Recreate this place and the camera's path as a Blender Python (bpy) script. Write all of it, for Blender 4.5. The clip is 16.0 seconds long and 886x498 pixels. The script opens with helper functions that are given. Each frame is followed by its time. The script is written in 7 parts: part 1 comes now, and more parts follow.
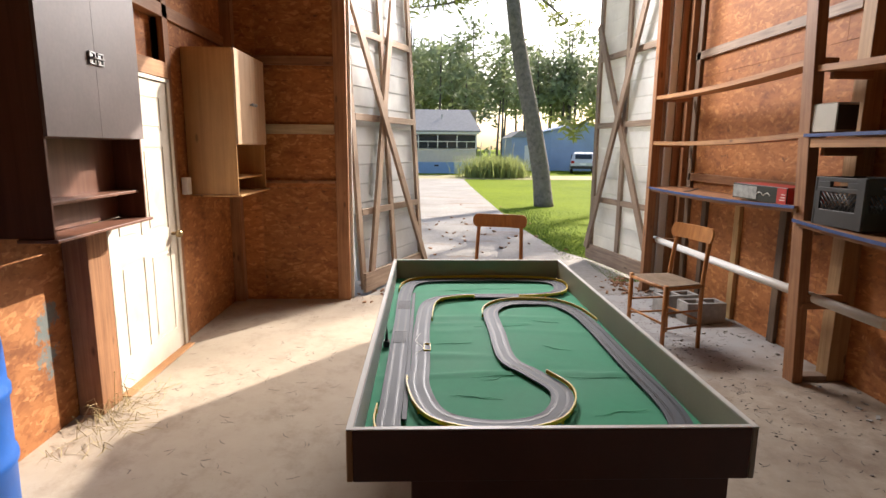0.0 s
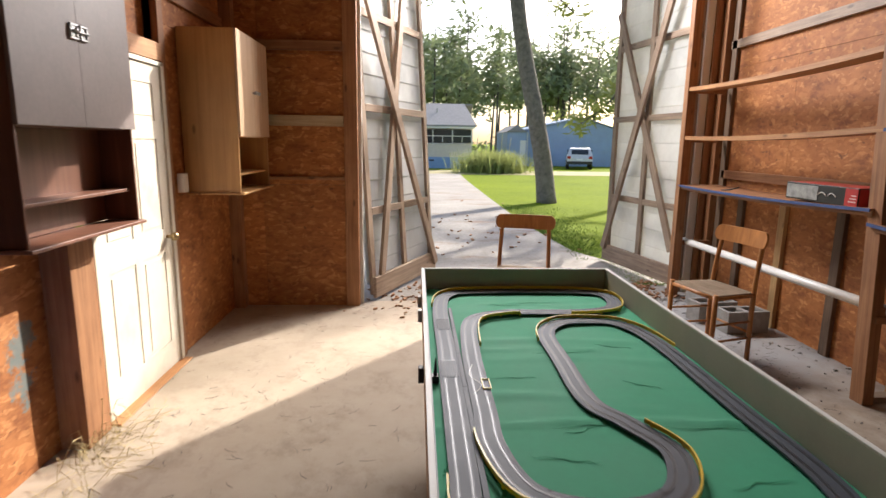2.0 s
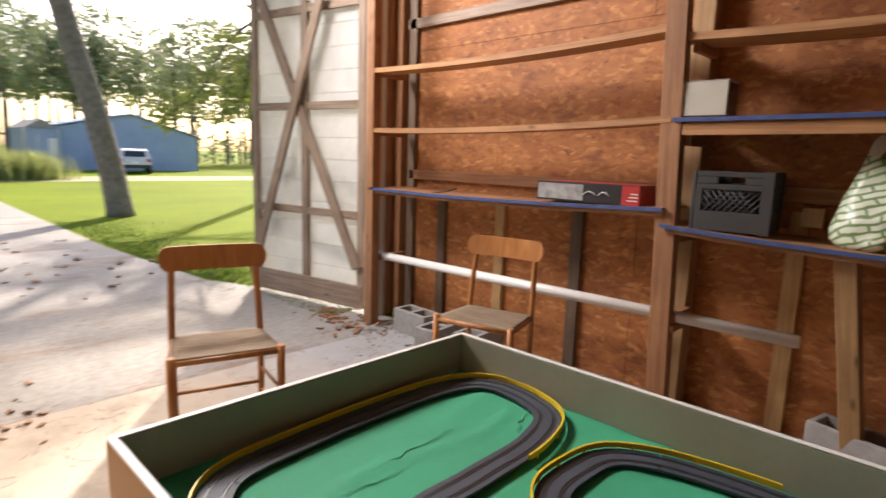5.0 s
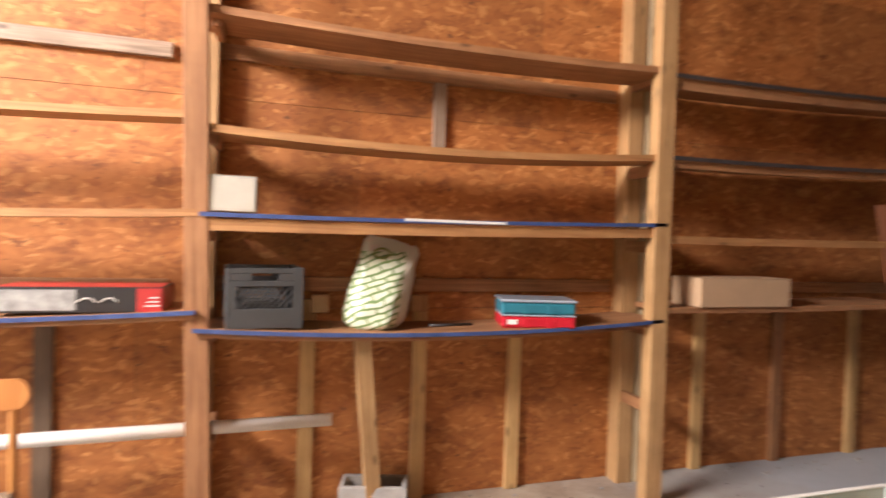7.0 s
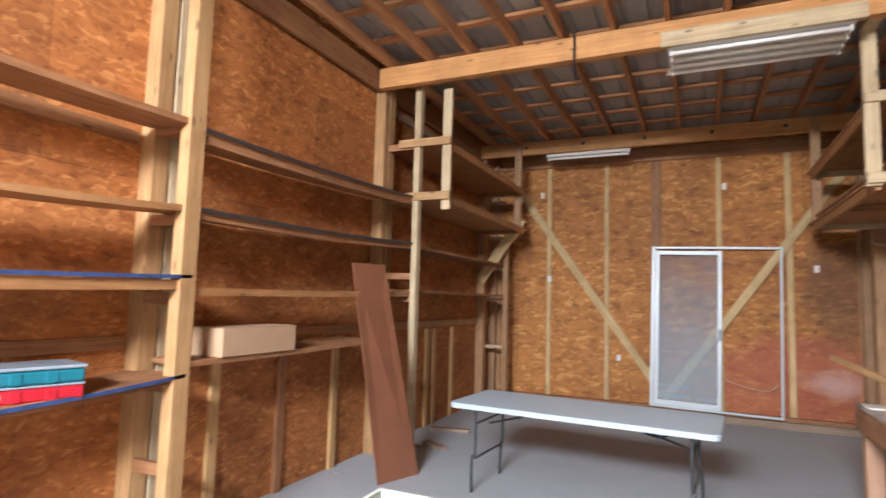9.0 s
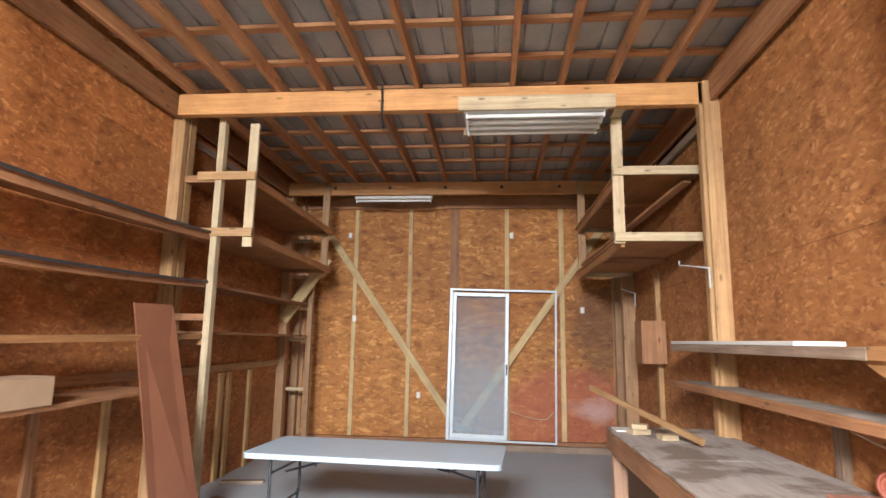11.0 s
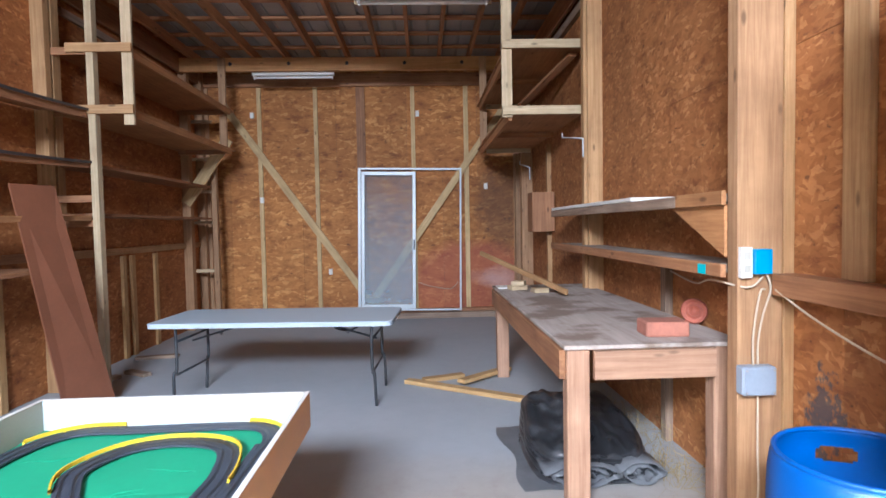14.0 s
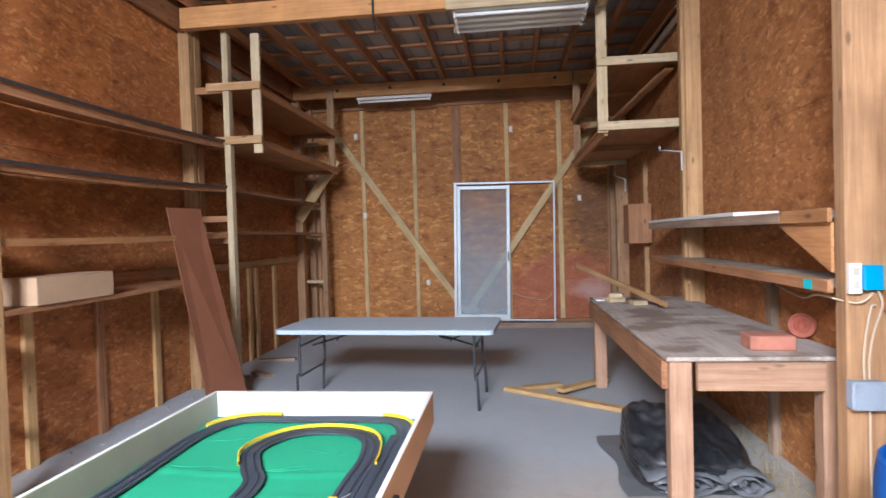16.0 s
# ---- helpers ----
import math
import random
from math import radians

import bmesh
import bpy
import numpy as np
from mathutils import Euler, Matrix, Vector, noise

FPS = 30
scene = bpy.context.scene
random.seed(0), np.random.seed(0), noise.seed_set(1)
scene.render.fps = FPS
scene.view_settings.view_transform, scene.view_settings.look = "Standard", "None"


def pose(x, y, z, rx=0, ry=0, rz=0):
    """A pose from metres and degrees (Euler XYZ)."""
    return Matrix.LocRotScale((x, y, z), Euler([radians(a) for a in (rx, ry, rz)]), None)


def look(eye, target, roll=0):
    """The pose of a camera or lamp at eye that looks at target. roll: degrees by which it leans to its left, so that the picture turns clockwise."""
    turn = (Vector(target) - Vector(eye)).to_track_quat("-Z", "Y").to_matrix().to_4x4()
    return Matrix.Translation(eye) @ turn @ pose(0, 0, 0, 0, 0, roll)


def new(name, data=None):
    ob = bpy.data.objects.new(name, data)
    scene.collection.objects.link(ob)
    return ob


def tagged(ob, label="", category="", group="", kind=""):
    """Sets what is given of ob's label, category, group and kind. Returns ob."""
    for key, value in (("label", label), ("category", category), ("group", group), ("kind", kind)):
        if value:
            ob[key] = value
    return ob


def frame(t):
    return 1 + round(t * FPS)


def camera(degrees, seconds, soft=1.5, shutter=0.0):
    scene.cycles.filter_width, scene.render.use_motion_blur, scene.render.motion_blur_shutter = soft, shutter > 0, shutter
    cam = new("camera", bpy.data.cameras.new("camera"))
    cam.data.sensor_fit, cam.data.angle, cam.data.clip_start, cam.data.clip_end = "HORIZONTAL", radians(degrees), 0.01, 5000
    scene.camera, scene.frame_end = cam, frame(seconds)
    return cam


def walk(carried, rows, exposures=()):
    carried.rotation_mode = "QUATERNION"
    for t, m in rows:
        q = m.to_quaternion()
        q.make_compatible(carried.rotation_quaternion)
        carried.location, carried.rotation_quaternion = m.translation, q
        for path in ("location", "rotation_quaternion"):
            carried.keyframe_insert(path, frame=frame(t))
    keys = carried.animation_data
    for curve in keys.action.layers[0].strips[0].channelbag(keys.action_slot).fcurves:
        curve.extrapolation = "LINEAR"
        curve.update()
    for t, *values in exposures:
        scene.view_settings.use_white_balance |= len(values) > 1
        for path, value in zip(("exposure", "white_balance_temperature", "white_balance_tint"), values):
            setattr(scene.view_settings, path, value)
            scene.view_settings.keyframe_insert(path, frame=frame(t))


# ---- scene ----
cam = camera(76.6, 16.0, 1.5, 0.5)
PATH = [
    (0, (-0.082, -0.066, 1.649), (-0.019, 1.901, 1.295), 0.5),
    (0.5, (-0.069, -0.058, 1.658), (-0.042, 1.907, 1.29), 0.2),
    (1, (-0.065, 0.001, 1.646), (-0.071, 1.965, 1.268), 0.2),
    (1.5, (-0.175, 0.174, 1.625), (-0.164, 2.138, 1.246), 0.4),
    (2, (-0.331, 0.406, 1.64), (-0.236, 2.369, 1.268), 0.8),
    (2.5, (-0.377, 0.735, 1.647), (-0.169, 2.693, 1.299), 0.8),
    (3, (-0.505, 1.076, 1.624), (-0.103, 3.009, 1.306), 0.8),
    (3.2, (-0.542, 1.198, 1.638), (-0.05, 3.111, 1.322), 0.9),
    (5.3, (-0.622, 2.645, 1.504), (0.977, 3.813, 1.216), 2.4),
    (5.5, (-0.626, 2.757, 1.519), (1.081, 3.766, 1.264), 2.7),
    (6, (-0.697, 2.964, 1.568), (1.211, 3.541, 1.405), 2.5),
    (6.3, (-0.693, 3.042, 1.593), (1.284, 3.326, 1.488), 2.5),
    (6.5, (-0.626, 3.216, 1.626), (1.371, 3.224, 1.528), 2.1),
    (7, (-0.518, 3.377, 1.667), (1.398, 2.803, 1.632), 1.8),
    (7.5, (-0.441, 3.463, 1.695), (1.263, 2.415, 1.698), 1.7),
    (8, (-0.351, 3.459, 1.671), (1.038, 2.022, 1.743), 1.4),
    (8.5, (-0.353, 3.489, 1.695), (0.733, 1.814, 1.815), 1.4),
    (9, (-0.401, 3.55, 1.703), (0.426, 1.738, 1.881), 1.6),
    (9.5, (-0.424, 3.567, 1.71), (0.174, 1.674, 1.951), 1.7),
    (10, (-0.454, 3.571, 1.729), (-0.032, 1.64, 2.031), 1.6),
    (10.2, (-0.449, 3.602, 1.744), (-0.088, 1.662, 2.067), 1.5),
    (12.3, (-0.563, 3.627, 1.741), (-0.57, 1.644, 1.999), 0.1),
    (12.5, (-0.586, 3.648, 1.717), (-0.62, 1.66, 1.935), -0.0),
    (13, (-0.71, 3.69, 1.672), (-0.784, 1.694, 1.774), -0.3),
    (13.5, (-0.83, 3.751, 1.623), (-0.912, 1.752, 1.616), -0.8),
    (14, (-0.809, 3.851, 1.608), (-0.885, 1.854, 1.524), -1.1),
    (14.5, (-0.713, 4.023, 1.599), (-0.757, 2.027, 1.473), -1.5),
    (15, (-0.659, 4.161, 1.613), (-0.647, 2.164, 1.501), -1.6),
    (15.5, (-0.684, 4.176, 1.649), (-0.569, 2.181, 1.575), -1.6),
    (16, (-0.702, 4.157, 1.663), (-0.467, 2.172, 1.62), -1.7),
]
EXPOSURES = [(0.0, 1.12, 6600, 15), (3.2, 1.02, 6450, 14), (5.3, 1.27, 6900, 19), (6.3, 1.78, 7200, 21), (7.0, 2.38, 7100, 20), (7.5, 2.62, 6050, 12), (8.0, 2.77, 5600, 10), (8.5, 2.9, 5700, 11), (9.5, 3.12, 6100, 11), (10.2, 3.22, 6100, 10), (12.5, 3.14, 5550, 9), (13.5, 2.82, 5250, 10), (14.5, 2.80, 5350, 11), (16.0, 2.72, 5500, 11)]
walk(cam, [(t, look(eye, target, roll)) for t, eye, target, roll in PATH], EXPOSURES)

# ---- world, sun ----
SUN_DIR = Vector((0.61, 0.76, 0.60)).normalized()
world = bpy.data.worlds.new("world")
scene.world = world
world.use_nodes = True
wn = world.node_tree
sky = wn.nodes.new("ShaderNodeTexSky")
sky.sky_type = "NISHITA"
sky.sun_disc = False
sky.sun_elevation = math.asin(SUN_DIR.z)
sky.sun_rotation = math.atan2(SUN_DIR.x, SUN_DIR.y)
sky.air_density = 1.0
sky.dust_density = 3.0
wn.links.new(sky.outputs[0], wn.nodes["Background"].inputs[0])
wn.nodes["Background"].inputs[1].default_value = 0.15
sun_data = bpy.data.lights.new("sun", "SUN")
sun_data.energy = 4.4
sun_data.angle = radians(0.6)
sun_data.color = (1.0, 0.93, 0.80)
sun = new("sun", sun_data)
sun.matrix_world = look(SUN_DIR * 60, (0, 0, 0))
# the bright sky over the open barn doors
glow_data = bpy.data.lights.new("doorway_sky", "AREA")
glow_data.shape = "RECTANGLE"
glow_data.size = 2.0
glow_data.size_y = 0.8
glow_data.energy = 165.0
glow_data.color = (1.0, 0.97, 0.94)
doorway_sky = new("doorway_sky", glow_data)
doorway_sky.matrix_world = look((0.45, 7.3, 3.98), (0.9, 0.0, 2.0))


# ---- materials ----
def mat_base(name, rough=0.7, metal=0.0):
    m = bpy.data.materials.new(name)
    m.use_nodes = True
    nt = m.node_tree
    b = nt.nodes["Principled BSDF"]
    b.inputs["Roughness"].default_value = rough
    b.inputs["Metallic"].default_value = metal
    return m, nt, b


def coords(nt, scale=(1, 1, 1), rot=(0, 0, 0), src=None):
    mp = nt.nodes.new("ShaderNodeMapping")
    mp.inputs["Scale"].default_value = scale
    mp.inputs["Rotation"].default_value = rot
    if src is None:
        src = nt.nodes.new("ShaderNodeTexCoord").outputs["Object"]
    nt.links.new(src, mp.inputs["Vector"])
    return mp.outputs[0]


def noise_tex(nt, vec, scale, detail=4, rough=0.55, dist=0.0):
    n = nt.nodes.new("ShaderNodeTexNoise")
    n.inputs["Scale"].default_value = scale
    n.inputs["Detail"].default_value = detail
    n.inputs["Roughness"].default_value = rough
    n.inputs["Distortion"].default_value = dist
    nt.links.new(vec, n.inputs["Vector"])
    return n.outputs["Fac"]


def ramp(nt, fac, stops):
    r = nt.nodes.new("ShaderNodeValToRGB")
    el = r.color_ramp.elements
    while len(el) < len(stops):
        el.new(0.5)
    for e, (p, c) in zip(el, stops):
        e.position = p
        e.color = (*c, 1)
    nt.links.new(fac, r.inputs[0])
    return r.outputs[0]


def mixc(nt, fac, a, b, mode="MIX"):
    n = nt.nodes.new("ShaderNodeMix")
    n.data_type = "RGBA"
    n.blend_type = mode
    for sock, v in ((n.inputs[0], fac), (n.inputs[6], a), (n.inputs[7], b)):
        if hasattr(v, "links"):
            nt.links.new(v, sock)
        elif isinstance(v, (int, float)):
            sock.default_value = v
        else:
            sock.default_value = (*v, 1)
    return n.outputs[2]


def maths(nt, op, a, b=0.0):
    n = nt.nodes.new("ShaderNodeMath")
    n.operation = op
    for sock, v in ((n.inputs[0], a), (n.inputs[1], b)):
        if hasattr(v, "links"):
            nt.links.new(v, sock)
        else:
            sock.default_value = v
    return n.outputs[0]


def bump(nt, b, height, strength=0.3, dist=0.01):
    n = nt.nodes.new("ShaderNodeBump")
    n.inputs["Strength"].default_value = strength
    n.inputs["Distance"].default_value = dist
    nt.links.new(height, n.inputs["Height"])
    nt.links.new(n.outputs[0], b.inputs["Normal"])


def obj_random(nt):
    return nt.nodes.new("ShaderNodeObjectInfo").outputs["Random"]


def osb_mat(name, tint=(1, 1, 1), stain=None, fine=1.0):
    """Strand board: flat flakes lying in three directions, dark knots of bark, faint weathering."""
    m, nt, b = mat_base(name, 0.72)
    base = nt.nodes.new("ShaderNodeTexCoord").outputs["Object"]
    warp = nt.nodes.new("ShaderNodeTexNoise")
    warp.inputs["Scale"].default_value = 5.0
    nt.links.new(base, warp.inputs["Vector"])
    va = nt.nodes.new("ShaderNodeVectorMath")
    va.operation = "MULTIPLY_ADD"
    va.inputs[1].default_value = (0.12, 0.12, 0.12)
    nt.links.new(warp.outputs["Color"], va.inputs[0])
    nt.links.new(base, va.inputs[2])
    layers = []
    for rot, sc in (((0.35, 0.35, 0), (13, 13, 40)), ((-0.5, -0.5, 0), (12, 12, 34)), ((1.2, 1.2, 0), (15, 15, 38))):
        v = nt.nodes.new("ShaderNodeTexVoronoi")
        v.inputs["Scale"].default_value = 1.0
        nt.links.new(coords(nt, tuple(q * fine for q in sc), rot, va.outputs[0]), v.inputs["Vector"])
        layers.append(v)
    sel = noise_tex(nt, va.outputs[0], 9 * fine, 2)
    s1 = ramp(nt, sel, [(0.44, (0, 0, 0)), (0.47, (1, 1, 1))])
    s2 = ramp(nt, sel, [(0.56, (0, 0, 0)), (0.59, (1, 1, 1))])
    flakes = mixc(nt, s1, layers[0].outputs["Color"], layers[1].outputs["Color"])
    flakes = mixc(nt, s2, flakes, layers[2].outputs["Color"])
    sep = nt.nodes.new("ShaderNodeSeparateColor")
    nt.links.new(flakes, sep.inputs[0])
    t = tint
    col = ramp(nt, sep.outputs[0], [(0.0, (0.31 * t[0], 0.138 * t[1], 0.051 * t[2])), (0.3, (0.365 * t[0], 0.172 * t[1], 0.067 * t[2])),
                                    (0.78, (0.42 * t[0], 0.206 * t[1], 0.083 * t[2])), (0.97, (0.54 * t[0], 0.31 * t[1], 0.145 * t[2]))])
    big = noise_tex(nt, base, 0.9, 4, 0.6)
    col = mixc(nt, 1.0, col, ramp(nt, big, [(0.3, (0.76, 0.70, 0.66)), (0.62, (1, 1, 1))]), "MULTIPLY")
    mott = noise_tex(nt, coords(nt, (1.0, 1.0, 1.9), (0, 0, 0), base), 4.2, 5, 0.68)
    col = mixc(nt, 1.0, col, ramp(nt, mott, [(0.30, (0.54, 0.46, 0.40)), (0.48, (0.94, 0.92, 0.90)), (0.68, (1.07, 1.07, 1.06))]), "MULTIPLY")
    bark = noise_tex(nt, coords(nt, (14 * fine, 14 * fine, 26 * fine), (0.2, 0.3, 0), base), 1.0, 3)
    col = mixc(nt, maths(nt, "MULTIPLY", ramp(nt, bark, [(0.66, (0, 0, 0)), (0.73, (1, 1, 1))]), 0.7), col, (0.07, 0.03, 0.015))
    rnd = obj_random(nt)
    col = mixc(nt, 1.0, col, ramp(nt, rnd, [(0, (0.86, 0.84, 0.82)), (1, (1.08, 1.06, 1.04))]), "MULTIPLY")
    if stain:
        col = stain(nt, base, col)
    nt.links.new(col, b.inputs["Base Color"])
    bump(nt, b, sep.outputs[0], 0.25, 0.002)
    return m


def wood_mat(name, dark, light, axis=2, rough=0.65, grain=1.0, knots=True, dirt=0.25):
    """Sawn lumber, grain along one axis."""
    m, nt, b = mat_base(name, rough)
    tc = nt.nodes.new("ShaderNodeTexCoord").outputs["Object"]
    add = nt.nodes.new("ShaderNodeVectorMath")
    add.operation = "MULTIPLY_ADD"
    comb = nt.nodes.new("ShaderNodeCombineXYZ")
    rnd = obj_random(nt)
    for i in range(3):
        nt.links.new(rnd, comb.inputs[i])
    nt.links.new(comb.outputs[0], add.inputs[0])
    add.inputs[1].default_value = (37, 23, 51)
    nt.links.new(tc, add.inputs[2])
    sc = [38 * grain] * 3
    sc[axis] = 1.6 * grain
    g = noise_tex(nt, coords(nt, sc, (0, 0, 0), add.outputs[0]), 1.0, 5, 0.6, 0.6)
    col = ramp(nt, g, [(0.28, dark), (0.52, tuple((a + c) / 2 for a, c in zip(dark, light))), (0.72, light)])
    if knots:
        sk = [9.0] * 3
        sk[axis] = 3.2
        v = nt.nodes.new("ShaderNodeTexVoronoi")
        v.inputs["Scale"].default_value = 1.0
        nt.links.new(coords(nt, sk, (0, 0, 0), add.outputs[0]), v.inputs["Vector"])
        k = ramp(nt, v.outputs["Distance"], [(0.07, (1, 1, 1)), (0.15, (0, 0, 0))])
        col = mixc(nt, maths(nt, "MULTIPLY", k, 0.75), col, tuple(c * 0.35 for c in dark))
    d = noise_tex(nt, add.outputs[0], 3.0, 5, 0.65)
    col = mixc(nt, 1.0, col, ramp(nt, d, [(0.3, (1 - dirt, 1 - dirt * 1.1, 1 - dirt * 1.15)), (0.62, (1, 1, 1))]), "MULTIPLY")
    col = mixc(nt, 1.0, col, ramp(nt, rnd, [(0, (0.85, 0.84, 0.82)), (1, (1.06, 1.05, 1.03))]), "MULTIPLY")
    nt.links.new(col, b.inputs["Base Color"])
    bump(nt, b, g, 0.25, 0.002)
    return m


def plain_mat(name, col, rough=0.5, metal=0.0, var=0.12, scale=6.0, bump_s=0.08, dirt=None):
    m, nt, b = mat_base(name, rough, metal)
    tc = nt.nodes.new("ShaderNodeTexCoord").outputs["Object"]
    n1 = noise_tex(nt, tc, scale, 5, 0.6)
    n2 = noise_tex(nt, tc, scale * 14, 3, 0.6)
    c = ramp(nt, n1, [(0.25, tuple(x * (1 - var) for x in col)), (0.7, tuple(min(1, x * (1 + var * 0.4)) for x in col))])
    c = mixc(nt, 1.0, c, ramp(nt, n2, [(0.3, (1 - var * 0.5,) * 3), (0.7, (1, 1, 1))]), "MULTIPLY")
    if dirt:
        c = mixc(nt, ramp(nt, noise_tex(nt, tc, scale * 0.6, 6, 0.7), [(0.48, (0, 0, 0)), (0.72, (0.7, 0.7, 0.7))]), c, dirt)
    nt.links.new(c, b.inputs["Base Color"])
    rr = nt.nodes.new("ShaderNodeMapRange")
    rr.inputs[3].default_value = max(0.02, rough - 0.1)
    rr.inputs[4].default_value = min(1, rough + 0.1)
    nt.links.new(n1, rr.inputs[0])
    nt.links.new(rr.outputs[0], b.inputs["Roughness"])
    if bump_s:
        bump(nt, b, n2, bump_s, 0.003)
    return m


def red_spray(nt, base, col):
    """Red paint sprayed low on the wall, fading to a pale overspray."""
    sep = nt.nodes.new("ShaderNodeSeparateXYZ")
    nt.links.new(base, sep.inputs[0])
    n = noise_tex(nt, base, 1.3, 5, 0.6)
    dx = maths(nt, "DIVIDE", maths(nt, "ADD", sep.outputs[0], 1.75), 1.25)
    dz = maths(nt, "DIVIDE", maths(nt, "ADD", sep.outputs[2], -0.5), 0.80)
    r2 = maths(nt, "ADD", maths(nt, "MULTIPLY", dx, dx), maths(nt, "MULTIPLY", dz, dz))
    f = maths(nt, "ADD", maths(nt, "SUBTRACT", 1.25, r2), maths(nt, "MULTIPLY", maths(nt, "ADD", n, -0.2), 1.4))
    mask = ramp(nt, f, [(0.45, (0, 0, 0)), (0.95, (1, 1, 1))])
    col = mixc(nt, maths(nt, "MULTIPLY", mask, 0.55), col, (0.36, 0.085, 0.06))
    ex = maths(nt, "DIVIDE", maths(nt, "ADD", sep.outputs[0], 2.05), 0.55)
    ez = maths(nt, "DIVIDE", maths(nt, "ADD", sep.outputs[2], -0.68), 0.26)
    e2 = maths(nt, "ADD", maths(nt, "MULTIPLY", ex, ex), maths(nt, "MULTIPLY", ez, ez))
    pale = ramp(nt, maths(nt, "ADD", maths(nt, "SUBTRACT", 0.9, e2), maths(nt, "MULTIPLY", maths(nt, "ADD", n, -0.5), 2.6)), [(0.0, (0, 0, 0)), (1.3, (1, 1, 1))])
    col = mixc(nt, maths(nt, "MULTIPLY", pale, 0.5), col, (0.62, 0.50, 0.48))
    # black water stain in the corner
    wx = maths(nt, "DIVIDE", maths(nt, "ADD", sep.outputs[0], 2.3), 0.62)
    wz = maths(nt, "DIVIDE", maths(nt, "ADD", sep.outputs[2], -1.95), 1.0)
    w2 = maths(nt, "ADD", maths(nt, "MULTIPLY", wx, wx), maths(nt, "MULTIPLY", wz, wz))
    wet = ramp(nt, maths(nt, "ADD", maths(nt, "SUBTRACT", 1.0, w2), maths(nt, "MULTIPLY", maths(nt, "ADD", noise_tex(nt, base, 4.0, 6, 0.75), -0.5), 2.4)), [(0.1, (0, 0, 0)), (0.7, (1, 1, 1))])
    return mixc(nt, maths(nt, "MULTIPLY", wet, 0.5), col, (0.06, 0.035, 0.025))


def blue_blot(cx, cz, rx, rz, axis=1, colour=(0.03, 0.06, 0.09)):
    def stain(nt, base, col):
        sep = nt.nodes.new("ShaderNodeSeparateXYZ")
        nt.links.new(base, sep.inputs[0])
        n = noise_tex(nt, base, 7.0, 6, 0.75)
        dx = maths(nt, "DIVIDE", maths(nt, "ADD", sep.outputs[axis], -cx), rx)
        dz = maths(nt, "DIVIDE", maths(nt, "ADD", sep.outputs[2], -cz), rz)
        r2 = maths(nt, "ADD", maths(nt, "MULTIPLY", dx, dx), maths(nt, "MULTIPLY", dz, dz))
        f = maths(nt, "ADD", maths(nt, "SUBTRACT", 0.75, r2), maths(nt, "MULTIPLY", maths(nt, "ADD", n, -0.5), 4.0))
        mask = ramp(nt, f, [(0.35, (0, 0, 0)), (0.6, (1, 1, 1))])
        return mixc(nt, maths(nt, "MULTIPLY", mask, 0.75), col, colour)
    return stain


OSB = osb_mat("strand_board", (1.15, 0.95, 0.70))
OSB_BACK = osb_mat("strand_board_sprayed", (1.24, 1.14, 0.76), red_spray, 0.62)
OSB_LEFT = osb_mat("strand_board_blotted", (1.1, 0.95, 0.80), blue_blot(3.02, 0.62, 0.16, 0.34, 1, (0.10, 0.20, 0.22)))
OSB_LEFT2 = osb_mat("strand_board_oiled", (1.0, 0.90, 0.72), blue_blot(1.42, 0.72, 0.20, 0.30))
W_NEW = [wood_mat("new_pine_" + a, (0.34, 0.185, 0.075), (0.56, 0.36, 0.175), i) for i, a in enumerate("xyz")]
W_PALE = [wood_mat("pale_pine_" + a, (0.45, 0.34, 0.20), (0.68, 0.57, 0.38), i) for i, a in enumerate("xyz")]
W_RED = [wood_mat("old_red_pine_" + a, (0.24, 0.105, 0.045), (0.46, 0.235, 0.11), i) for i, a in enumerate("xyz")]
W_GREY = [wood_mat("weathered_pine_" + a, (0.20, 0.14, 0.10), (0.42, 0.32, 0.24), i) for i, a in enumerate("xyz")]
W_DARK = [wood_mat("dark_post_" + a, (0.085, 0.055, 0.035), (0.21, 0.14, 0.09), i) for i, a in enumerate("xyz")]
W_ORANGE = [wood_mat("orange_pine_" + a, (0.36, 0.16, 0.06), (0.56, 0.30, 0.125), i) for i, a in enumerate("xyz")]
W_BEAM = [wood_mat("knotty_orange_beam_" + a, (0.50, 0.23, 0.075), (0.73, 0.40, 0.155), i) for i, a in enumerate("xyz")]
W_BENCH = [wood_mat("dusty_bench_pine_" + a, (0.31, 0.175, 0.108), (0.52, 0.335, 0.225), i) for i, a in enumerate("xyz")]
W_RAFTER = [wood_mat("red_rafter_pine_" + a, (0.36, 0.155, 0.065), (0.56, 0.29, 0.13), i) for i, a in enumerate("xyz")]
W_CHAIR = wood_mat("oiled_beech", (0.34, 0.13, 0.035), (0.56, 0.25, 0.075), 2, 0.42, 0.7, False, 0.12)
VENEER = wood_mat("tan_veneer", (0.42, 0.215, 0.08), (0.60, 0.345, 0.135), 2, 0.5, 0.5, True, 0.12)
VENEER_PALE = plain_mat("pale_grey_veneer", (0.20, 0.158, 0.15), 0.55, var=0.22, scale=3)
VENEER_PEACH = wood_mat("peach_veneer", (0.44, 0.28, 0.16), (0.58, 0.41, 0.27), 2, 0.5, 0.4, False, 0.12)
VENEER_DARK = wood_mat("dark_brown_veneer", (0.12, 0.046, 0.027), (0.21, 0.088, 0.052), 2, 0.5, 0.5, False, 0.1)
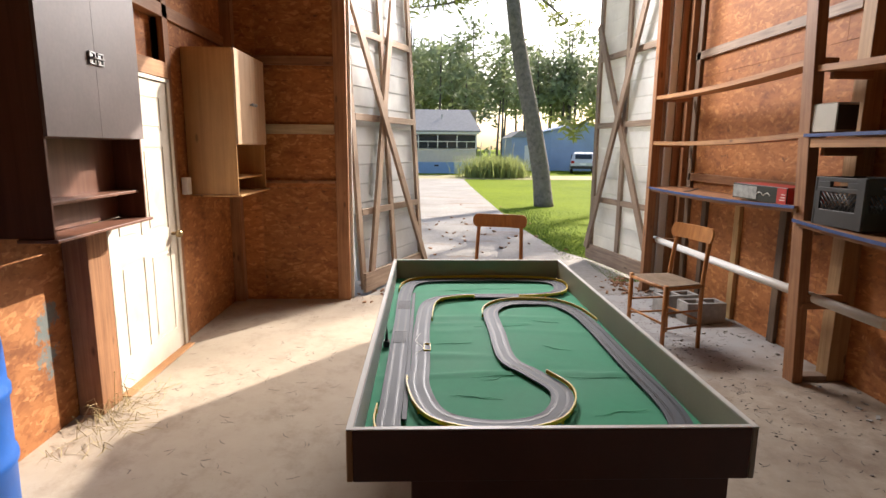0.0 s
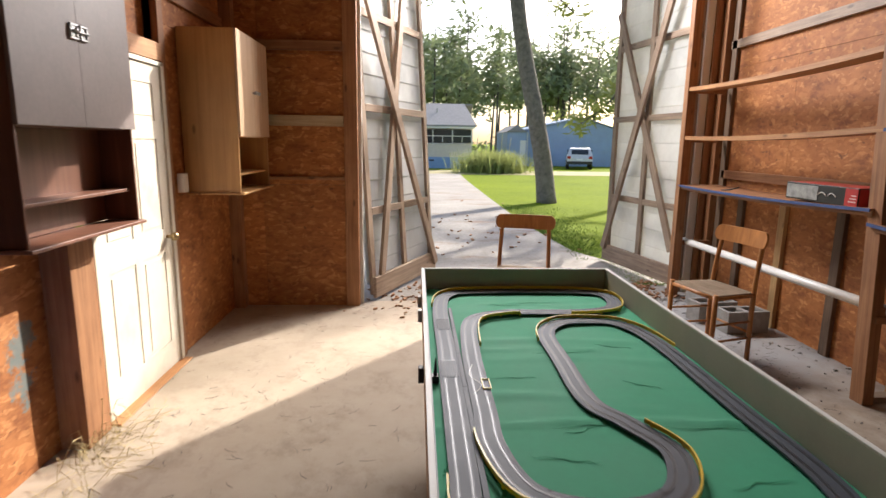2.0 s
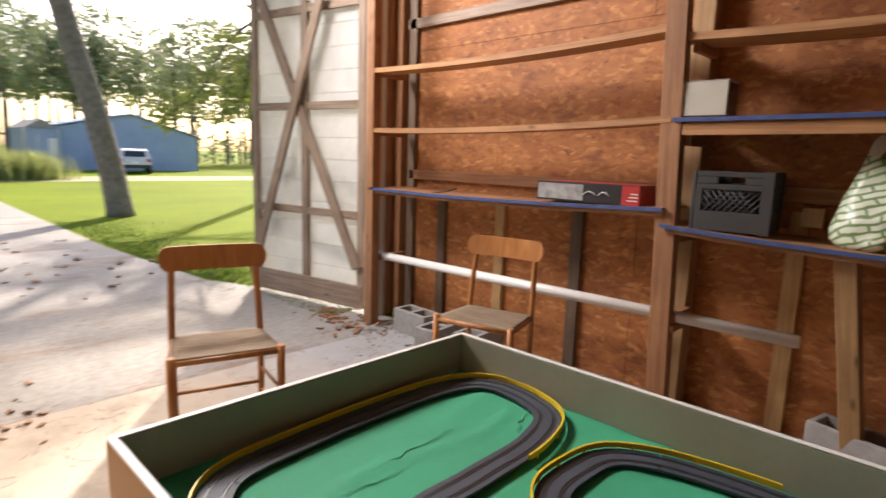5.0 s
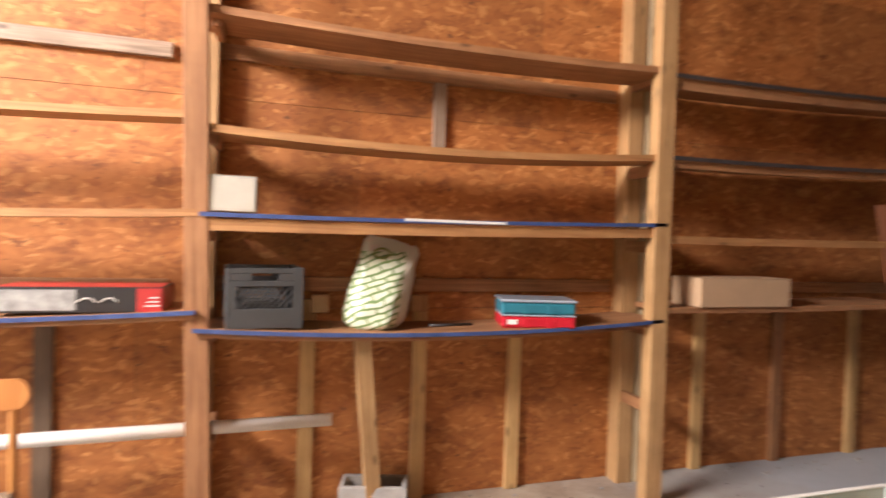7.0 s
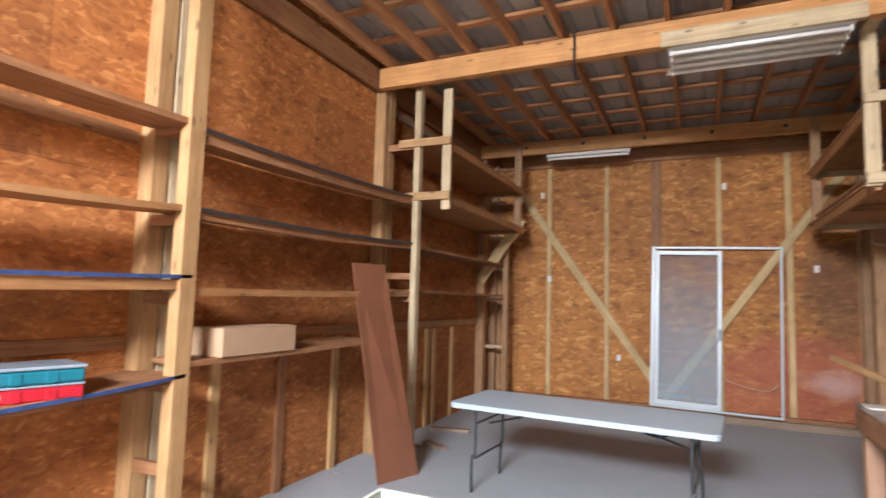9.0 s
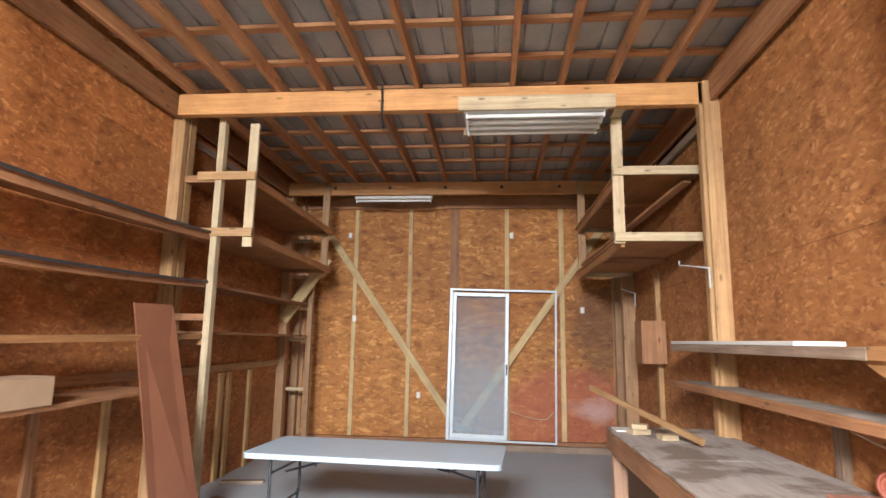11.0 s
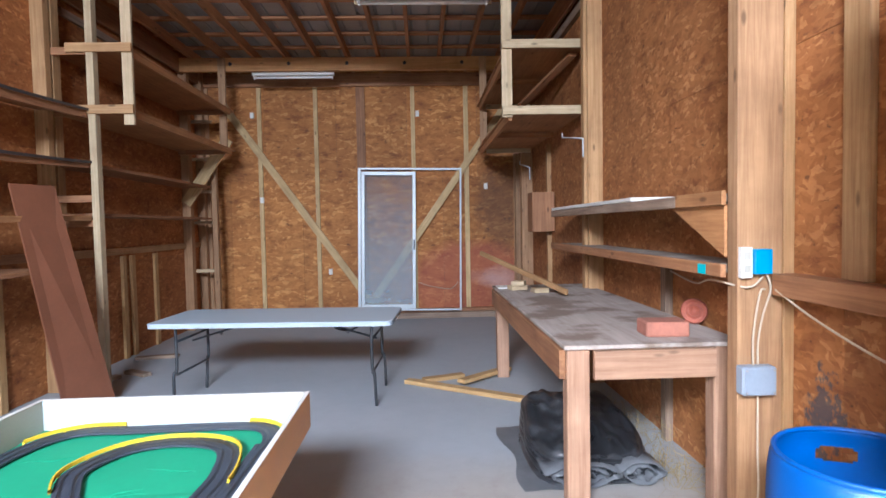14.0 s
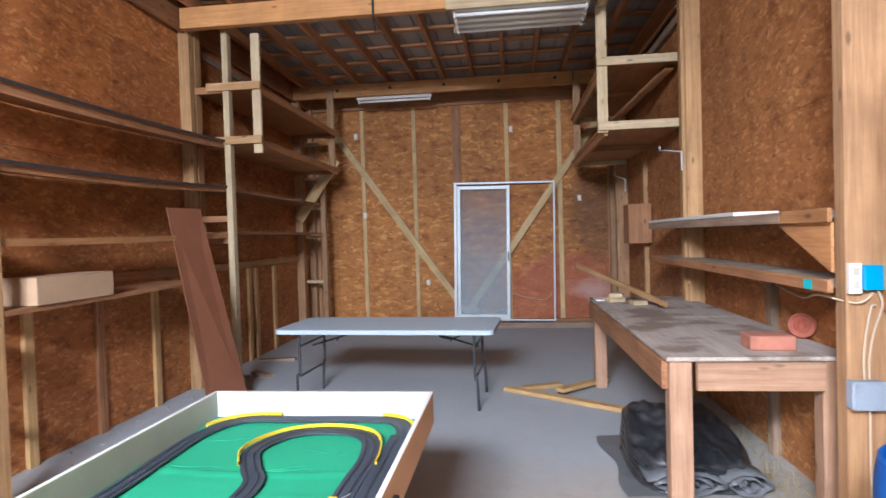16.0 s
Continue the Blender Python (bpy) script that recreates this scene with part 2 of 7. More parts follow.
HARDBOARD = plain_mat("brown_hardboard", (0.235, 0.092, 0.048), 0.5, var=0.16, scale=2.5, bump_s=0.05)
PLY_GREY = wood_mat("dusty_plywood", (0.27, 0.23, 0.19), (0.44, 0.39, 0.34), 1, 0.85, 0.5, False, 0.45)
PAINT_GREY = plain_mat("putty_grey_paint", (0.40, 0.38, 0.31), 0.55, var=0.1)
PAINT_BROWN = plain_mat("dark_brown_board", (0.12, 0.05, 0.032), 0.5, var=0.2)
BOX_TAN = plain_mat("tan_board_side", (0.50, 0.28, 0.12), 0.5, var=0.1)
WHITE_EDGE = plain_mat("white_board_edge", (0.72, 0.72, 0.68), 0.5, var=0.08)
BOX_WHITE = plain_mat("cool_white_lining", (0.50, 0.56, 0.57), 0.5, var=0.08)
WHITE_DOOR = plain_mat("white_door_paint", (0.72, 0.69, 0.60), 0.45, var=0.08, dirt=(0.55, 0.48, 0.38))
WHITE_PVC = plain_mat("white_pvc", (0.80, 0.79, 0.75), 0.35, var=0.06)
WHITE_TUBE = plain_mat("white_lamp_tube", (0.85, 0.85, 0.83), 0.25, var=0.03)
WHITE_STEEL = plain_mat("white_enamel", (0.72, 0.72, 0.69), 0.4, var=0.08)
WHITE_TABLE = plain_mat("grey_white_plastic", (0.50, 0.60, 0.68), 0.45, var=0.06, scale=3)
GREEN = plain_mat("green_paper", (0.026, 0.33, 0.17), 0.8, var=0.1, scale=3)
TRACK = plain_mat("black_track_plastic", (0.045, 0.056, 0.078), 0.62, var=0.3, scale=8)
SLOT = plain_mat("steel_rail", (0.13, 0.13, 0.135), 0.5, 0.8, var=0.2)
YELLOW = plain_mat("yellow_plastic", (0.72, 0.52, 0.02), 0.45, var=0.08)
BLACK = plain_mat("black_plastic", (0.02, 0.02, 0.022), 0.4, var=0.2)
TARP_GREY = plain_mat("grey_plastic_sheet_back", (0.16, 0.17, 0.185), 0.35, var=0.3, scale=6)
TARP = plain_mat("black_plastic_sheet", (0.028, 0.03, 0.034), 0.30, var=0.4, scale=5, dirt=(0.15, 0.16, 0.175))
STEEL_DARK = plain_mat("grey_tube_steel", (0.10, 0.11, 0.12), 0.4, 0.7, var=0.2)
STEEL = plain_mat("galvanised_steel", (0.42, 0.43, 0.44), 0.35, 0.85, var=0.2)
BRASS = plain_mat("worn_brass", (0.45, 0.34, 0.18), 0.35, 0.9, var=0.2)
ALU = plain_mat("white_aluminium", (0.60, 0.66, 0.70), 0.4, 0.1, var=0.06)
BLUE_DRUM = plain_mat("blue_drum_plastic", (0.006, 0.095, 0.40), 0.45, var=0.14, scale=4)
DARK_EDGE = plain_mat("dark_painted_edge", (0.05, 0.046, 0.05), 0.4, var=0.4, scale=12)
BLUE_EDGE = plain_mat("blue_painted_edge", (0.045, 0.085, 0.24), 0.5, var=0.3, scale=12)
BLUE_TAPE = plain_mat("blue_plastic_box", (0.01, 0.30, 0.62), 0.4, var=0.06)
CYAN = plain_mat("cyan_tape", (0.02, 0.50, 0.58), 0.5, var=0.08)
CMU = plain_mat("concrete_block", (0.34, 0.33, 0.31), 0.95, var=0.25, scale=18, bump_s=0.5)
RED_BLOCK = plain_mat("red_concrete_block", (0.46, 0.19, 0.13), 0.9, var=0.25, scale=14, bump_s=0.4)
RED_CAP = plain_mat("faded_red_plastic", (0.36, 0.09, 0.05), 0.5, var=0.3)
CARD = plain_mat("cardboard", (0.46, 0.31, 0.19), 0.85, var=0.1)
CRATE = plain_mat("grey_crate_plastic", (0.055, 0.058, 0.06), 0.5, var=0.15)
TEAL = plain_mat("teal_plastic", (0.015, 0.16, 0.22), 0.35, var=0.1)
REDP = plain_mat("red_plastic", (0.50, 0.015, 0.03), 0.35, var=0.1)
LIDP = plain_mat("clear_grey_lid", (0.30, 0.36, 0.42), 0.2, var=0.1)
PRINT_GLARE = plain_mat("print_glare_grey", (0.36, 0.37, 0.36), 0.4, var=0.5, scale=20)
REDBOX = plain_mat("print_red", (0.42, 0.03, 0.03), 0.4, var=0.2, scale=12)
CREAM = plain_mat("cream_box", (0.46, 0.44, 0.375), 0.6, var=0.1)
BOX_GREY = plain_mat("electrical_grey", (0.30, 0.36, 0.44), 0.5, var=0.12)
CABLE = plain_mat("white_cable", (0.58, 0.50, 0.38), 0.5, var=0.1)
STRAW = plain_mat("dry_grass", (0.42, 0.33, 0.16), 0.9, var=0.3)
ROOF_STEEL = plain_mat("roof_sheet_steel", (0.40, 0.41, 0.42), 0.45, 0.35, var=0.25, scale=2)
BARK = plain_mat("pine_bark", (0.22, 0.185, 0.165), 0.95, var=0.5, scale=9, bump_s=1.0)
PLUME = plain_mat("pampas_plume", (0.60, 0.55, 0.42), 0.9, var=0.2)
HOUSE_TAN = plain_mat("tan_siding", (0.60, 0.54, 0.47), 0.7, var=0.1)
HOUSE_BLUE = plain_mat("blue_painted_wall", (0.22, 0.34, 0.55), 0.7, var=0.1)
BARN_BLUE = plain_mat("blue_sheet_steel", (0.27, 0.36, 0.53), 0.5, 0.1, var=0.12, scale=1)
SHINGLE = plain_mat("grey_shingles", (0.27, 0.27, 0.275), 0.9, var=0.2, scale=6)
GLASS_DARK = plain_mat("dark_window_glass", (0.03, 0.035, 0.04), 0.08, var=0.2)
CAR_PAINT = plain_mat("white_car_paint", (0.62, 0.62, 0.62), 0.25, 0.2, var=0.04)
RUBBER = plain_mat("tyre_rubber", (0.02, 0.02, 0.02), 0.8, var=0.2)
TAIL = plain_mat("tail_light_red", (0.40, 0.02, 0.02), 0.2, var=0.1)
RUSH = wood_mat("woven_rush", (0.17, 0.12, 0.075), (0.32, 0.245, 0.165), 0, 0.9, 2.2, False, 0.3)


def leaf_mat(name, col, back, scale, low=0.62):
    """Leaves: half of the light passes through."""
    m, nt, b = mat_base(name, 0.65)
    b.inputs["Specular IOR Level"].default_value = 0.2
    tc = nt.nodes.new("ShaderNodeTexCoord").outputs["Object"]
    n = noise_tex(nt, tc, scale, 4, 0.7)
    c = ramp(nt, n, [(0.3, tuple(x * low for x in col)), (0.7, tuple(x * 1.2 for x in col))])
    nt.links.new(c, b.inputs["Base Color"])
    tr = nt.nodes.new("ShaderNodeBsdfTranslucent")
    nt.links.new(ramp(nt, n, [(0.3, tuple(x * (low + 0.08) for x in back)), (0.7, back)]), tr.inputs[0])
    mx = nt.nodes.new("ShaderNodeMixShader")
    mx.inputs[0].default_value = 0.5
    nt.links.new(b.outputs[0], mx.inputs[1])
    nt.links.new(tr.outputs[0], mx.inputs[2])
    nt.links.new(mx.outputs[0], nt.nodes["Material Output"].inputs[0])
    return m


SIDING = leaf_mat("white_translucent_siding", (0.70, 0.71, 0.71), (0.60, 0.60, 0.58), 2.5, 0.86)
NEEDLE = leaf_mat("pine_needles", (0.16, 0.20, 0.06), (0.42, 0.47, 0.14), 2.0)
# distance haze is mixed into the paler, greyer green of the far needles
NEEDLE_HAZY = leaf_mat("hazed_pine_needles", (0.23, 0.28, 0.165), (0.40, 0.48, 0.24), 0.35)
BLADE = leaf_mat("pampas_blades", (0.24, 0.30, 0.10), (0.36, 0.40, 0.14), 4.0)
BARK_FAR = plain_mat("far_pine_bark", (0.15, 0.13, 0.115), 0.95, var=0.3, scale=2)


def floor_mat():
    m, nt, b = mat_base("dusty_concrete", 0.8)
    tc = nt.nodes.new("ShaderNodeTexCoord").outputs["Object"]
    n1 = noise_tex(nt, tc, 0.7, 6, 0.6)
    n2 = noise_tex(nt, tc, 6.0, 6, 0.7)
    n3 = noise_tex(nt, tc, 60.0, 3, 0.6)
    c = ramp(nt, n1, [(0.3, (0.31, 0.285, 0.25)), (0.7, (0.41, 0.385, 0.35))])
    c = mixc(nt, 1.0, c, ramp(nt, n2, [(0.3, (0.78, 0.75, 0.72)), (0.6, (1, 1, 1))]), "MULTIPLY")
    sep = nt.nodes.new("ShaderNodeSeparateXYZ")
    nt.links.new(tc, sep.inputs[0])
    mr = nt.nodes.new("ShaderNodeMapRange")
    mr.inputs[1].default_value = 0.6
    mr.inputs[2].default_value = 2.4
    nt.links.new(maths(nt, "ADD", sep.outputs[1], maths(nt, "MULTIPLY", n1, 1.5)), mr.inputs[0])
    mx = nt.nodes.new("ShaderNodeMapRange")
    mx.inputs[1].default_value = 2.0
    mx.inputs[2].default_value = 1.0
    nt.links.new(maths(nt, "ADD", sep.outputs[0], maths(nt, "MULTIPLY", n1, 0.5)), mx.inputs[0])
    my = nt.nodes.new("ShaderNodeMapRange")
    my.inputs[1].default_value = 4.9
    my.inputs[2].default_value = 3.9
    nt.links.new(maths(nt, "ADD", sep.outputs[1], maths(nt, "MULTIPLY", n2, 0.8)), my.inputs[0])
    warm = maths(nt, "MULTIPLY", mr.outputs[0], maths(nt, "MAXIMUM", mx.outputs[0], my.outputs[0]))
    # tan towards the doors; a bluish light cast mixed into the colour further in
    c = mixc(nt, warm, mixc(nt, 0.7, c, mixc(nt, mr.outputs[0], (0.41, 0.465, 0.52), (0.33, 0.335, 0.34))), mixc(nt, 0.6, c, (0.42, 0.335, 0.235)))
    dirt = ramp(nt, noise_tex(nt, coords(nt, (1.0, 0.8, 1.0), (0, 0, 0.4), tc), 3.4, 8, 0.78), [(0.50, (0, 0, 0)), (0.66, (1, 1, 1))])
    c = mixc(nt, maths(nt, "MULTIPLY", maths(nt, "MULTIPLY", dirt, mr.outputs[0]), 0.45), c, (0.19, 0.14, 0.10))
    soil_x = nt.nodes.new("ShaderNodeMapRange")
    soil_x.inputs[1].default_value = 1.2
    soil_x.inputs[2].default_value = 2.3
    nt.links.new(sep.outputs[0], soil_x.inputs[0])
    soil = ramp(nt, noise_tex(nt, tc, 2.1, 8, 0.72), [(0.40, (0, 0, 0)), (0.62, (1, 1, 1))])
    c = mixc(nt, maths(nt, "MULTIPLY", maths(nt, "MULTIPLY", soil, soil_x.outputs[0]), maths(nt, "MULTIPLY", maths(nt, "MULTIPLY", my.outputs[0], mr.outputs[0]), 0.7)), c, (0.17, 0.115, 0.08))
    specks = ramp(nt, noise_tex(nt, tc, 38.0, 3, 0.8), [(0.66, (0, 0, 0)), (0.72, (1, 1, 1))])
    c = mixc(nt, maths(nt, "MULTIPLY", specks, 0.35), c, (0.10, 0.075, 0.05))
    nt.links.new(c, b.inputs["Base Color"])
    bump(nt, b, mixc(nt, 0.5, n3, n2), 0.25, 0.004)
    return m


def drive_mat():
    m, nt, b = mat_base("worn_driveway_concrete", 0.9)
    tc = nt.nodes.new("ShaderNodeTexCoord").outputs["Object"]
    n1 = noise_tex(nt, tc, 0.5, 6, 0.65)
    n2 = noise_tex(nt, tc, 16.0, 6, 0.7)
    c = ramp(nt, n1, [(0.3, (0.23, 0.215, 0.195)), (0.7, (0.35, 0.335, 0.31))])
    c = mixc(nt, 1.0, c, ramp(nt, n2, [(0.3, (0.75, 0.73, 0.70)), (0.6, (1, 1, 1))]), "MULTIPLY")
    straw = ramp(nt, noise_tex(nt, coords(nt, (0.5, 1.6, 1), (0, 0, 0), tc), 0.8, 7, 0.75), [(0.55, (0, 0, 0)), (0.63, (1, 1, 1))])
    c = mixc(nt, maths(nt, "MULTIPLY", straw, 0.7), c, (0.20, 0.115, 0.07))
    nt.links.new(c, b.inputs["Base Color"])
    bump(nt, b, n2, 0.4, 0.005)
    return m


def lawn_mat():
    m, nt, b = mat_base("mown_grass", 0.85)
    b.inputs["Specular IOR Level"].default_value = 0.05
    tc = nt.nodes.new("ShaderNodeTexCoord").outputs["Object"]
    n1 = noise_tex(nt, tc, 0.25, 5, 0.6)
    n2 = noise_tex(nt, tc, 9.0, 6, 0.75)
    c = ramp(nt, n1, [(0.3, (0.13, 0.185, 0.006)), (0.7, (0.195, 0.26, 0.008))])
    c = mixc(nt, 1.0, c, ramp(nt, n2, [(0.25, (0.55, 0.6, 0.5)), (0.65, (1.05, 1.05, 1))]), "MULTIPLY")
    nt.links.new(c, b.inputs["Base Color"])
    bump(nt, b, n2, 0.45, 0.05)
    return m


def mesh_screen_mat():
    """Fly screen: a fine grey weave, half of it open, with painted glare and reflections."""
    m, nt, b = mat_base("fly_screen", 0.6)
    b.inputs["Base Color"].default_value = (0.48, 0.62, 0.72, 1)
    tr = nt.nodes.new("ShaderNodeBsdfTransparent")
    mx = nt.nodes.new("ShaderNodeMixShader")
    tc = nt.nodes.new("ShaderNodeTexCoord").outputs["Object"]
    n = noise_tex(nt, tc, 2.0, 4, 0.6)
    sep = nt.nodes.new("ShaderNodeSeparateXYZ")
    nt.links.new(tc, sep.inputs[0])
    # faint bands imitate reflections; the denser lower part imitates glare
    w = maths(nt, "MULTIPLY", maths(nt, "SINE", maths(nt, "MULTIPLY", sep.outputs[2], 42.0)), 0.012)
    f = maths(nt, "ADD", maths(nt, "ADD", maths(nt, "SUBTRACT", 0.27, maths(nt, "MULTIPLY", sep.outputs[2], 0.13)), w), maths(nt, "MULTIPLY", n, 0.22))
    nt.links.new(f, mx.inputs[0])
    nt.links.new(tr.outputs[0], mx.inputs[1])
    nt.links.new(b.outputs[0], mx.inputs[2])
    nt.links.new(mx.outputs[0], nt.nodes["Material Output"].inputs[0])
    return m


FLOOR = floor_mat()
DRIVE = drive_mat()
LAWN = lawn_mat()
SCREEN = mesh_screen_mat()


# ---- builders ----
def thing(name, label="", category="", group="", kind="", at=None):
    e = new(name)
    if at is not None:
        e.matrix_world = at
    return tagged(e, label, category, group, kind)


def link_mesh(name, bm, material, parent=None, label="", smooth=False):
    me = bpy.data.meshes.new(name)
    bm.normal_update()
    bm.to_mesh(me)
    bm.free()
    for m in material if isinstance(material, (list, tuple)) else [material]:
        me.materials.append(m)
    if smooth:
        for p in me.polygons:
            p.use_smooth = True
    ob = new(name, me)
    if parent is not None:
        ob.parent = parent
        ob.matrix_parent_inverse = Matrix.Identity(4)
    if label:
        ob["label"] = label
    return ob


part = link_mesh


def add_box(bm, x0, x1, y0, y1, z0, z1, bev=0.003, m=None):
    r = bmesh.ops.create_cube(bm, size=1.0)
    vs = r["verts"]
    c = Vector(((x0 + x1) / 2, (y0 + y1) / 2, (z0 + z1) / 2))
    s = Vector((abs(x1 - x0), abs(y1 - y0), abs(z1 - z0)))
    for v in vs:
        v.co = Vector((v.co.x * s.x, v.co.y * s.y, v.co.z * s.z)) + c
        if m is not None:
            v.co = m @ v.co
    if bev:
        es = list({e for v in vs for e in v.link_edges})
        bmesh.ops.bevel(bm, geom=es, offset=min(bev, min(s) * 0.3), segments=1, affect="EDGES")
    return bm


def box(name, x0, x1, y0, y1, z0, z1, mat, parent=None, label="", bev=0.003, m=None):
    return link_mesh(name, add_box(bmesh.new(), x0, x1, y0, y1, z0, z1, bev, m), mat, parent, label)


def beam_between(name, p, q, w, h, mat, parent=None, label="", up=(0, 0, 1), bev=0.003):
    """A straight piece of lumber from p to q; w across, h along up."""
    p, q = Vector(p), Vector(q)
    d = q - p
    z = d.normalized()
    x = Vector(up).cross(z)
    if x.length < 1e-4:
        x = Vector((1, 0, 0))
    x.normalize()
    y = z.cross(x)
    m = Matrix((x, y, z)).transposed().to_4x4()
    m.translation = (p + q) / 2
    L = d.length / 2
    bm = add_box(bmesh.new(), -w / 2, w / 2, -h / 2, h / 2, -L, L, bev)
    ob = link_mesh(name, bm, mat, parent, label)
    ob.matrix_basis = m
    return ob


def add_tube(bm, p, q, r0, r1=None, n=12, caps=True):
    p, q = Vector(p), Vector(q)
    r1 = r0 if r1 is None else r1
    z = (q - p).normalized()
    x = z.orthogonal().normalized()
    y = z.cross(x)
    a, b = [], []
    for i in range(n):
        t = 2 * math.pi * i / n
        o = x * math.cos(t) + y * math.sin(t)
        a.append(bm.verts.new(p + o * r0))
        b.append(bm.verts.new(q + o * r1))
    for i in range(n):
        f = bm.faces.new((a[i], a[(i + 1) % n], b[(i + 1) % n], b[i]))
        f.smooth = True
    if caps:
        bm.faces.new(a[::-1])
        bm.faces.new(b)
    return bm


def tube(name, p, q, r0, mat, parent=None, label="", r1=None, n=12):
    return link_mesh(name, add_tube(bmesh.new(), p, q, r0, r1, n), mat, parent, label)


def add_path(bm, pts, r, n=8, caps=True):
    """A round tube swept along points."""
    pts = [Vector(p) for p in pts]
    rings = []
    last = None
    for i, p in enumerate(pts):
        d = (pts[min(i + 1, len(pts) - 1)] - pts[max(i - 1, 0)]).normalized()
        x = d.orthogonal().normalized() if last is None else (last - d * last.dot(d)).normalized()
        last = x
        y = d.cross(x)
        rr = r(i / (len(pts) - 1)) if callable(r) else r
        rings.append([bm.verts.new(p + (x * math.cos(2 * math.pi * k / n) + y * math.sin(2 * math.pi * k / n)) * rr) for k in range(n)])
    for a, b in zip(rings, rings[1:]):
        for k in range(n):
            f = bm.faces.new((a[k], a[(k + 1) % n], b[(k + 1) % n], b[k]))
            f.smooth = True
    if caps:
        bm.faces.new(rings[0][::-1])
        bm.faces.new(rings[-1])
    return bm


def smooth_path(pts, sub=6, closed=False):
    pts = [Vector(p) for p in pts]
    out = []
    n = len(pts)
    for i in range(n if closed else n - 1):
        g = (lambda k: pts[k % n]) if closed else (lambda k: pts[min(max(k, 0), n - 1)])
        p0, p1, p2, p3 = g(i - 1), g(i), g(i + 1), g(i + 2)
        for s in range(sub):
            t = s / sub
            out.append(0.5 * ((2 * p1) + (p2 - p0) * t + (2 * p0 - 5 * p1 + 4 * p2 - p3) * t * t + (3 * p1 - p0 - 3 * p2 + p3) * t ** 3))
    if not closed:
        out.append(pts[-1])
    return out


def lathe(bm, profile, n=32, centre=(0, 0, 0), skip=None):
    """Turn a list of (radius, height) about z."""
    c = Vector(centre)
    rows = [[bm.verts.new(c + Vector((r * math.cos(2 * math.pi * k / n), r * math.sin(2 * math.pi * k / n), z))) for k in range(n)] for r, z in profile]
    for j, (a, b) in enumerate(zip(rows, rows[1:])):
        for k in range(n):
            if skip and skip(j, k):
                continue
            f = bm.faces.new((a[k], a[(k + 1) % n], b[(k + 1) % n], b[k]))
            f.smooth = True
    return bm


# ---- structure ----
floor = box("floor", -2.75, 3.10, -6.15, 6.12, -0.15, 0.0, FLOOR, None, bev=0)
tagged(floor, "dusty bare concrete slab floor of the barn", "floor", kind="structure")


def sheet_wall(name, axis, face, a0, a1, z0, z1, out, mat, label, sheet_w=2.44, sheet_h=1.22, off=0.0):
    """A wall of thickness behind strand-board sheets; out: +1 or -1, the way from the room to outdoors."""
    t = 0.10
    f0, f1 = face + out * 0.012, face + out * (0.012 + t)
    lo, hi = min(f0, f1), max(f0, f1)
    if axis == "x":
        w = box(name, lo, hi, a0, a1, z0, z1, W_DARK[2], None, bev=0)
    else:
        w = box(name, a0, a1, lo, hi, z0, z1, W_DARK[2], None, bev=0)
    tagged(w, label, "wall", kind="structure")
    z, row = z0, 0
    while z < z1 - 0.02:
        zt = min(z + sheet_h, z1)
        a = a0 - sheet_w + off - (sheet_w / 2 if row % 2 else 0)
        while a < a1 - 0.02:
            s0, s1 = max(a, a0) + 0.0015, min(a + sheet_w, a1) - 0.0015
            if s1 - s0 > 0.03:
                l2, h2 = min(face, f0), max(face, f0)
                if axis == "x":
                    box("board_sheet", l2, h2, s0, s1, z + 0.0015, zt - 0.0015, mat, w, bev=0)
                else:
                    box("board_sheet", s0, s1, l2, h2, z + 0.0015, zt - 0.0015, mat, w, bev=0)
            a += sheet_w
        z, row = zt, row + 1
    return w


RW, LW, BW = 2.97, -2.62, -6.0
ROOF_Z = 4.27
wall_right = sheet_wall("wall_right", "x", RW, BW, 6.50, 0, 4.62, 1, OSB, "strand board barn wall behind the shelving", off=0.35)
wall_left = sheet_wall("wall_left", "x", LW, BW, 2.50, 0, 4.62, -1, OSB_LEFT2, "strand board barn wall above the workbench", off=0.2)
wall_jog = sheet_wall("wall_jog", "y", 2.50, LW, -2.22, 0, 4.62, 1, OSB, "short strand board return beside the drum")
wall_door_near = sheet_wall("wall_door_near", "x", -2.22, 2.50, 3.30, 0, 4.62, -1, OSB_LEFT, "stained strand board wall beside the white door")
wall_door_far = sheet_wall("wall_door_far", "x", -2.13, 4.53, 5.96, 0, 4.62, -1, OSB, "strand board wall between the door and the front")
wall_over_door = sheet_wall("wall_over_door", "x", -2.20, 3.30, 4.53, 2.16, 4.62, -1, OSB, "strand board wall above the white door")
wall_back = sheet_wall("wall_back", "y", BW, LW - 0.10, RW + 0.10, 0, 4.62, -1, OSB_BACK, "strand board back wall with sprayed red paint", sheet_w=1.22, sheet_h=2.44, off=0.3)
wall_front = sheet_wall("wall_front", "y", 5.96, -2.22, -1.03, 0, 4.62, 1, OSB, "strand board wall beside the barn doors", off=0.4)
wall_header = sheet_wall("wall_header", "y", 6.02, -1.03, 2.97, 4.10, 4.62, 1, OSB, "strand board header over the barn doors")
post_right = box("wall_front_right", 2.86, 3.08, 6.50, 6.66, 0, 4.62, W_RED[2], None)
box("jamb_post", 2.64, 2.70, 6.52, 6.62, 0, 4.62, W_GREY[2], post_right)
box("jamb_trim", 2.705, 2.79, 6.50, 6.60, 0, 4.62, WHITE_STEEL, post_right)
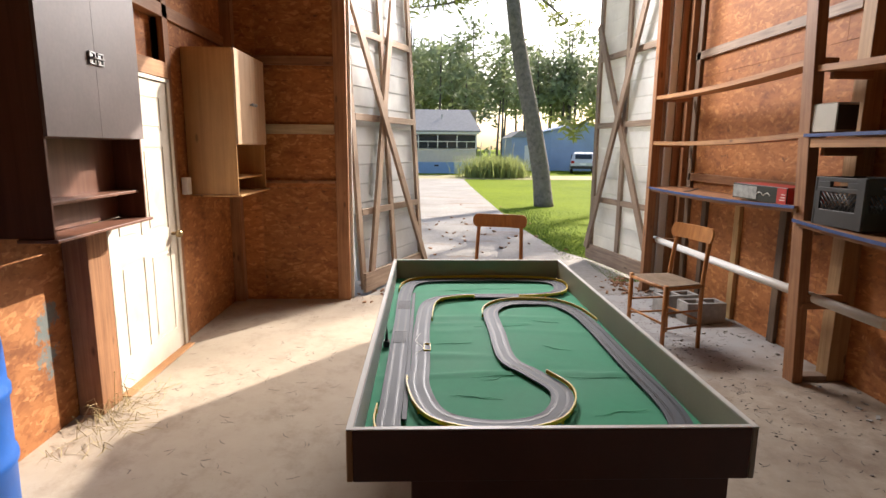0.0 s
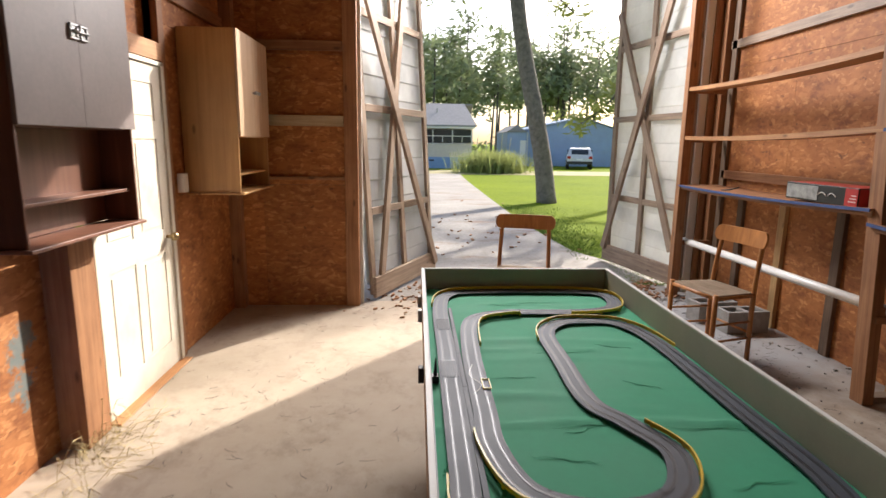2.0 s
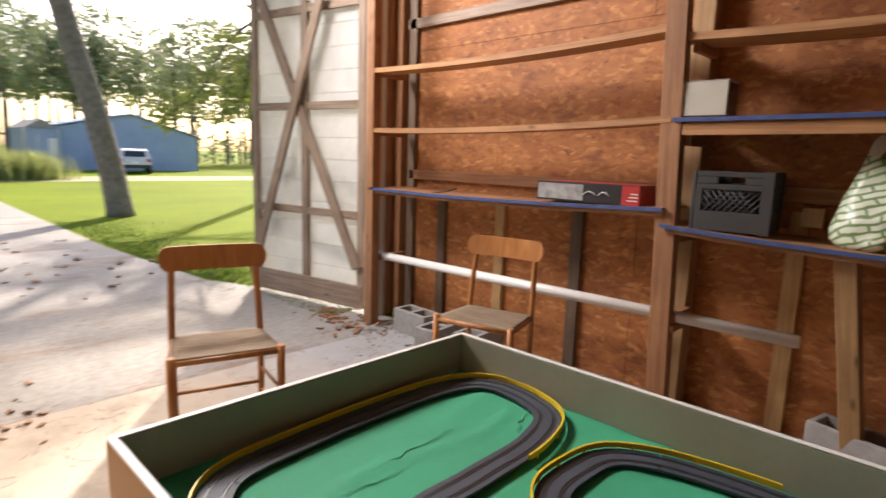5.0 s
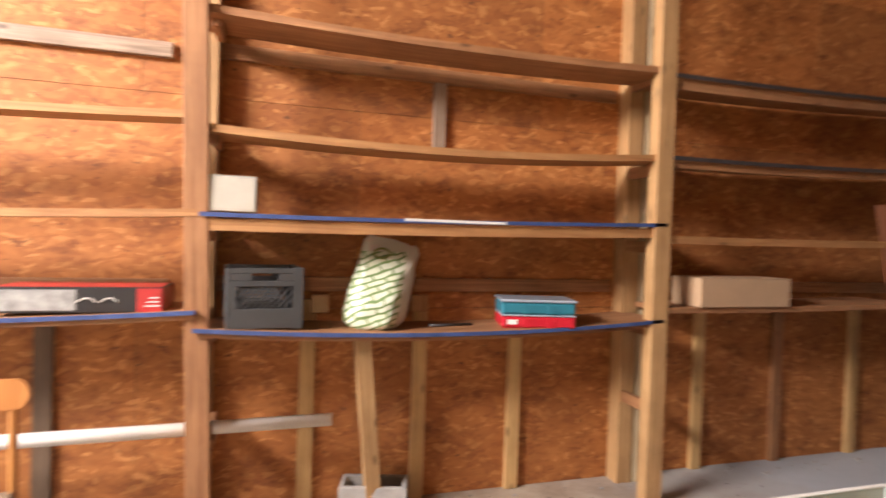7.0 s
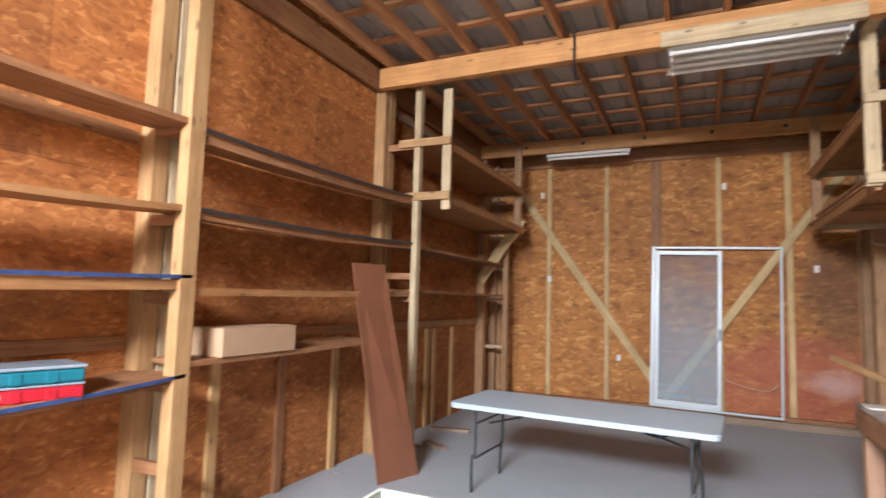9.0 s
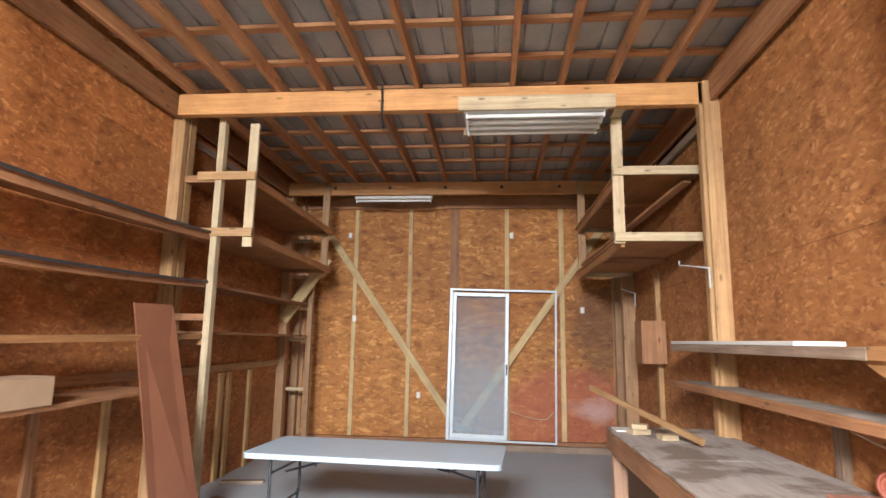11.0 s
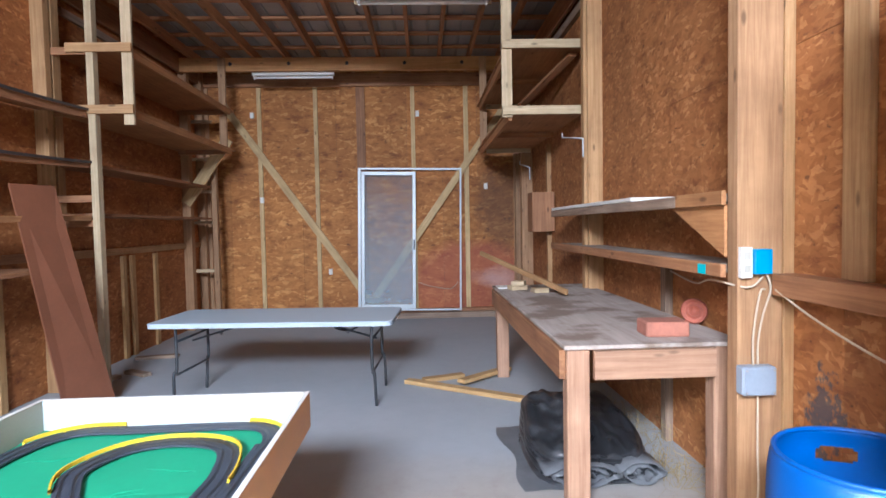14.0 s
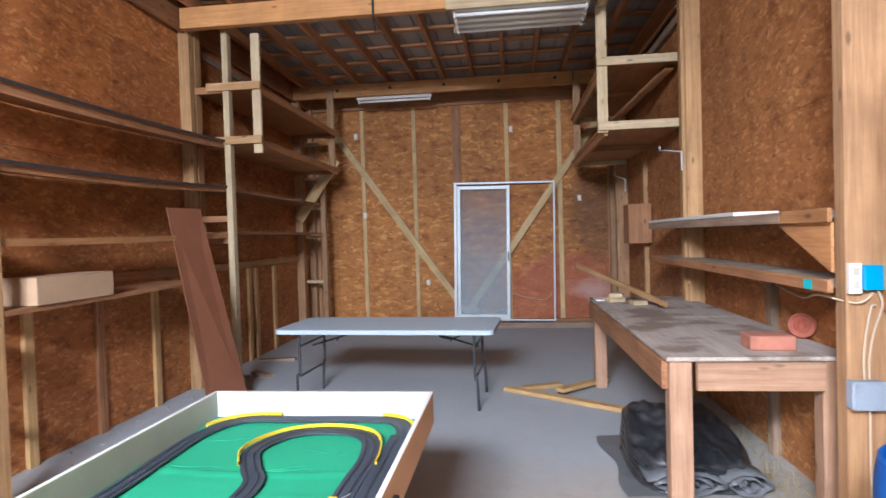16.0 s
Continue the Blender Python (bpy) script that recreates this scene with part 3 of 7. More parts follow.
box("jamb_post", 2.795, 2.855, 6.48, 6.60, 0, 4.62, W_RED[2], post_right)
tagged(post_right, "old pine corner post at the barn doors", "wall", kind="structure")

# ceiling: sheet steel on purlins on rafters, one mesh
bm = bmesh.new()
ys = [BW - 0.3, 7.0]
n = 0
x = LW - 0.2
prof = []
while x < RW + 0.25:
    prof += [(x, 0), (x + 0.19, 0), (x + 0.20, 0.02), (x + 0.225, 0.02), (x + 0.235, 0)]
    x += 0.235
rows = [[bm.verts.new((px, y, ROOF_Z + 0.185 + pz)) for px, pz in prof] for y in ys]
for k in range(len(prof) - 1):
    bm.faces.new((rows[0][k], rows[0][k + 1], rows[1][k + 1], rows[1][k]))
rows2 = [[bm.verts.new((px, y, ROOF_Z + 0.20 + pz)) for px, pz in prof] for y in ys]
for k in range(len(prof) - 1):
    bm.faces.new((rows2[1][k], rows2[1][k + 1], rows2[0][k + 1], rows2[0][k]))
ceiling = link_mesh("ceiling", bm, ROOF_STEEL)
tagged(ceiling, "bare grey ribbed sheet steel roof seen from below", "ceiling", kind="structure")
rafters = thing("trim_rafters", "exposed red pine rafters and purlins under the roof", "rafters", kind="structure")
x = 2.72
while x > -2.6:
    box("rafter", x - 0.024, x + 0.024, BW, 6.4, ROOF_Z, ROOF_Z + 0.14, W_RAFTER[1], rafters)
    x -= 0.483
y = BW + 0.25
while y < 6.4:
    box("purlin", LW, RW, y - 0.045, y + 0.045, ROOF_Z + 0.142, ROOF_Z + 0.18, W_RAFTER[0], rafters)
    y += 0.62
for xe, m in ((RW - 0.09, -1), (LW + 0.05, 1)):
    box("wall_plate", xe, xe + 0.04, BW, 6.4, ROOF_Z - 0.22, ROOF_Z + 0.03, W_RED[1], rafters)

# ---- posts, beams, studs of the walls ----
W_TREAT = [wood_mat("treated_pine_" + a, (0.50, 0.36, 0.16), (0.74, 0.56, 0.30), i) for i, a in enumerate("xyz")]
W_POST = [wood_mat("brown_sawn_post_" + a, (0.30, 0.165, 0.08), (0.50, 0.31, 0.165), i, grain=1.1) for i, a in enumerate("xyz")]


W_YELLOW = [wood_mat("yellow_stud_pine_" + a, (0.46, 0.28, 0.11), (0.72, 0.49, 0.23), i) for i, a in enumerate("xyz")]


def stud(wall, x0, x1, y0, y1, z0, z1, mat, name="stud"):
    return box(name, x0, x1, y0, y1, z0, z1, mat, wall)


# right wall: short studs under the shelves, battens, wall posts
for y0, m, top in ((6.27, W_DARK, 4.2), (5.86, W_DARK, 1.20), (5.20, W_YELLOW, 1.20), (4.50, W_DARK, 1.20), (3.13, W_YELLOW, 1.28), (2.43, W_YELLOW, 1.28),
                (1.77, W_YELLOW, 1.12), (0.27, W_YELLOW, 1.22), (-0.48, W_RED, 1.22), (-1.28, W_YELLOW, 1.22), (-3.40, W_YELLOW, 1.30),
                (-3.62, W_YELLOW, 1.30), (-4.25, W_YELLOW, 1.30)):
    stud(wall_right, RW - 0.04, RW - 0.002, y0, y0 + 0.09, 0.0, top, m[2])
for y0, y1, z0, m in ((3.95, 6.38, 2.63, W_GREY), (3.95, 6.33, 1.31, W_RED), (1.1, 3.75, 2.66, W_RED), (1.1, 3.75, 1.33, W_RED), (-1.9, 0.85, 1.33, W_RED),
                      (-5.9, -2.3, 1.32, W_NEW), (-5.9, -2.3, 3.9, W_GREY)):
    stud(wall_right, RW - 0.04, RW - 0.002, y0, y1, z0, z0 + 0.085, m[1], "batten")
stud(wall_right, RW - 0.04, RW - 0.002, 2.35, 2.43, 2.22, 2.66, W_GREY[2], "spacer")
for y0, y1, m in ((3.70, 3.82, W_NEW), (0.84, 0.92, W_PALE), (0.94, 1.06, W_NEW), (-2.10, -1.98, W_NEW), (-1.95, -1.86, W_NEW), (-5.35, -5.22, W_POST), (-5.93, -5.82, W_POST)):
    stud(wall_right, RW - 0.13, RW - 0.002, y0, y1, 0.0, 4.26, m[2], "wall_post")
stud(wall_right, 2.88, RW - 0.002, 6.40, 6.49, 0, 4.4, W_RED[2], "wall_post")

# left wall over the bench: posts, girt, studs
for x1, y0, y1, m in ((-2.345, 1.09, 1.18, W_POST), (-2.44, -1.79, -1.70, W_NEW), (-2.44, -5.30, -5.18, W_POST), (-2.45, -5.93, -5.82, W_POST)):
    stud(wall_left, LW + 0.002, x1, y0, y1, 0.0, 4.26, m[2], "wall_post")
stud(wall_left, LW + 0.002, -2.565, 1.182, 1.20, 0.0, 4.26, W_NEW[2], "wall_post")
stud(wall_left, LW + 0.002, -2.47, -1.69, -1.66, 0.0, 4.26, W_NEW[2], "wall_post")
stud(wall_left, LW + 0.002, -2.50, 1.205, 2.49, 1.24, 1.345, W_RED[1], "girt")
stud(wall_left, LW + 0.002, -2.58, 1.55, 1.69, 1.347, 4.2, W_NEW[2])
stud(wall_left, LW + 0.002, -2.56, -0.20, -0.12, 0.0, 1.33, W_GREY[2])
stud(wall_left, LW + 0.002, -2.56, -3.95, -3.86, 0.0, 2.7, W_NEW[2])
stud(wall_left, LW + 0.002, -2.56, -5.8, -1.9, 3.9, 4.0, W_GREY[1], "batten")

# back wall: battens, post, plate, two diagonal braces, sill
yb = BW + 0.002
for xc, w, m in ((1.93, 0.07, W_TREAT), (0.97, 0.07, W_TREAT), (0.20, 0.15, W_RED), (-0.70, 0.07, W_TREAT), (-1.62, 0.08, W_TREAT), (-2.52, 0.16, W_POST), (2.86, 0.14, W_POST)):
    stud(wall_back, xc - w / 2, xc + w / 2, yb, yb + 0.04, 0.16 if w < 0.1 else 0.0, 4.02, m[2])
box("top_plate", -2.6, 2.95, yb, yb + 0.06, 4.03, 4.24, W_RED[0], wall_back)
box("sill", -2.6, 2.95, yb, yb + 0.16, 0.0, 0.10, W_GREY[0], wall_back)
box("sill", -2.6, 2.95, yb, yb + 0.10, 0.102, 0.16, W_RED[0], wall_back)
beam_between("brace", (2.52, yb + 0.06, 3.72), (0.10, yb + 0.06, 0.30), 0.12, 0.035, W_TREAT[2], wall_back, up=(0, 1, 0))
beam_between("brace", (-2.30, yb + 0.06, 3.66), (0.10, yb + 0.10, 0.25), 0.12, 0.035, W_TREAT[2], wall_back, up=(0, 1, 0))
for x, z in ((2.05, 3.55), (1.92, 2.10), (0.78, 0.84), (-0.78, 3.55), (-1.95, 2.28)):
    box("outlet_box", x - 0.03, x + 0.03, yb, yb + 0.05, z - 0.05, z + 0.05, WHITE_PVC, wall_back)

# cross beams
b1 = box("cross_beam", -2.60, 2.84, -1.80, -1.70, 4.04, ROOF_Z - 0.002, W_BEAM[0], None, bev=0.006)
tagged(b1, "new pine cross beam carrying the rafters", "beam", kind="structure")
b2 = box("cross_beam", -2.60, 2.94, -5.16, -5.08, 4.06, ROOF_Z - 0.002, W_BEAM[0], None, bev=0.006)
tagged(b2, "new pine cross beam with rows of bolts", "beam", kind="structure")
for x in (2.1, 1.2, 0.3, -0.6, -1.5):
    tube("bolt", (x, -5.08, 4.17), (x, -5.065, 4.17), 0.028, BLACK, b2)

# front left: battens, jamb
for z0, z1, m in ((2.47, 2.56, W_RED), (1.78, 1.88, W_PALE), (1.27, 1.30, W_RED)):
    stud(wall_front, -2.1, -1.035, 5.92, 5.958, z0, z1, m[0], "batten")
stud(wall_front, -2.128, -2.02, 5.86, 5.957, 0, 4.2, W_RED[2], "corner_post")
jamb = box("door_jamb", -1.03, -0.90, 5.93, 6.10, 0, 4.10, W_RED[2], wall_front)
box("jamb_trim", -0.90, -0.868, 6.02, 6.06, 0, 4.10, WHITE_STEEL, wall_front)
# upper studs above the white door
stud(wall_over_door, -2.198, -2.10, 4.53, 4.62, 0, 4.2, W_RED[2])
stud(wall_over_door, -2.198, -2.10, 3.45, 5.9, 2.62, 2.72, W_RED[1], "batten")
stud(wall_over_door, -2.198, -2.086, 3.38, 4.53, 2.16, 2.28, W_ORANGE[1], "header")
stud(wall_door_near, -2.218, -2.07, 3.24, 3.46, 0, 1.17, W_RED[2], "door_post")


# ---- white six-panel door ----
def panel_door():
    d = thing("door_1", "white six-panel door, dirty near the floor, closed", "door", kind="structure")
    x, y0, y1, h = -2.10, 3.52, 4.49, 2.12
    bm = bmesh.new()
    add_box(bm, x - 0.05, x - 0.006, y0, y1, 0.01, h, 0)
    w = y1 - y0
    s, g = 0.12 * w, 0.10 * w
    cols = [(y0 + s, y0 + w / 2 - g / 2), (y0 + w / 2 + g / 2, y1 - s)]
    rws = [(0.20, 0.86), (1.02, 1.64), (1.76, 2.0)]
    ycuts = [y0, cols[0][0], cols[0][1], cols[1][0], cols[1][1], y1]
    zcuts = [0.01] + [v for r in rws for v in r] + [h]
    for i in range(5):
        for j in range(7):
            if i in (1, 3) and j in (1, 3, 5):
                continue
            add_box(bm, x - 0.006, x, ycuts[i], ycuts[i + 1], zcuts[j], zcuts[j + 1], 0)
    part("leaf", bm, WHITE_DOOR, d)
    for c in cols:
        for r in rws:
            box("panel", x - 0.0058, x - 0.001, c[0] + 0.03, c[1] - 0.03, r[0] + 0.03, r[1] - 0.03, WHITE_DOOR, d, bev=0.0014)
    k = tube("knob", (x, y1 - 0.07, 0.96), (x + 0.04, y1 - 0.07, 0.96), 0.012, BRASS, d, "worn brass door knob")
    bm = bmesh.new()
    bmesh.ops.create_uvsphere(bm, u_segments=14, v_segments=10, radius=0.03, matrix=Matrix.Translation((x + 0.055, y1 - 0.07, 0.96)))
    part("knob_ball", bm, BRASS, k, smooth=True)
    box("frame", -2.19, -2.085, y1 + 0.003, y1 + 0.05, 0, h + 0.03, WHITE_DOOR, d)
    box("frame", -2.19, -2.085, y0 - 0.035, y1 + 0.05, h + 0.005, h + 0.035, WHITE_DOOR, d)
    box("threshold", -2.19, -2.03, y0 - 0.03, y1 + 0.05, 0.0, 0.012, W_ORANGE[1], d)
    return d


panel_door()


# ---- wall cabinets ----
def wall_cabinet(name, x0, x1, y0, y1, zb, zd, zt, body, door, label, shelf_z, handle, spacer=0.0):
    c = thing(name, label, "cabinet")
    t = 0.018
    box("side", x0, x1, y0, y0 + t, zb, zt, body, c)
    xb = x0 + spacer
    box("side", xb, x1, y1 - t, y1, zb, zt, body, c)
    box("back", xb, xb + 0.01, y0 + t, y1 - t, zb, zt, body, c)
    box("top", xb + 0.01, x1, y0 + t, y1 - t, zt - t, zt, body, c)
    box("bottom", xb + 0.01, x1 + 0.03, y0 - 0.02, y1 + 0.02, zb - t, zb - 0.001, body, c)
    box("shelf", xb + 0.01, x1 - 0.03, y0 + t, y1 - t, zd - t, zd, body, c)
    box("shelf", xb + 0.01, x1 - 0.03, y0 + t, y1 - t, shelf_z, shelf_z + t, body, c)
    ym = (y0 + y1) / 2
    for a, b, s in ((y0 + 0.002, ym - 0.0005, 1), (ym + 0.0005, y1 - 0.002, -1)):
        dd = box("door", x1 + 0.001, x1 + 0.02, a, b, zd - 0.012, zt - 0.002, door, c, bev=0.001)
        yh = ym - s * 0.045
        if handle == "knob":
            bm = bmesh.new()
            add_tube(bm, (x1 + 0.02, yh, (zd + zt) / 2 - 0.05), (x1 + 0.04, yh, (zd + zt) / 2 - 0.05), 0.008)
            bmesh.ops.create_uvsphere(bm, u_segments=10, v_segments=8, radius=0.016, matrix=Matrix.Translation((x1 + 0.045, yh, (zd + zt) / 2 - 0.05)))
            part("handle", bm, STEEL, dd, "round metal knob")
    if handle == "latch":
        bm = bmesh.new()
        zh = zd + 0.41
        for yy in (ym - 0.068, ym + 0.008):
            for u0, u1, v0, v1 in ((0, 0.06, 0.024, 0.034), (0, 0.06, -0.034, -0.024), (0, 0.012, -0.0235, 0.0235), (0.048, 0.06, -0.0235, 0.0235)):
                add_box(bm, x1 + 0.02, x1 + 0.032, yy + u0, yy + u1, zh + v0, zh + v1, 0.002)
            add_box(bm, x1 + 0.0205, x1 + 0.027, yy + 0.02, yy + 0.04, zh - 0.0235, zh + 0.0235, 0.002)
        add_tube(bm, (x1 + 0.036, ym - 0.06, zh), (x1 + 0.036, ym + 0.06, zh), 0.006)
        part("latch", bm, STEEL, c, "steel barrel latch")
    return c


wall_cabinet("wall_cabinet", -2.19, -1.90, 2.71, 3.64, 1.19, 1.70, 2.68, VENEER_DARK, VENEER_PALE,
             "dark brown wall cabinet with pale doors and open shelves", 1.35, "latch", 0.108)
wall_cabinet("wall_cabinet", -2.12, -1.70, 4.86, 5.72, 1.235, 1.68, 2.46, VENEER, VENEER_PEACH,
             "tan veneered wall cabinet with two doors and open shelves", 1.36, "knob")
box("outlet_box", -2.10, -2.05, 4.66, 4.74, 1.25, 1.39, WHITE_PVC, None)
tagged(bpy.data.objects["outlet_box.005"], "pale grey outlet box beside the cabinet", "outlet")


# ---- barn doors ----
def barn_door(hinge, tip, height, label, braces, lean=0.0):
    d = thing("barn_door", label, "barn door")
    h, t = Vector((*hinge, 0)), Vector((*tip, 0))
    ax = (t - h).normalized()
    L = (t - h).length
    nrm = Vector((-ax.y, ax.x, 0))
    if nrm.x * (0.9 - h.x) < 0:
        nrm = -nrm
    m = Matrix((ax, nrm, Vector((lean, 0, 1)))).transposed().to_4x4()
    m.translation = h
    z0 = 0.06
    bm = bmesh.new()
    zs = []
    z = z0 + 0.10
    while z < height:
        zs += [(z, 0.0), (z + 0.015, 0.007), (z + 0.21, 0.0)]
        z += 0.215
    rws = [[bm.verts.new(m @ Vector((u, -0.035 + dd, zz))) for u in (0.0, L)] for zz, dd in zs]
    for a, b in zip(rws, rws[1:]):
        bm.faces.new((a[0], a[1], b[1], b[0]))
    r2 = [[bm.verts.new(m @ Vector((u, -0.05 + dd, zz))) for u in (0.0, L)] for zz, dd in zs]
    for a, b in zip(r2, r2[1:]):
        bm.faces.new((a[1], a[0], b[0], b[1]))
    part("siding", bm, SIDING, d, "white lapped siding panel")

    def rail(nm, u0, v0, u1, v1, w, off=0.0, mat=W_GREY):
        p, q = m @ Vector((u0, off + 0.01, v0)), m @ Vector((u1, off + 0.01, v1))
        ob = beam_between(nm, p, q, w, 0.038, mat[2], d, up=nrm)
        return ob
    for u in (0.045, L / 2, L - 0.045):
        rail("stile", u, z0, u, height, 0.085)
    for zz in (0.20, 0.93, 1.98, 2.90, height - 0.05):
        for a, b in ((0.09, L / 2 - 0.045), (L / 2 + 0.045, L - 0.09)):
            rail("rail", a, zz, b, zz, 0.075, 0.001)
    for off, (u0, v0, u1, v1) in zip((0.040, 0.080), braces):
        rail("brace", u0, v0, u1, v1, 0.10, off, W_GREY)
    rail("kick_board", 0.0, 0.14, L, 0.14, 0.22, 0.04, W_GREY)
    return d


barn_door((-0.80, 6.14), (-0.13, 7.62), 4.05, "narrow-angled barn door leaf, white siding on weathered cross-braced frame",
          ((0.14, 0.12, 1.20, 3.75), (1.56, 0.12, 0.06, 3.20)), -0.055)
barn_door((2.72, 6.70), (2.42, 8.28), 4.05, "wide-open barn door leaf, white siding on weathered cross-braced frame",
          ((0.07, 0.42, 1.56, 3.36), (1.56, 0.20, 0.12, 3.98)))


# ---- shelving along the right wall ----
def sag_board(name, y0, y1, x0, x1, z0, z1, sag, t, mat, parent, label=""):
    """A shelf board along y, sagging in the middle."""
    bm = bmesh.new()
    N = 14
    rings = []
    for i in range(N + 1):
        s = i / N
        y = y0 + (y1 - y0) * s
        z = z0 + (z1 - z0) * s - sag * 4 * s * (1 - s)
        rings.append([bm.verts.new(v) for v in ((x0, y, z - t), (x1, y, z - t), (x1, y, z), (x0, y, z))])
    for a, b in zip(rings, rings[1:]):
        for k in range(4):
            bm.faces.new((a[k], a[(k + 1) % 4], b[(k + 1) % 4], b[k]))
    bm.faces.new(rings[0][::-1])
    bm.faces.new(rings[-1])
    bmesh.ops.recalc_face_normals(bm, faces=bm.faces)
    return link_mesh(name, bm, mat, parent, label)


RX = 2.50


def edged_shelf(y0, y1, x0, x1, z0, z1, sag, t, parent, edge):
    sag_board("shelf", y0, y1, x0 + 0.004, x1, z0, z1, sag, t, W_RED[1], parent)
    sag_board("edge_strip", y0, y1, x0, x0 + 0.0035, z0 + 0.001, z1 + 0.001, sag, t + 0.006, edge, parent, "painted shelf edge")


def rack_post(parent, y0, y1, mat, top=4.2, x0=RX - 0.02, x1=RX + 0.07):
    return box("post", x0, x1, y0, y1, 0, top, mat, parent)


rack1 = thing("shelving", "old pine wall shelving with sagging plank shelves near the barn doors", "shelving")
rack_post(rack1, 6.31, 6.40, W_RED[2])
beam_between("post", (2.60, 3.72, 0.0), (2.44, 3.80, 4.0), 0.075, 0.115, W_RED[2], rack1, up=(0, 1, 0))
box("foot_plate", 2.64, 2.84, 3.70, 3.79, 0.0, 0.04, W_GREY[0], rack1)
sag_board("shelf", 6.32, 3.75, RX - 0.01, RX + 0.17, 2.24, 2.265, 0.03, 0.038, W_ORANGE[1], rack1)
sag_board("shelf", 6.32, 3.75, RX - 0.01, RX + 0.15, 1.745, 1.78, 0.025, 0.038, W_ORANGE[1], rack1)
edged_shelf(6.36, 3.75, RX - 0.02, 2.92, 1.235, 1.275, 0.02, 0.016, rack1, BLUE_EDGE)
sag_board("shelf_rail", 6.31, 3.75, RX, RX + 0.04, 1.218, 1.258, 0.02, 0.03, W_RED[1], rack1)
for z in (2.20, 1.70, 1.18, 0.60):
    box("cleat", RX + 0.07, RX + 0.38, 6.32, 6.36, z - 0.02, z + 0.03, W_RED[0], rack1)

rack2 = thing("shelving", "old pine wall shelving with blue-edged boards and stored boxes", "shelving")
rack_post(rack2, 0.97, 1.09, W_NEW[2])
sag_board("shelf", 3.76, 1.0, RX, RX + 0.32, 2.80, 2.80, 0.03, 0.04, W_RED[1], rack2)
sag_board("shelf", 3.74, 1.0, RX, RX + 0.28, 2.21, 2.25, 0.05, 0.04, W_ORANGE[1], rack2)
edged_shelf(3.74, 1.0, RX - 0.02, 2.93, 1.765, 1.81, 0.012, 0.016, rack2, BLUE_EDGE)
sag_board("shelf_rail", 3.74, 1.0, RX, RX + 0.04, 1.735, 1.78, 0.012, 0.06, W_ORANGE[1], rack2)
edged_shelf(3.76, 1.0, RX - 0.02, 2.93, 1.185, 1.20, 0.05, 0.016, rack2, BLUE_EDGE)
sag_board("shelf_rail", 3.74, 1.0, RX, RX + 0.04, 1.168, 1.184, 0.05, 0.03, W_RED[1], rack2)
for yy in (3.69, 1.03):
    for z in (2.76, 2.16, 1.66, 1.12, 0.62):
        box("cleat", RX + 0.09, RX + 0.36, yy - 0.02, yy + 0.02, z - 0.04, z + 0.035, W_RED[0], rack2)
box("mouse_hole_plate", RX - 0.021, RX - 0.019, 2.1, 2.7, 1.76, 1.775, WHITE_EDGE, rack2, "white worn patch on the shelf edge")

rack3 = thing("shelving", "pine wall shelving with dark painted boards and a long low shelf", "shelving")
rack_post(rack3, -2.02, -1.93, W_PALE[2], 4.08, RX - 0.08, RX - 0.01)
edged_shelf(0.98, -1.93, RX - 0.03, 2.93, 2.76, 2.84, 0.02, 0.02, rack3, DARK_EDGE)
sag_board("shelf_rail", 0.96, -1.93, RX, RX + 0.04, 2.74, 2.82, 0.02, 0.07, W_RED[1], rack3)
edged_shelf(0.98, -1.93, RX - 0.03, 2.93, 2.24, 2.32, 0.02, 0.02, rack3, DARK_EDGE)
sag_board("shelf_rail", 0.96, -1.93, RX, RX + 0.04, 2.22, 2.30, 0.02, 0.05, W_RED[1], rack3)
sag_board("shelf", 0.96, -1.93, RX, RX + 0.2, 1.735, 1.775, 0.01, 0.05, W_ORANGE[1], rack3)
sag_board("shelf", 0.96, -1.20, RX - 0.02, 2.93, 1.275, 1.30, 0.01, 0.035, W_RED[1], rack3)
for z in (3.42, 2.81, 1.95, 1.70):
    box("cleat", RX - 0.01, 2.84, -1.99, -1.95, z - 0.04, z + 0.03, W_RED[0], rack3)

# hanging loft on the right side
loft1 = thing("loft_shelf", "hanging pine loft shelves above the wall shelving", "loft shelf")
box("hanger", 2.05, 2.15, -1.99, -1.95, 2.68, 4.03, W_PALE[2], loft1)
box("hanger", 2.17, 2.28, -5.07, -5.03, 2.80, 4.25, W_POST[2], loft1)
for z in (3.44, 2.83):
    box("rung", 2.04, 2.68, -1.946, -1.91, z - 0.045, z + 0.045, W_NEW[0], loft1)
    box("deck", 2.10, 2.95, -5.20, -2.0, z + 0.005, z + 0.03, W_ORANGE[1], loft1)
    box("joist", 2.10, 2.14, -5.02, -2.0, z - 0.06, z + 0.004, W_ORANGE[1], loft1)
    box("joist", 2.20, 2.90, -5.02, -4.98, z - 0.06, z + 0.004, W_RED[0], loft1)
beam_between("knee_brace", (2.18, -5.10, 3.02), (2.86, -5.10, 2.02), 0.17, 0.04, W_TREAT[2], loft1, up=(0, 1, 0))
for z in (2.30, 1.80):
    box("shelf", RX, 2.93, -5.2, -2.02, z - 0.03, z, W_RED[1], loft1)
for z in (3.4, 2.8, 2.28, 1.78, 1.0):
    box("ledger", 2.52, 2.93, -5.40, -5.36, z - 0.08, z - 0.03, W_PALE[0], loft1)
box("post", 2.46, 2.54, -5.40, -5.31, 0, 2.8, W_POST[2], loft1)

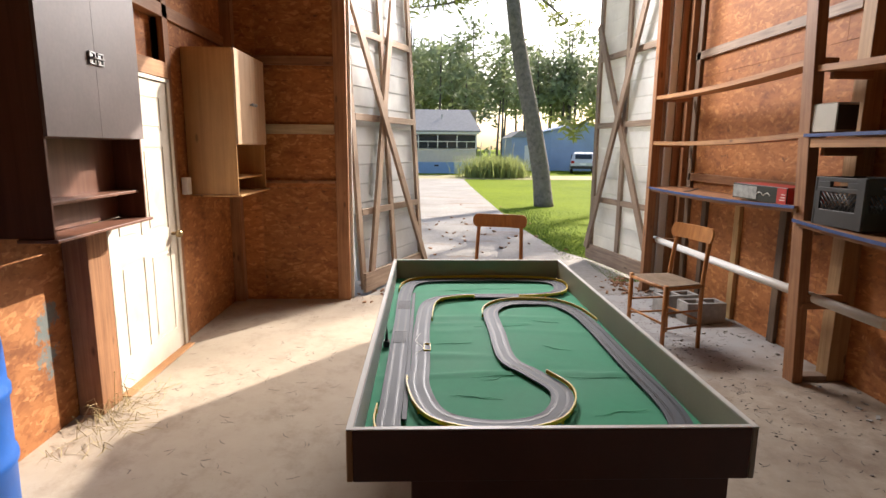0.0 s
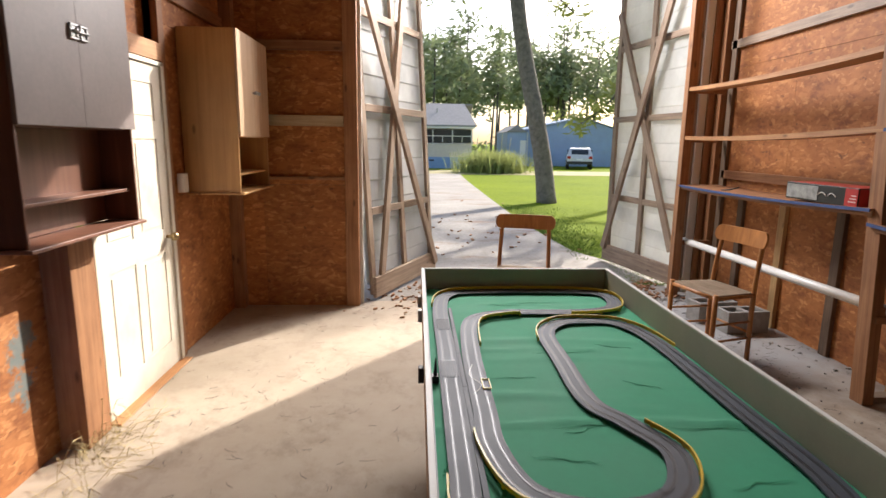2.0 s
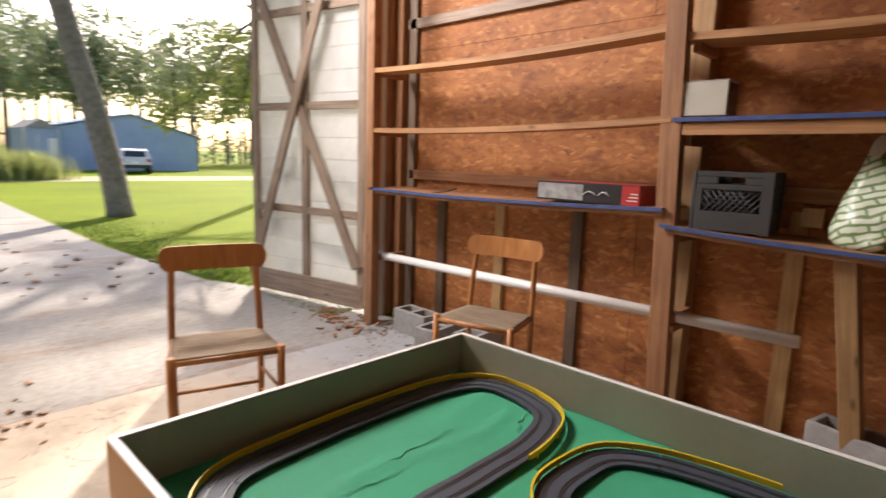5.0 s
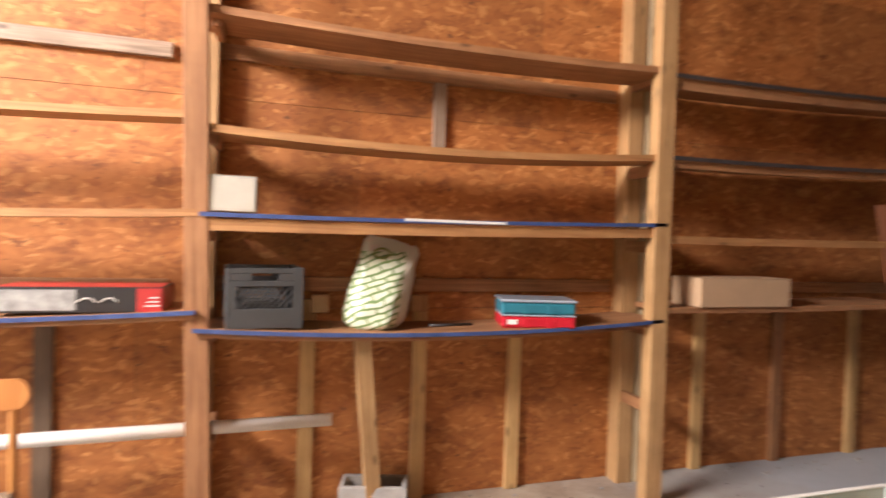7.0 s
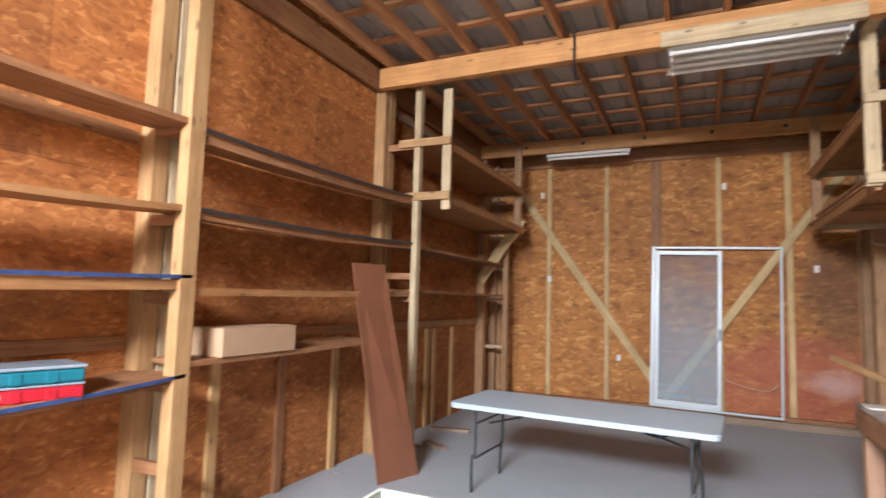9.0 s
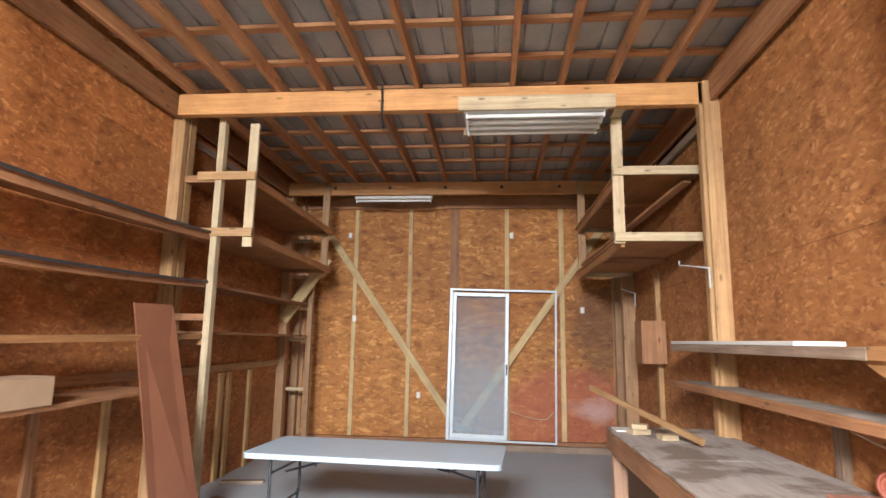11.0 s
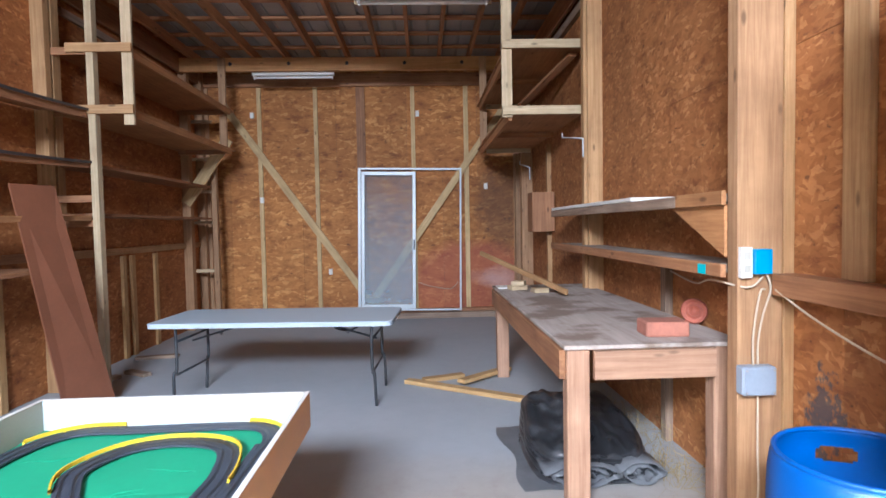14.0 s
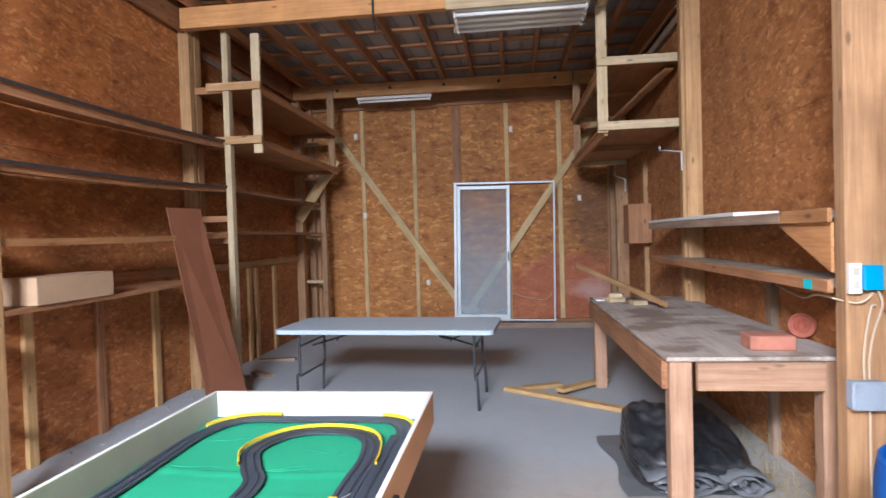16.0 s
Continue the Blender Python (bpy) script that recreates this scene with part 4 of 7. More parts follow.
# hanging loft on the bench side
loft2 = thing("loft_shelf", "hanging pine loft shelves above the workbench", "loft shelf")
box("hanger", -1.80, -1.69, -2.14, -2.10, 2.74, 4.2, W_PALE[2], loft2)
box("hanger", -1.88, -1.77, -5.07, -5.03, 2.80, 4.25, W_POST[2], loft2)
box("hanger_block", -1.80, -1.69, -2.10, -1.81, 4.08, 4.16, W_PALE[1], loft2)
for z in (3.49, 2.80):
    box("rung", -2.58, -1.69, -2.098, -2.06, z - 0.04, z + 0.05, W_PALE[0], loft2)
    box("deck", -2.60, -1.74, -5.18, -2.15, z + 0.0, z + 0.025, W_ORANGE[1], loft2)
    box("joist", -1.80, -1.76, -5.02, -2.15, z - 0.09, z - 0.001, W_ORANGE[1], loft2)
    box("joist", -2.56, -1.86, -5.02, -4.98, z - 0.07, z - 0.001, W_PALE[0], loft2)
    box("joist", -2.56, -1.80, -3.5, -3.46, z - 0.07, z - 0.001, W_RED[0], loft2)
beam_between("brace", (-1.82, -5.12, 2.9), (-2.5, -2.3, 3.45), 0.04, 0.09, W_RED[2], loft2, up=(1, 0, 0))


# ---- strip lights ----
def strip_light(x0, x1, y0, y1, z, tubes, label, board=True):
    L = thing("strip_light", label, "strip light")
    box("housing", x0, x1, y0, y1, z, z + 0.05, WHITE_STEEL, L)
    if board:
        box("mounting_board", x0 - 0.06, x1 + 0.05, y1 + 0.002, y1 + 0.05, z - 0.01, z + 0.13, W_PALE[0], L)
        box("hanger_rail", x0 - 0.03, x0 + 0.02, y0, y1, z + 0.052, z + 0.09, W_PALE[1], L)
        box("hanger_rail", x1 - 0.05, x1, y0, y1, z + 0.052, z + 0.09, W_PALE[1], L)
        box("mounting_board", x0 - 0.04, x1 + 0.03, y0 - 0.04, y0 - 0.002, z - 0.01, z + 0.06, W_PALE[0], L)
    for i in range(tubes):
        yy = y0 + (y1 - y0) * (i + 0.5) / tubes
        tube("lamp_tube", (x0 + 0.04, yy, z - 0.03), (x1 - 0.04, yy, z - 0.03), 0.019, WHITE_TUBE, L, "unlit white fluorescent tube")
        for xx in (x0 + 0.02, x1 - 0.04):
            box("lamp_holder", xx, xx + 0.02, yy - 0.02, yy + 0.02, z - 0.06, z - 0.001, WHITE_STEEL, L)
    return L


strip_light(-1.58, -0.17, -2.28, -1.66, 4.0, 4, "four-tube strip light with timber mounts hung under the beam")
strip_light(0.52, 1.80, -5.24, -5.18, 4.02, 1, "single-tube strip light beside the rear beam", False)
bm = add_path(bmesh.new(), smooth_path([(0.66, -1.68, 4.29), (0.655, -1.665, 4.15), (0.66, -1.68, 4.02), (0.665, -1.76, 3.95), (0.65, -1.72, 3.86)]), 0.012, 6)
tagged(link_mesh("hanging_strap", bm, BLACK), "dark strap looped over the cross beam", "strap")


# ---- slot-car table ----
TX0, TX1, TY0, TY1, TZ = -0.30, 0.86, 1.37, 3.77, 0.885
GZ = 0.752
table = thing("slot_car_table", "long box table lined with green paper for a slot-car track", "table")
t = 0.018
wallp = (("side_board", TX0, TX0 + t, TY0, TY1, BOX_TAN, "tan board with a pale inner face"), ("side_board", TX1 - t, TX1, TY0, TY1, PAINT_GREY, ""),
         ("end_board", TX0 + t, TX1 - t, TY0, TY0 + t, PAINT_BROWN, "dark brown end board"), ("end_board", TX0 + t, TX1 - t, TY1 - t, TY1, PAINT_GREY, ""))
for nm, a, b, c, d, mt, lb in wallp:
    box(nm, a, b, c, d, 0.725, TZ - 0.004, mt, table, lb)
box("inner_lining", TX0 + t, TX0 + t + 0.004, TY0 + t, TY1 - t, GZ, TZ - 0.004, BOX_WHITE, table)
box("inner_lining", TX0 + t, TX1 - t, TY0 + t, TY0 + t + 0.004, GZ, TZ - 0.004, BOX_WHITE, table)
for a, b, c, d in ((TX0, TX0 + t, TY0, TY1), (TX1 - t, TX1, TY0, TY1), (TX0 + t, TX1 - t, TY0, TY0 + t), (TX0 + t, TX1 - t, TY1 - t, TY1)):
    box("rim", a, b, c, d, TZ - 0.0035, TZ, WHITE_EDGE, table)
bm = bmesh.new()
nx, ny = 60, 110
vs = [[None] * (ny + 1) for _ in range(nx + 1)]
for i in range(nx + 1):
    for j in range(ny + 1):
        x = TX0 + t + 0.004 + (TX1 - TX0 - 2 * t - 0.006) * i / nx
        y = TY0 + t + 0.004 + (TY1 - TY0 - 2 * t - 0.006) * j / ny
        w = noise.noise(Vector((x * 2.0, y * 9.0, 3.1)))
        cre = max(0.0, w - 0.22) * 0.013
        seam = 0.014 * math.exp(-((y - 2.06 - 0.02 * math.sin(5 * x)) / 0.012) ** 2) + 0.010 * math.exp(-((y - 2.72 - 0.015 * math.sin(7 * x)) / 0.010) ** 2) * (1 if x < 0.45 else 0.2)
        seam += 0.012 * math.exp(-((y - 3.42 - 0.03 * math.sin(9 * x)) / 0.012) ** 2) * (1 if 0.0 < x < 0.7 else 0.1)
        vs[i][j] = bm.verts.new((x, y, GZ + cre + seam * (0.4 + 0.6 * abs(noise.noise(Vector((x * 8, y * 3, 0)))))))
for i in range(nx):
    for j in range(ny):
        f = bm.faces.new((vs[i][j], vs[i + 1][j], vs[i + 1][j + 1], vs[i][j + 1]))
        f.smooth = True
part("green_lining", bm, GREEN, table, "creased green paper lining")
rnd = random.Random(6)
for cx, cy, L, a in ((0.25, 2.05, 0.30, 8), (0.62, 2.02, 0.30, -2), (0.30, 2.68, 0.26, 4), (0.33, 3.45, 0.30, 3), (0.55, 2.75, 0.16, -20), (0.05, 2.42, 0.18, 6), (0.60, 1.72, 0.20, 12), (0.20, 2.02, 0.16, 24),
                     (0.52, 2.35, 0.14, -30), (0.10, 1.85, 0.20, -12), (-0.25, 1.8, 0.06, 80), (-0.25, 2.6, 0.08, 70), (0.66, 3.35, 0.14, 30), (0.15, 3.40, 0.2, -4)):
    ca, sa = math.cos(radians(a)), math.sin(radians(a))
    pts = [(cx + ca * L * (s - 0.5) - sa * q, cy + sa * L * (s - 0.5) + ca * q, GZ + 0.003 + 0.001 * math.sin(9 * s)) for s, q in [(k / 10, rnd.gauss(0, 0.004)) for k in range(11)]]
    part("paper_crease", add_path(bmesh.new(), smooth_path(pts, 3), lambda s: 0.0004 + 0.0011 * math.sin(math.pi * s), 5), GREEN, table)
box("base_board", TX0 + t + 0.001, TX1 - t - 0.001, TY0 + t + 0.001, TY1 - t - 0.001, 0.728, 0.745, PAINT_BROWN, table)
for yy in (TY0 + 0.25, TY1 - 0.35):
    box("trestle_top", -0.12, 0.80, yy, yy + 0.09, 0.64, 0.7245, W_DARK[0], table)
    for xx in (-0.08, 0.70):
        box("leg", xx, xx + 0.06, yy + 0.015, yy + 0.075, 0.0, 0.64, W_DARK[2], table)
    box("stretcher", -0.02, 0.70, yy + 0.02, yy + 0.07, 0.25, 0.31, W_DARK[0], table)
box("apron", -0.12, 0.80, TY0 + 0.02, TY0 + 0.04, 0.55, 0.7245, PAINT_BROWN, table)
for i, (yy, zz) in enumerate(((2.36, 0.79), (3.05, 0.80), (3.30, 0.80))):
    box("power_plug", TX0 - 0.022, TX0 - 0.001, yy, yy + 0.035, zz - 0.03, zz + 0.03, (BLACK, STEEL, STEEL)[i], table)

LOOP = [(-0.195, 1.60), (-0.20, 1.78), (-0.20, 2.09), (-0.20, 2.69), (-0.20, 3.35), (-0.13, 3.60), (0.10, 3.66), (0.62, 3.66), (0.79, 3.56), (0.75, 3.33), (0.58, 3.25),
        (0.34, 3.24), (0.12, 3.23), (-0.05, 3.10), (-0.095, 2.69), (-0.10, 2.15), (-0.10, 1.90), (-0.03, 1.68), (0.16, 1.61), (0.34, 1.67), (0.42, 1.86),
        (0.35, 2.04), (0.27, 2.20), (0.27, 2.55), (0.28, 2.90), (0.38, 3.06), (0.52, 3.09), (0.68, 3.04), (0.76, 2.78), (0.77, 2.14), (0.77, 1.68), (0.66, 1.47),
        (0.40, 1.45), (0.05, 1.44), (-0.12, 1.47)]
track = thing("slot_car_track", "black plastic slot-car track with steel rails on green paper", "toy track")
centre = smooth_path([(x, y, 0) for x, y in LOOP], 7, True)
TW = 0.040
TZ0 = GZ + 0.009


def ribbon(o0, o1, z0, z1, pts, closed=True):
    bm = bmesh.new()
    N = len(pts)
    rows = []
    for i, p in enumerate(pts):
        a = pts[(i + 1) % N] if closed or i < N - 1 else pts[i]
        b = pts[i - 1] if closed or i > 0 else pts[i]
        d = (a - b).normalized()
        nn = Vector((-d.y, d.x, 0))
        rows.append([bm.verts.new((p.x + nn.x * o, p.y + nn.y * o, z)) for o, z in ((o0, z0), (o1, z0), (o1, z1), (o0, z1))])
    for i in range(N if closed else N - 1):
        a, b = rows[i], rows[(i + 1) % N]
        for k in range(4):
            bm.faces.new((a[k], a[(k + 1) % 4], b[(k + 1) % 4], b[k]))
    bmesh.ops.recalc_face_normals(bm, faces=bm.faces)
    return bm


N = len(centre)
SEG = 12
for s in range(0, N, SEG):
    pts = [centre[(s + k) % N] for k in range(min(SEG, N - s) + 1)]
    part("track_piece", ribbon(-TW, TW, TZ0, TZ0 + 0.007, pts, False), TRACK, track)
for lane in (-0.019, 0.019):
    part("rail", ribbon(lane - 0.0052, lane - 0.0042, TZ0 + 0.0072, TZ0 + 0.0082, centre), SLOT, track)
    part("rail", ribbon(lane + 0.0042, lane + 0.0052, TZ0 + 0.0072, TZ0 + 0.0082, centre), SLOT, track)
    part("slot", ribbon(lane - 0.002, lane + 0.002, TZ0 + 0.0071, TZ0 + 0.0075, centre), BLACK, track)


def guard(i0, i1, side):
    pts = [centre[k % N] for k in range(i0, i1)]
    bm = ribbon(side * (TW + 0.003), side * (TW + 0.009), TZ0 + 0.008, TZ0 + 0.023, pts, False)
    for k in range(0, len(pts), 4):
        p = pts[k]
        d = (pts[min(k + 1, len(pts) - 1)] - pts[max(k - 1, 0)]).normalized()
        q = p + Vector((-d.y, d.x, 0)) * side * (TW + 0.0055)
        add_box(bm, q.x - 0.004, q.x + 0.004, q.y - 0.004, q.y + 0.004, TZ0, TZ0 + 0.016, 0)
    part("guard_rail", bm, YELLOW, track, "yellow guard rail round the bend")


guard(4 * 7, 10 * 7 + 4, 1)
guard(12 * 7 - 3, 14 * 7, 1)
guard(16 * 7 - 3, 21 * 7, -1)
guard(24 * 7 - 2, 28 * 7 + 2, 1)
guard(30 * 7 + 2, 32 * 7 - 1, 1)
guard(33 * 7 + 3, 36 * 7, 1)
# printed squiggle and ribbed pieces on the left straights
bm = ribbon(0.004, 0.006, TZ0 + 0.0076, TZ0 + 0.0086, smooth_path([(-0.12, 2.25, 0), (-0.085, 2.33, 0), (-0.12, 2.42, 0), (-0.10, 2.52, 0)], 8), False)
part("lane_marking", bm, WHITE_EDGE, track)
for y0 in (2.40, 2.95):
    for k in range(14):
        box("rib", -0.232, -0.168, y0 + k * 0.012, y0 + k * 0.012 + 0.005, TZ0 + 0.0074, TZ0 + 0.0092, SLOT, track, bev=0)
bm = bmesh.new()
for a, b, c_, d in ((-0.088, -0.084, 2.29, 2.375), (-0.060, -0.056, 2.29, 2.375), (-0.0835, -0.0605, 2.29, 2.294), (-0.0835, -0.0605, 2.371, 2.375)):
    add_box(bm, a, b, c_, d, TZ0 + 0.0076, TZ0 + 0.013, 0)
part("lap_marker", bm, YELLOW, track, "yellow plastic outline clipped on the track")
for k in range(5):
    box("track_border", -0.1595, -0.1415, 1.66 + k * 0.33, 1.988 + k * 0.33, TZ0, TZ0 + 0.006, TRACK, track, "wide border strip beside the straight", bev=0.001)
ctl = thing("hand_controller", "small black slot-car controller standing by the track", "controller")
box("body", -0.272, -0.245, 2.37, 2.41, GZ + 0.002, GZ + 0.03, BLACK, ctl)
tube("trigger", (-0.258, 2.39, GZ + 0.03), (-0.256, 2.395, GZ + 0.095), 0.008, BLACK, ctl, r1=0.002)


# ---- rush-seated chairs ----
def rush_chair(label, m):
    c = thing("chair", label, "chair", "rush-seated chairs")
    W, D, SH, BH = 0.50, 0.37, 0.55, 1.015
    for sx in (-1, 1):
        bm = add_tube(bmesh.new(), (sx * W / 2, -D / 2, 0), (sx * W / 2, -D / 2, SH + 0.015), 0.018, 0.020)
        part("leg", bm, W_CHAIR, c)
        bm = add_path(bmesh.new(), smooth_path([(sx * (W / 2 - 0.03), D / 2, 0), (sx * (W / 2 - 0.03), D / 2 - 0.005, SH), (sx * (W / 2 - 0.045), D / 2 + 0.05, BH - 0.03)]), 0.018, 10)
        part("leg", bm, W_CHAIR, c)
        for z in (0.20, 0.33):
            tube("stretcher", (sx * W / 2, -D / 2, z), (sx * (W / 2 - 0.03), D / 2, z), 0.009, W_CHAIR, c)
        tube("seat_rail", (sx * W / 2, -D / 2, SH - 0.015), (sx * (W / 2 - 0.03), D / 2, SH - 0.015), 0.015, W_CHAIR, c)
    for y, w in ((-D / 2, W / 2), (D / 2, W / 2 - 0.03)):
        tube("seat_rail", (-w, y, SH - 0.015), (w, y, SH - 0.015), 0.015, W_CHAIR, c)
        tube("stretcher", (-w, y, 0.24), (w, y, 0.24), 0.010, W_CHAIR, c)
    # woven seat: four wedges rising to the rails
    bm = bmesh.new()
    G = 16
    grid = [[None] * (G + 1) for _ in range(G + 1)]
    for i in range(G + 1):
        for j in range(G + 1):
            u, v = i / G * 2 - 1, j / G * 2 - 1
            w = W / 2 - 0.015 * (v + 1)
            sag = -0.012 * (1 - max(abs(u), abs(v))) + 0.0015 * math.sin(40 * max(abs(u), abs(v)))
            grid[i][j] = bm.verts.new((u * w, v * D / 2, SH + 0.004 + sag))
    for i in range(G):
        for j in range(G):
            bm.faces.new((grid[i][j], grid[i + 1][j], grid[i + 1][j + 1], grid[i][j + 1])).smooth = True
    r = bmesh.ops.extrude_face_region(bm, geom=list(bm.faces))
    for v in r["geom"]:
        if isinstance(v, bmesh.types.BMVert):
            v.co.z -= 0.022
    bmesh.ops.recalc_face_normals(bm, faces=bm.faces)
    part("seat", bm, RUSH, c, "frayed woven rush seat")
    # curved back plank with rounded ends
    bm = bmesh.new()
    S = 30
    a, b = [], []
    for i in range(S + 1):
        u = math.sin(math.pi / 2 * (i / S * 2 - 1))
        hh = 0.062 * min(1.0, math.sqrt(max(0.0, 1 - max(0, (abs(u) - 0.82) / 0.18) ** 2)) + 0.02)
        x, y = u * 0.265, D / 2 + 0.055 - 0.035 * u * u
        ra = []
        for yy, zz in ((-0.009, -hh), (-0.009, hh), (0.009, hh), (0.009, -hh)):
            ra.append(bm.verts.new((x, y + yy + zz * 0.15, BH - 0.06 + zz)))
        a.append(ra)
    for p, q in zip(a, a[1:]):
        for k in range(4):
            bm.faces.new((p[k], p[(k + 1) % 4], q[(k + 1) % 4], q[k]))
    bm.faces.new(a[0])
    bm.faces.new(a[-1][::-1])
    bmesh.ops.recalc_face_normals(bm, faces=bm.faces)
    back = part("backrest", bm, W_CHAIR, c)
    for sx in (-0.215, 0.215):
        for dz in (-0.02, 0.02):
            tube("screw", (sx, D / 2 + 0.028, BH - 0.06 + dz), (sx, D / 2 + 0.066, BH - 0.06 + dz), 0.007, BRASS, back, n=8)
    c.matrix_world = m
    return c


rush_chair("oiled wooden chair with a frayed rush seat on the drive", pose(0.582, 5.14, 0, 0, 0, -17))
rush_chair("oiled wooden chair with a frayed rush seat near the shelving", pose(2.0, 4.58, 0, 0, 0, -78))


# ---- things on and by the right-hand shelving ----
pipe = tube("plastic_pipe", (2.63, 6.41, 0.615), (2.66, 3.05, 0.635), 0.035, WHITE_PVC, None)
tagged(pipe, "long white plastic pipe resting on the shelving cleats", "pipe")
box("cleat", 2.56, 2.90, 3.655, 3.73, 0.555, 0.60, W_RED[0], rack2)


def concrete_block(x, y, rz, label, z=0.0):
    c = thing("concrete_block", label, "block", "concrete blocks")
    bm = bmesh.new()
    L, W, H, t = 0.40, 0.20, 0.20, 0.032
    for y0, y1 in ((-W / 2, -W / 2 + t), (W / 2 - t, W / 2)):
        add_box(bm, -L / 2, L / 2, y0, y1, 0, H, 0.004)
    for x0, x1 in ((-L / 2, -L / 2 + t), (-t / 2, t / 2), (L / 2 - t, L / 2)):
        add_box(bm, x0, x1, -W / 2 + t - 0.002, W / 2 - t + 0.002, 0.001, H - 0.001, 0.003)
    part("web", bm, CMU, c)
    c.matrix_world = pose(x, y, z, 0, 0, rz)
    return c


concrete_block(2.63, 5.86, 88, "grey hollow concrete block beside the wall")
concrete_block(2.50, 5.46, 8, "grey hollow concrete block beside the wall")
concrete_block(2.62, 5.16, 5, "grey hollow concrete block beside the wall")
concrete_block(2.80, 2.77, 75, "grey hollow concrete block holding a leaning post")
beam_between("timber_post", (2.62, 2.90, 1.135), (2.79, 2.77, 0.02), 0.09, 0.13, W_NEW[2], None, up=(1, 0, 0))
tagged(bpy.data.objects["timber_post"], "short weathered timber prop standing in a concrete block", "post")


def printed_box(x0, x1, y0, y1, z0, z1, label):
    c = thing("packing_box", label, "box")
    box("carton", x0, x1, y0, y1, z0, z1, BLACK, c)
    ym = y0 + (y1 - y0) * 0.52
    # this grey panel stands for glare on the black printed front
    box("print_and_glare", x0 - 0.003, x0 - 0.0005, ym, y1 - 0.01, z0 + 0.012, z1 - 0.012, PRINT_GLARE, c)
    box("print_and_glare", x0 - 0.003, x0 - 0.0005, y0 + 0.004, y0 + (y1 - y0) * 0.16, z0 + 0.004, z1 - 0.004, REDBOX, c)
    box("end_print", x0 + 0.004, x1 - 0.004, y0 - 0.003, y0 - 0.0005, z0 + 0.004, z1 - 0.004, REDBOX, c)
    box("top_print", x0 + 0.01, x1 - 0.01, y0 + 0.01, y1 - 0.01, z1 + 0.0005, z1 + 0.002, REDBOX, c)
    for k, (a, b) in enumerate(((0.40, 0.52), (0.27, 0.38))):
        bm = add_path(bmesh.new(), [(x0 - 0.004, y0 + (y1 - y0) * (a + (b - a) * i / 10), z0 + 0.05 + 0.022 * math.sin(math.pi * i / 10)) for i in range(11)], 0.003, 5)
        part("picture_line", bm, WHITE_EDGE, c)
    bm = bmesh.new()
    for k in range(3):
        add_box(bm, x0 - 0.0045, x0 - 0.0032, y0 + 0.015, y0 + 0.08 - k * 0.01, z0 + 0.03 + k * 0.02, z0 + 0.036 + k * 0.02, 0)
    part("print_bars", bm, WHITE_EDGE, c)
    return c


printed_box(2.52, 2.80, 3.90, 4.62, 1.262, 1.385, "flat red and black printed toy carton on the shelf")
bm = add_path(bmesh.new(), [(2.58, 5.66, 1.232), (2.60, 5.55, 1.245), (2.63, 5.45, 1.275)], 0.006, 6)
tagged(link_mesh("metal_rod", bm, BLACK), "bent dark rod lying on the shelf", "rod")


def carton(name, x0, x1, y0, y1, z0, z1, mat, label, flaps=True):
    c = thing(name, label, "box")
    box("body", x0, x1, y0, y1, z0, z1 - 0.004, mat, c, bev=0.005)
    if flaps:
        box("flap", x0, (x0 + x1) / 2 - 0.001, y0, y1, z1 - 0.0035, z1, mat, c, bev=0.001)
        box("flap", (x0 + x1) / 2 + 0.001, x1, y0, y1, z1 - 0.0035, z1, mat, c, bev=0.001)
    return c


carton("cream_box", 2.50, 2.64, 3.475, 3.708, 1.772, 1.955, CREAM, "small cream box with dark glazed end on the shelf")
box("dark_window", 2.505, 2.635, 3.470, 3.474, 1.785, 1.94, GLASS_DARK, bpy.data.objects["cream_box"], "dark glossy end window")
carton("cardboard_box", 2.46, 2.74, 0.0, 0.74, 1.277, 1.47, CARD, "closed plain cardboard box on the long shelf")


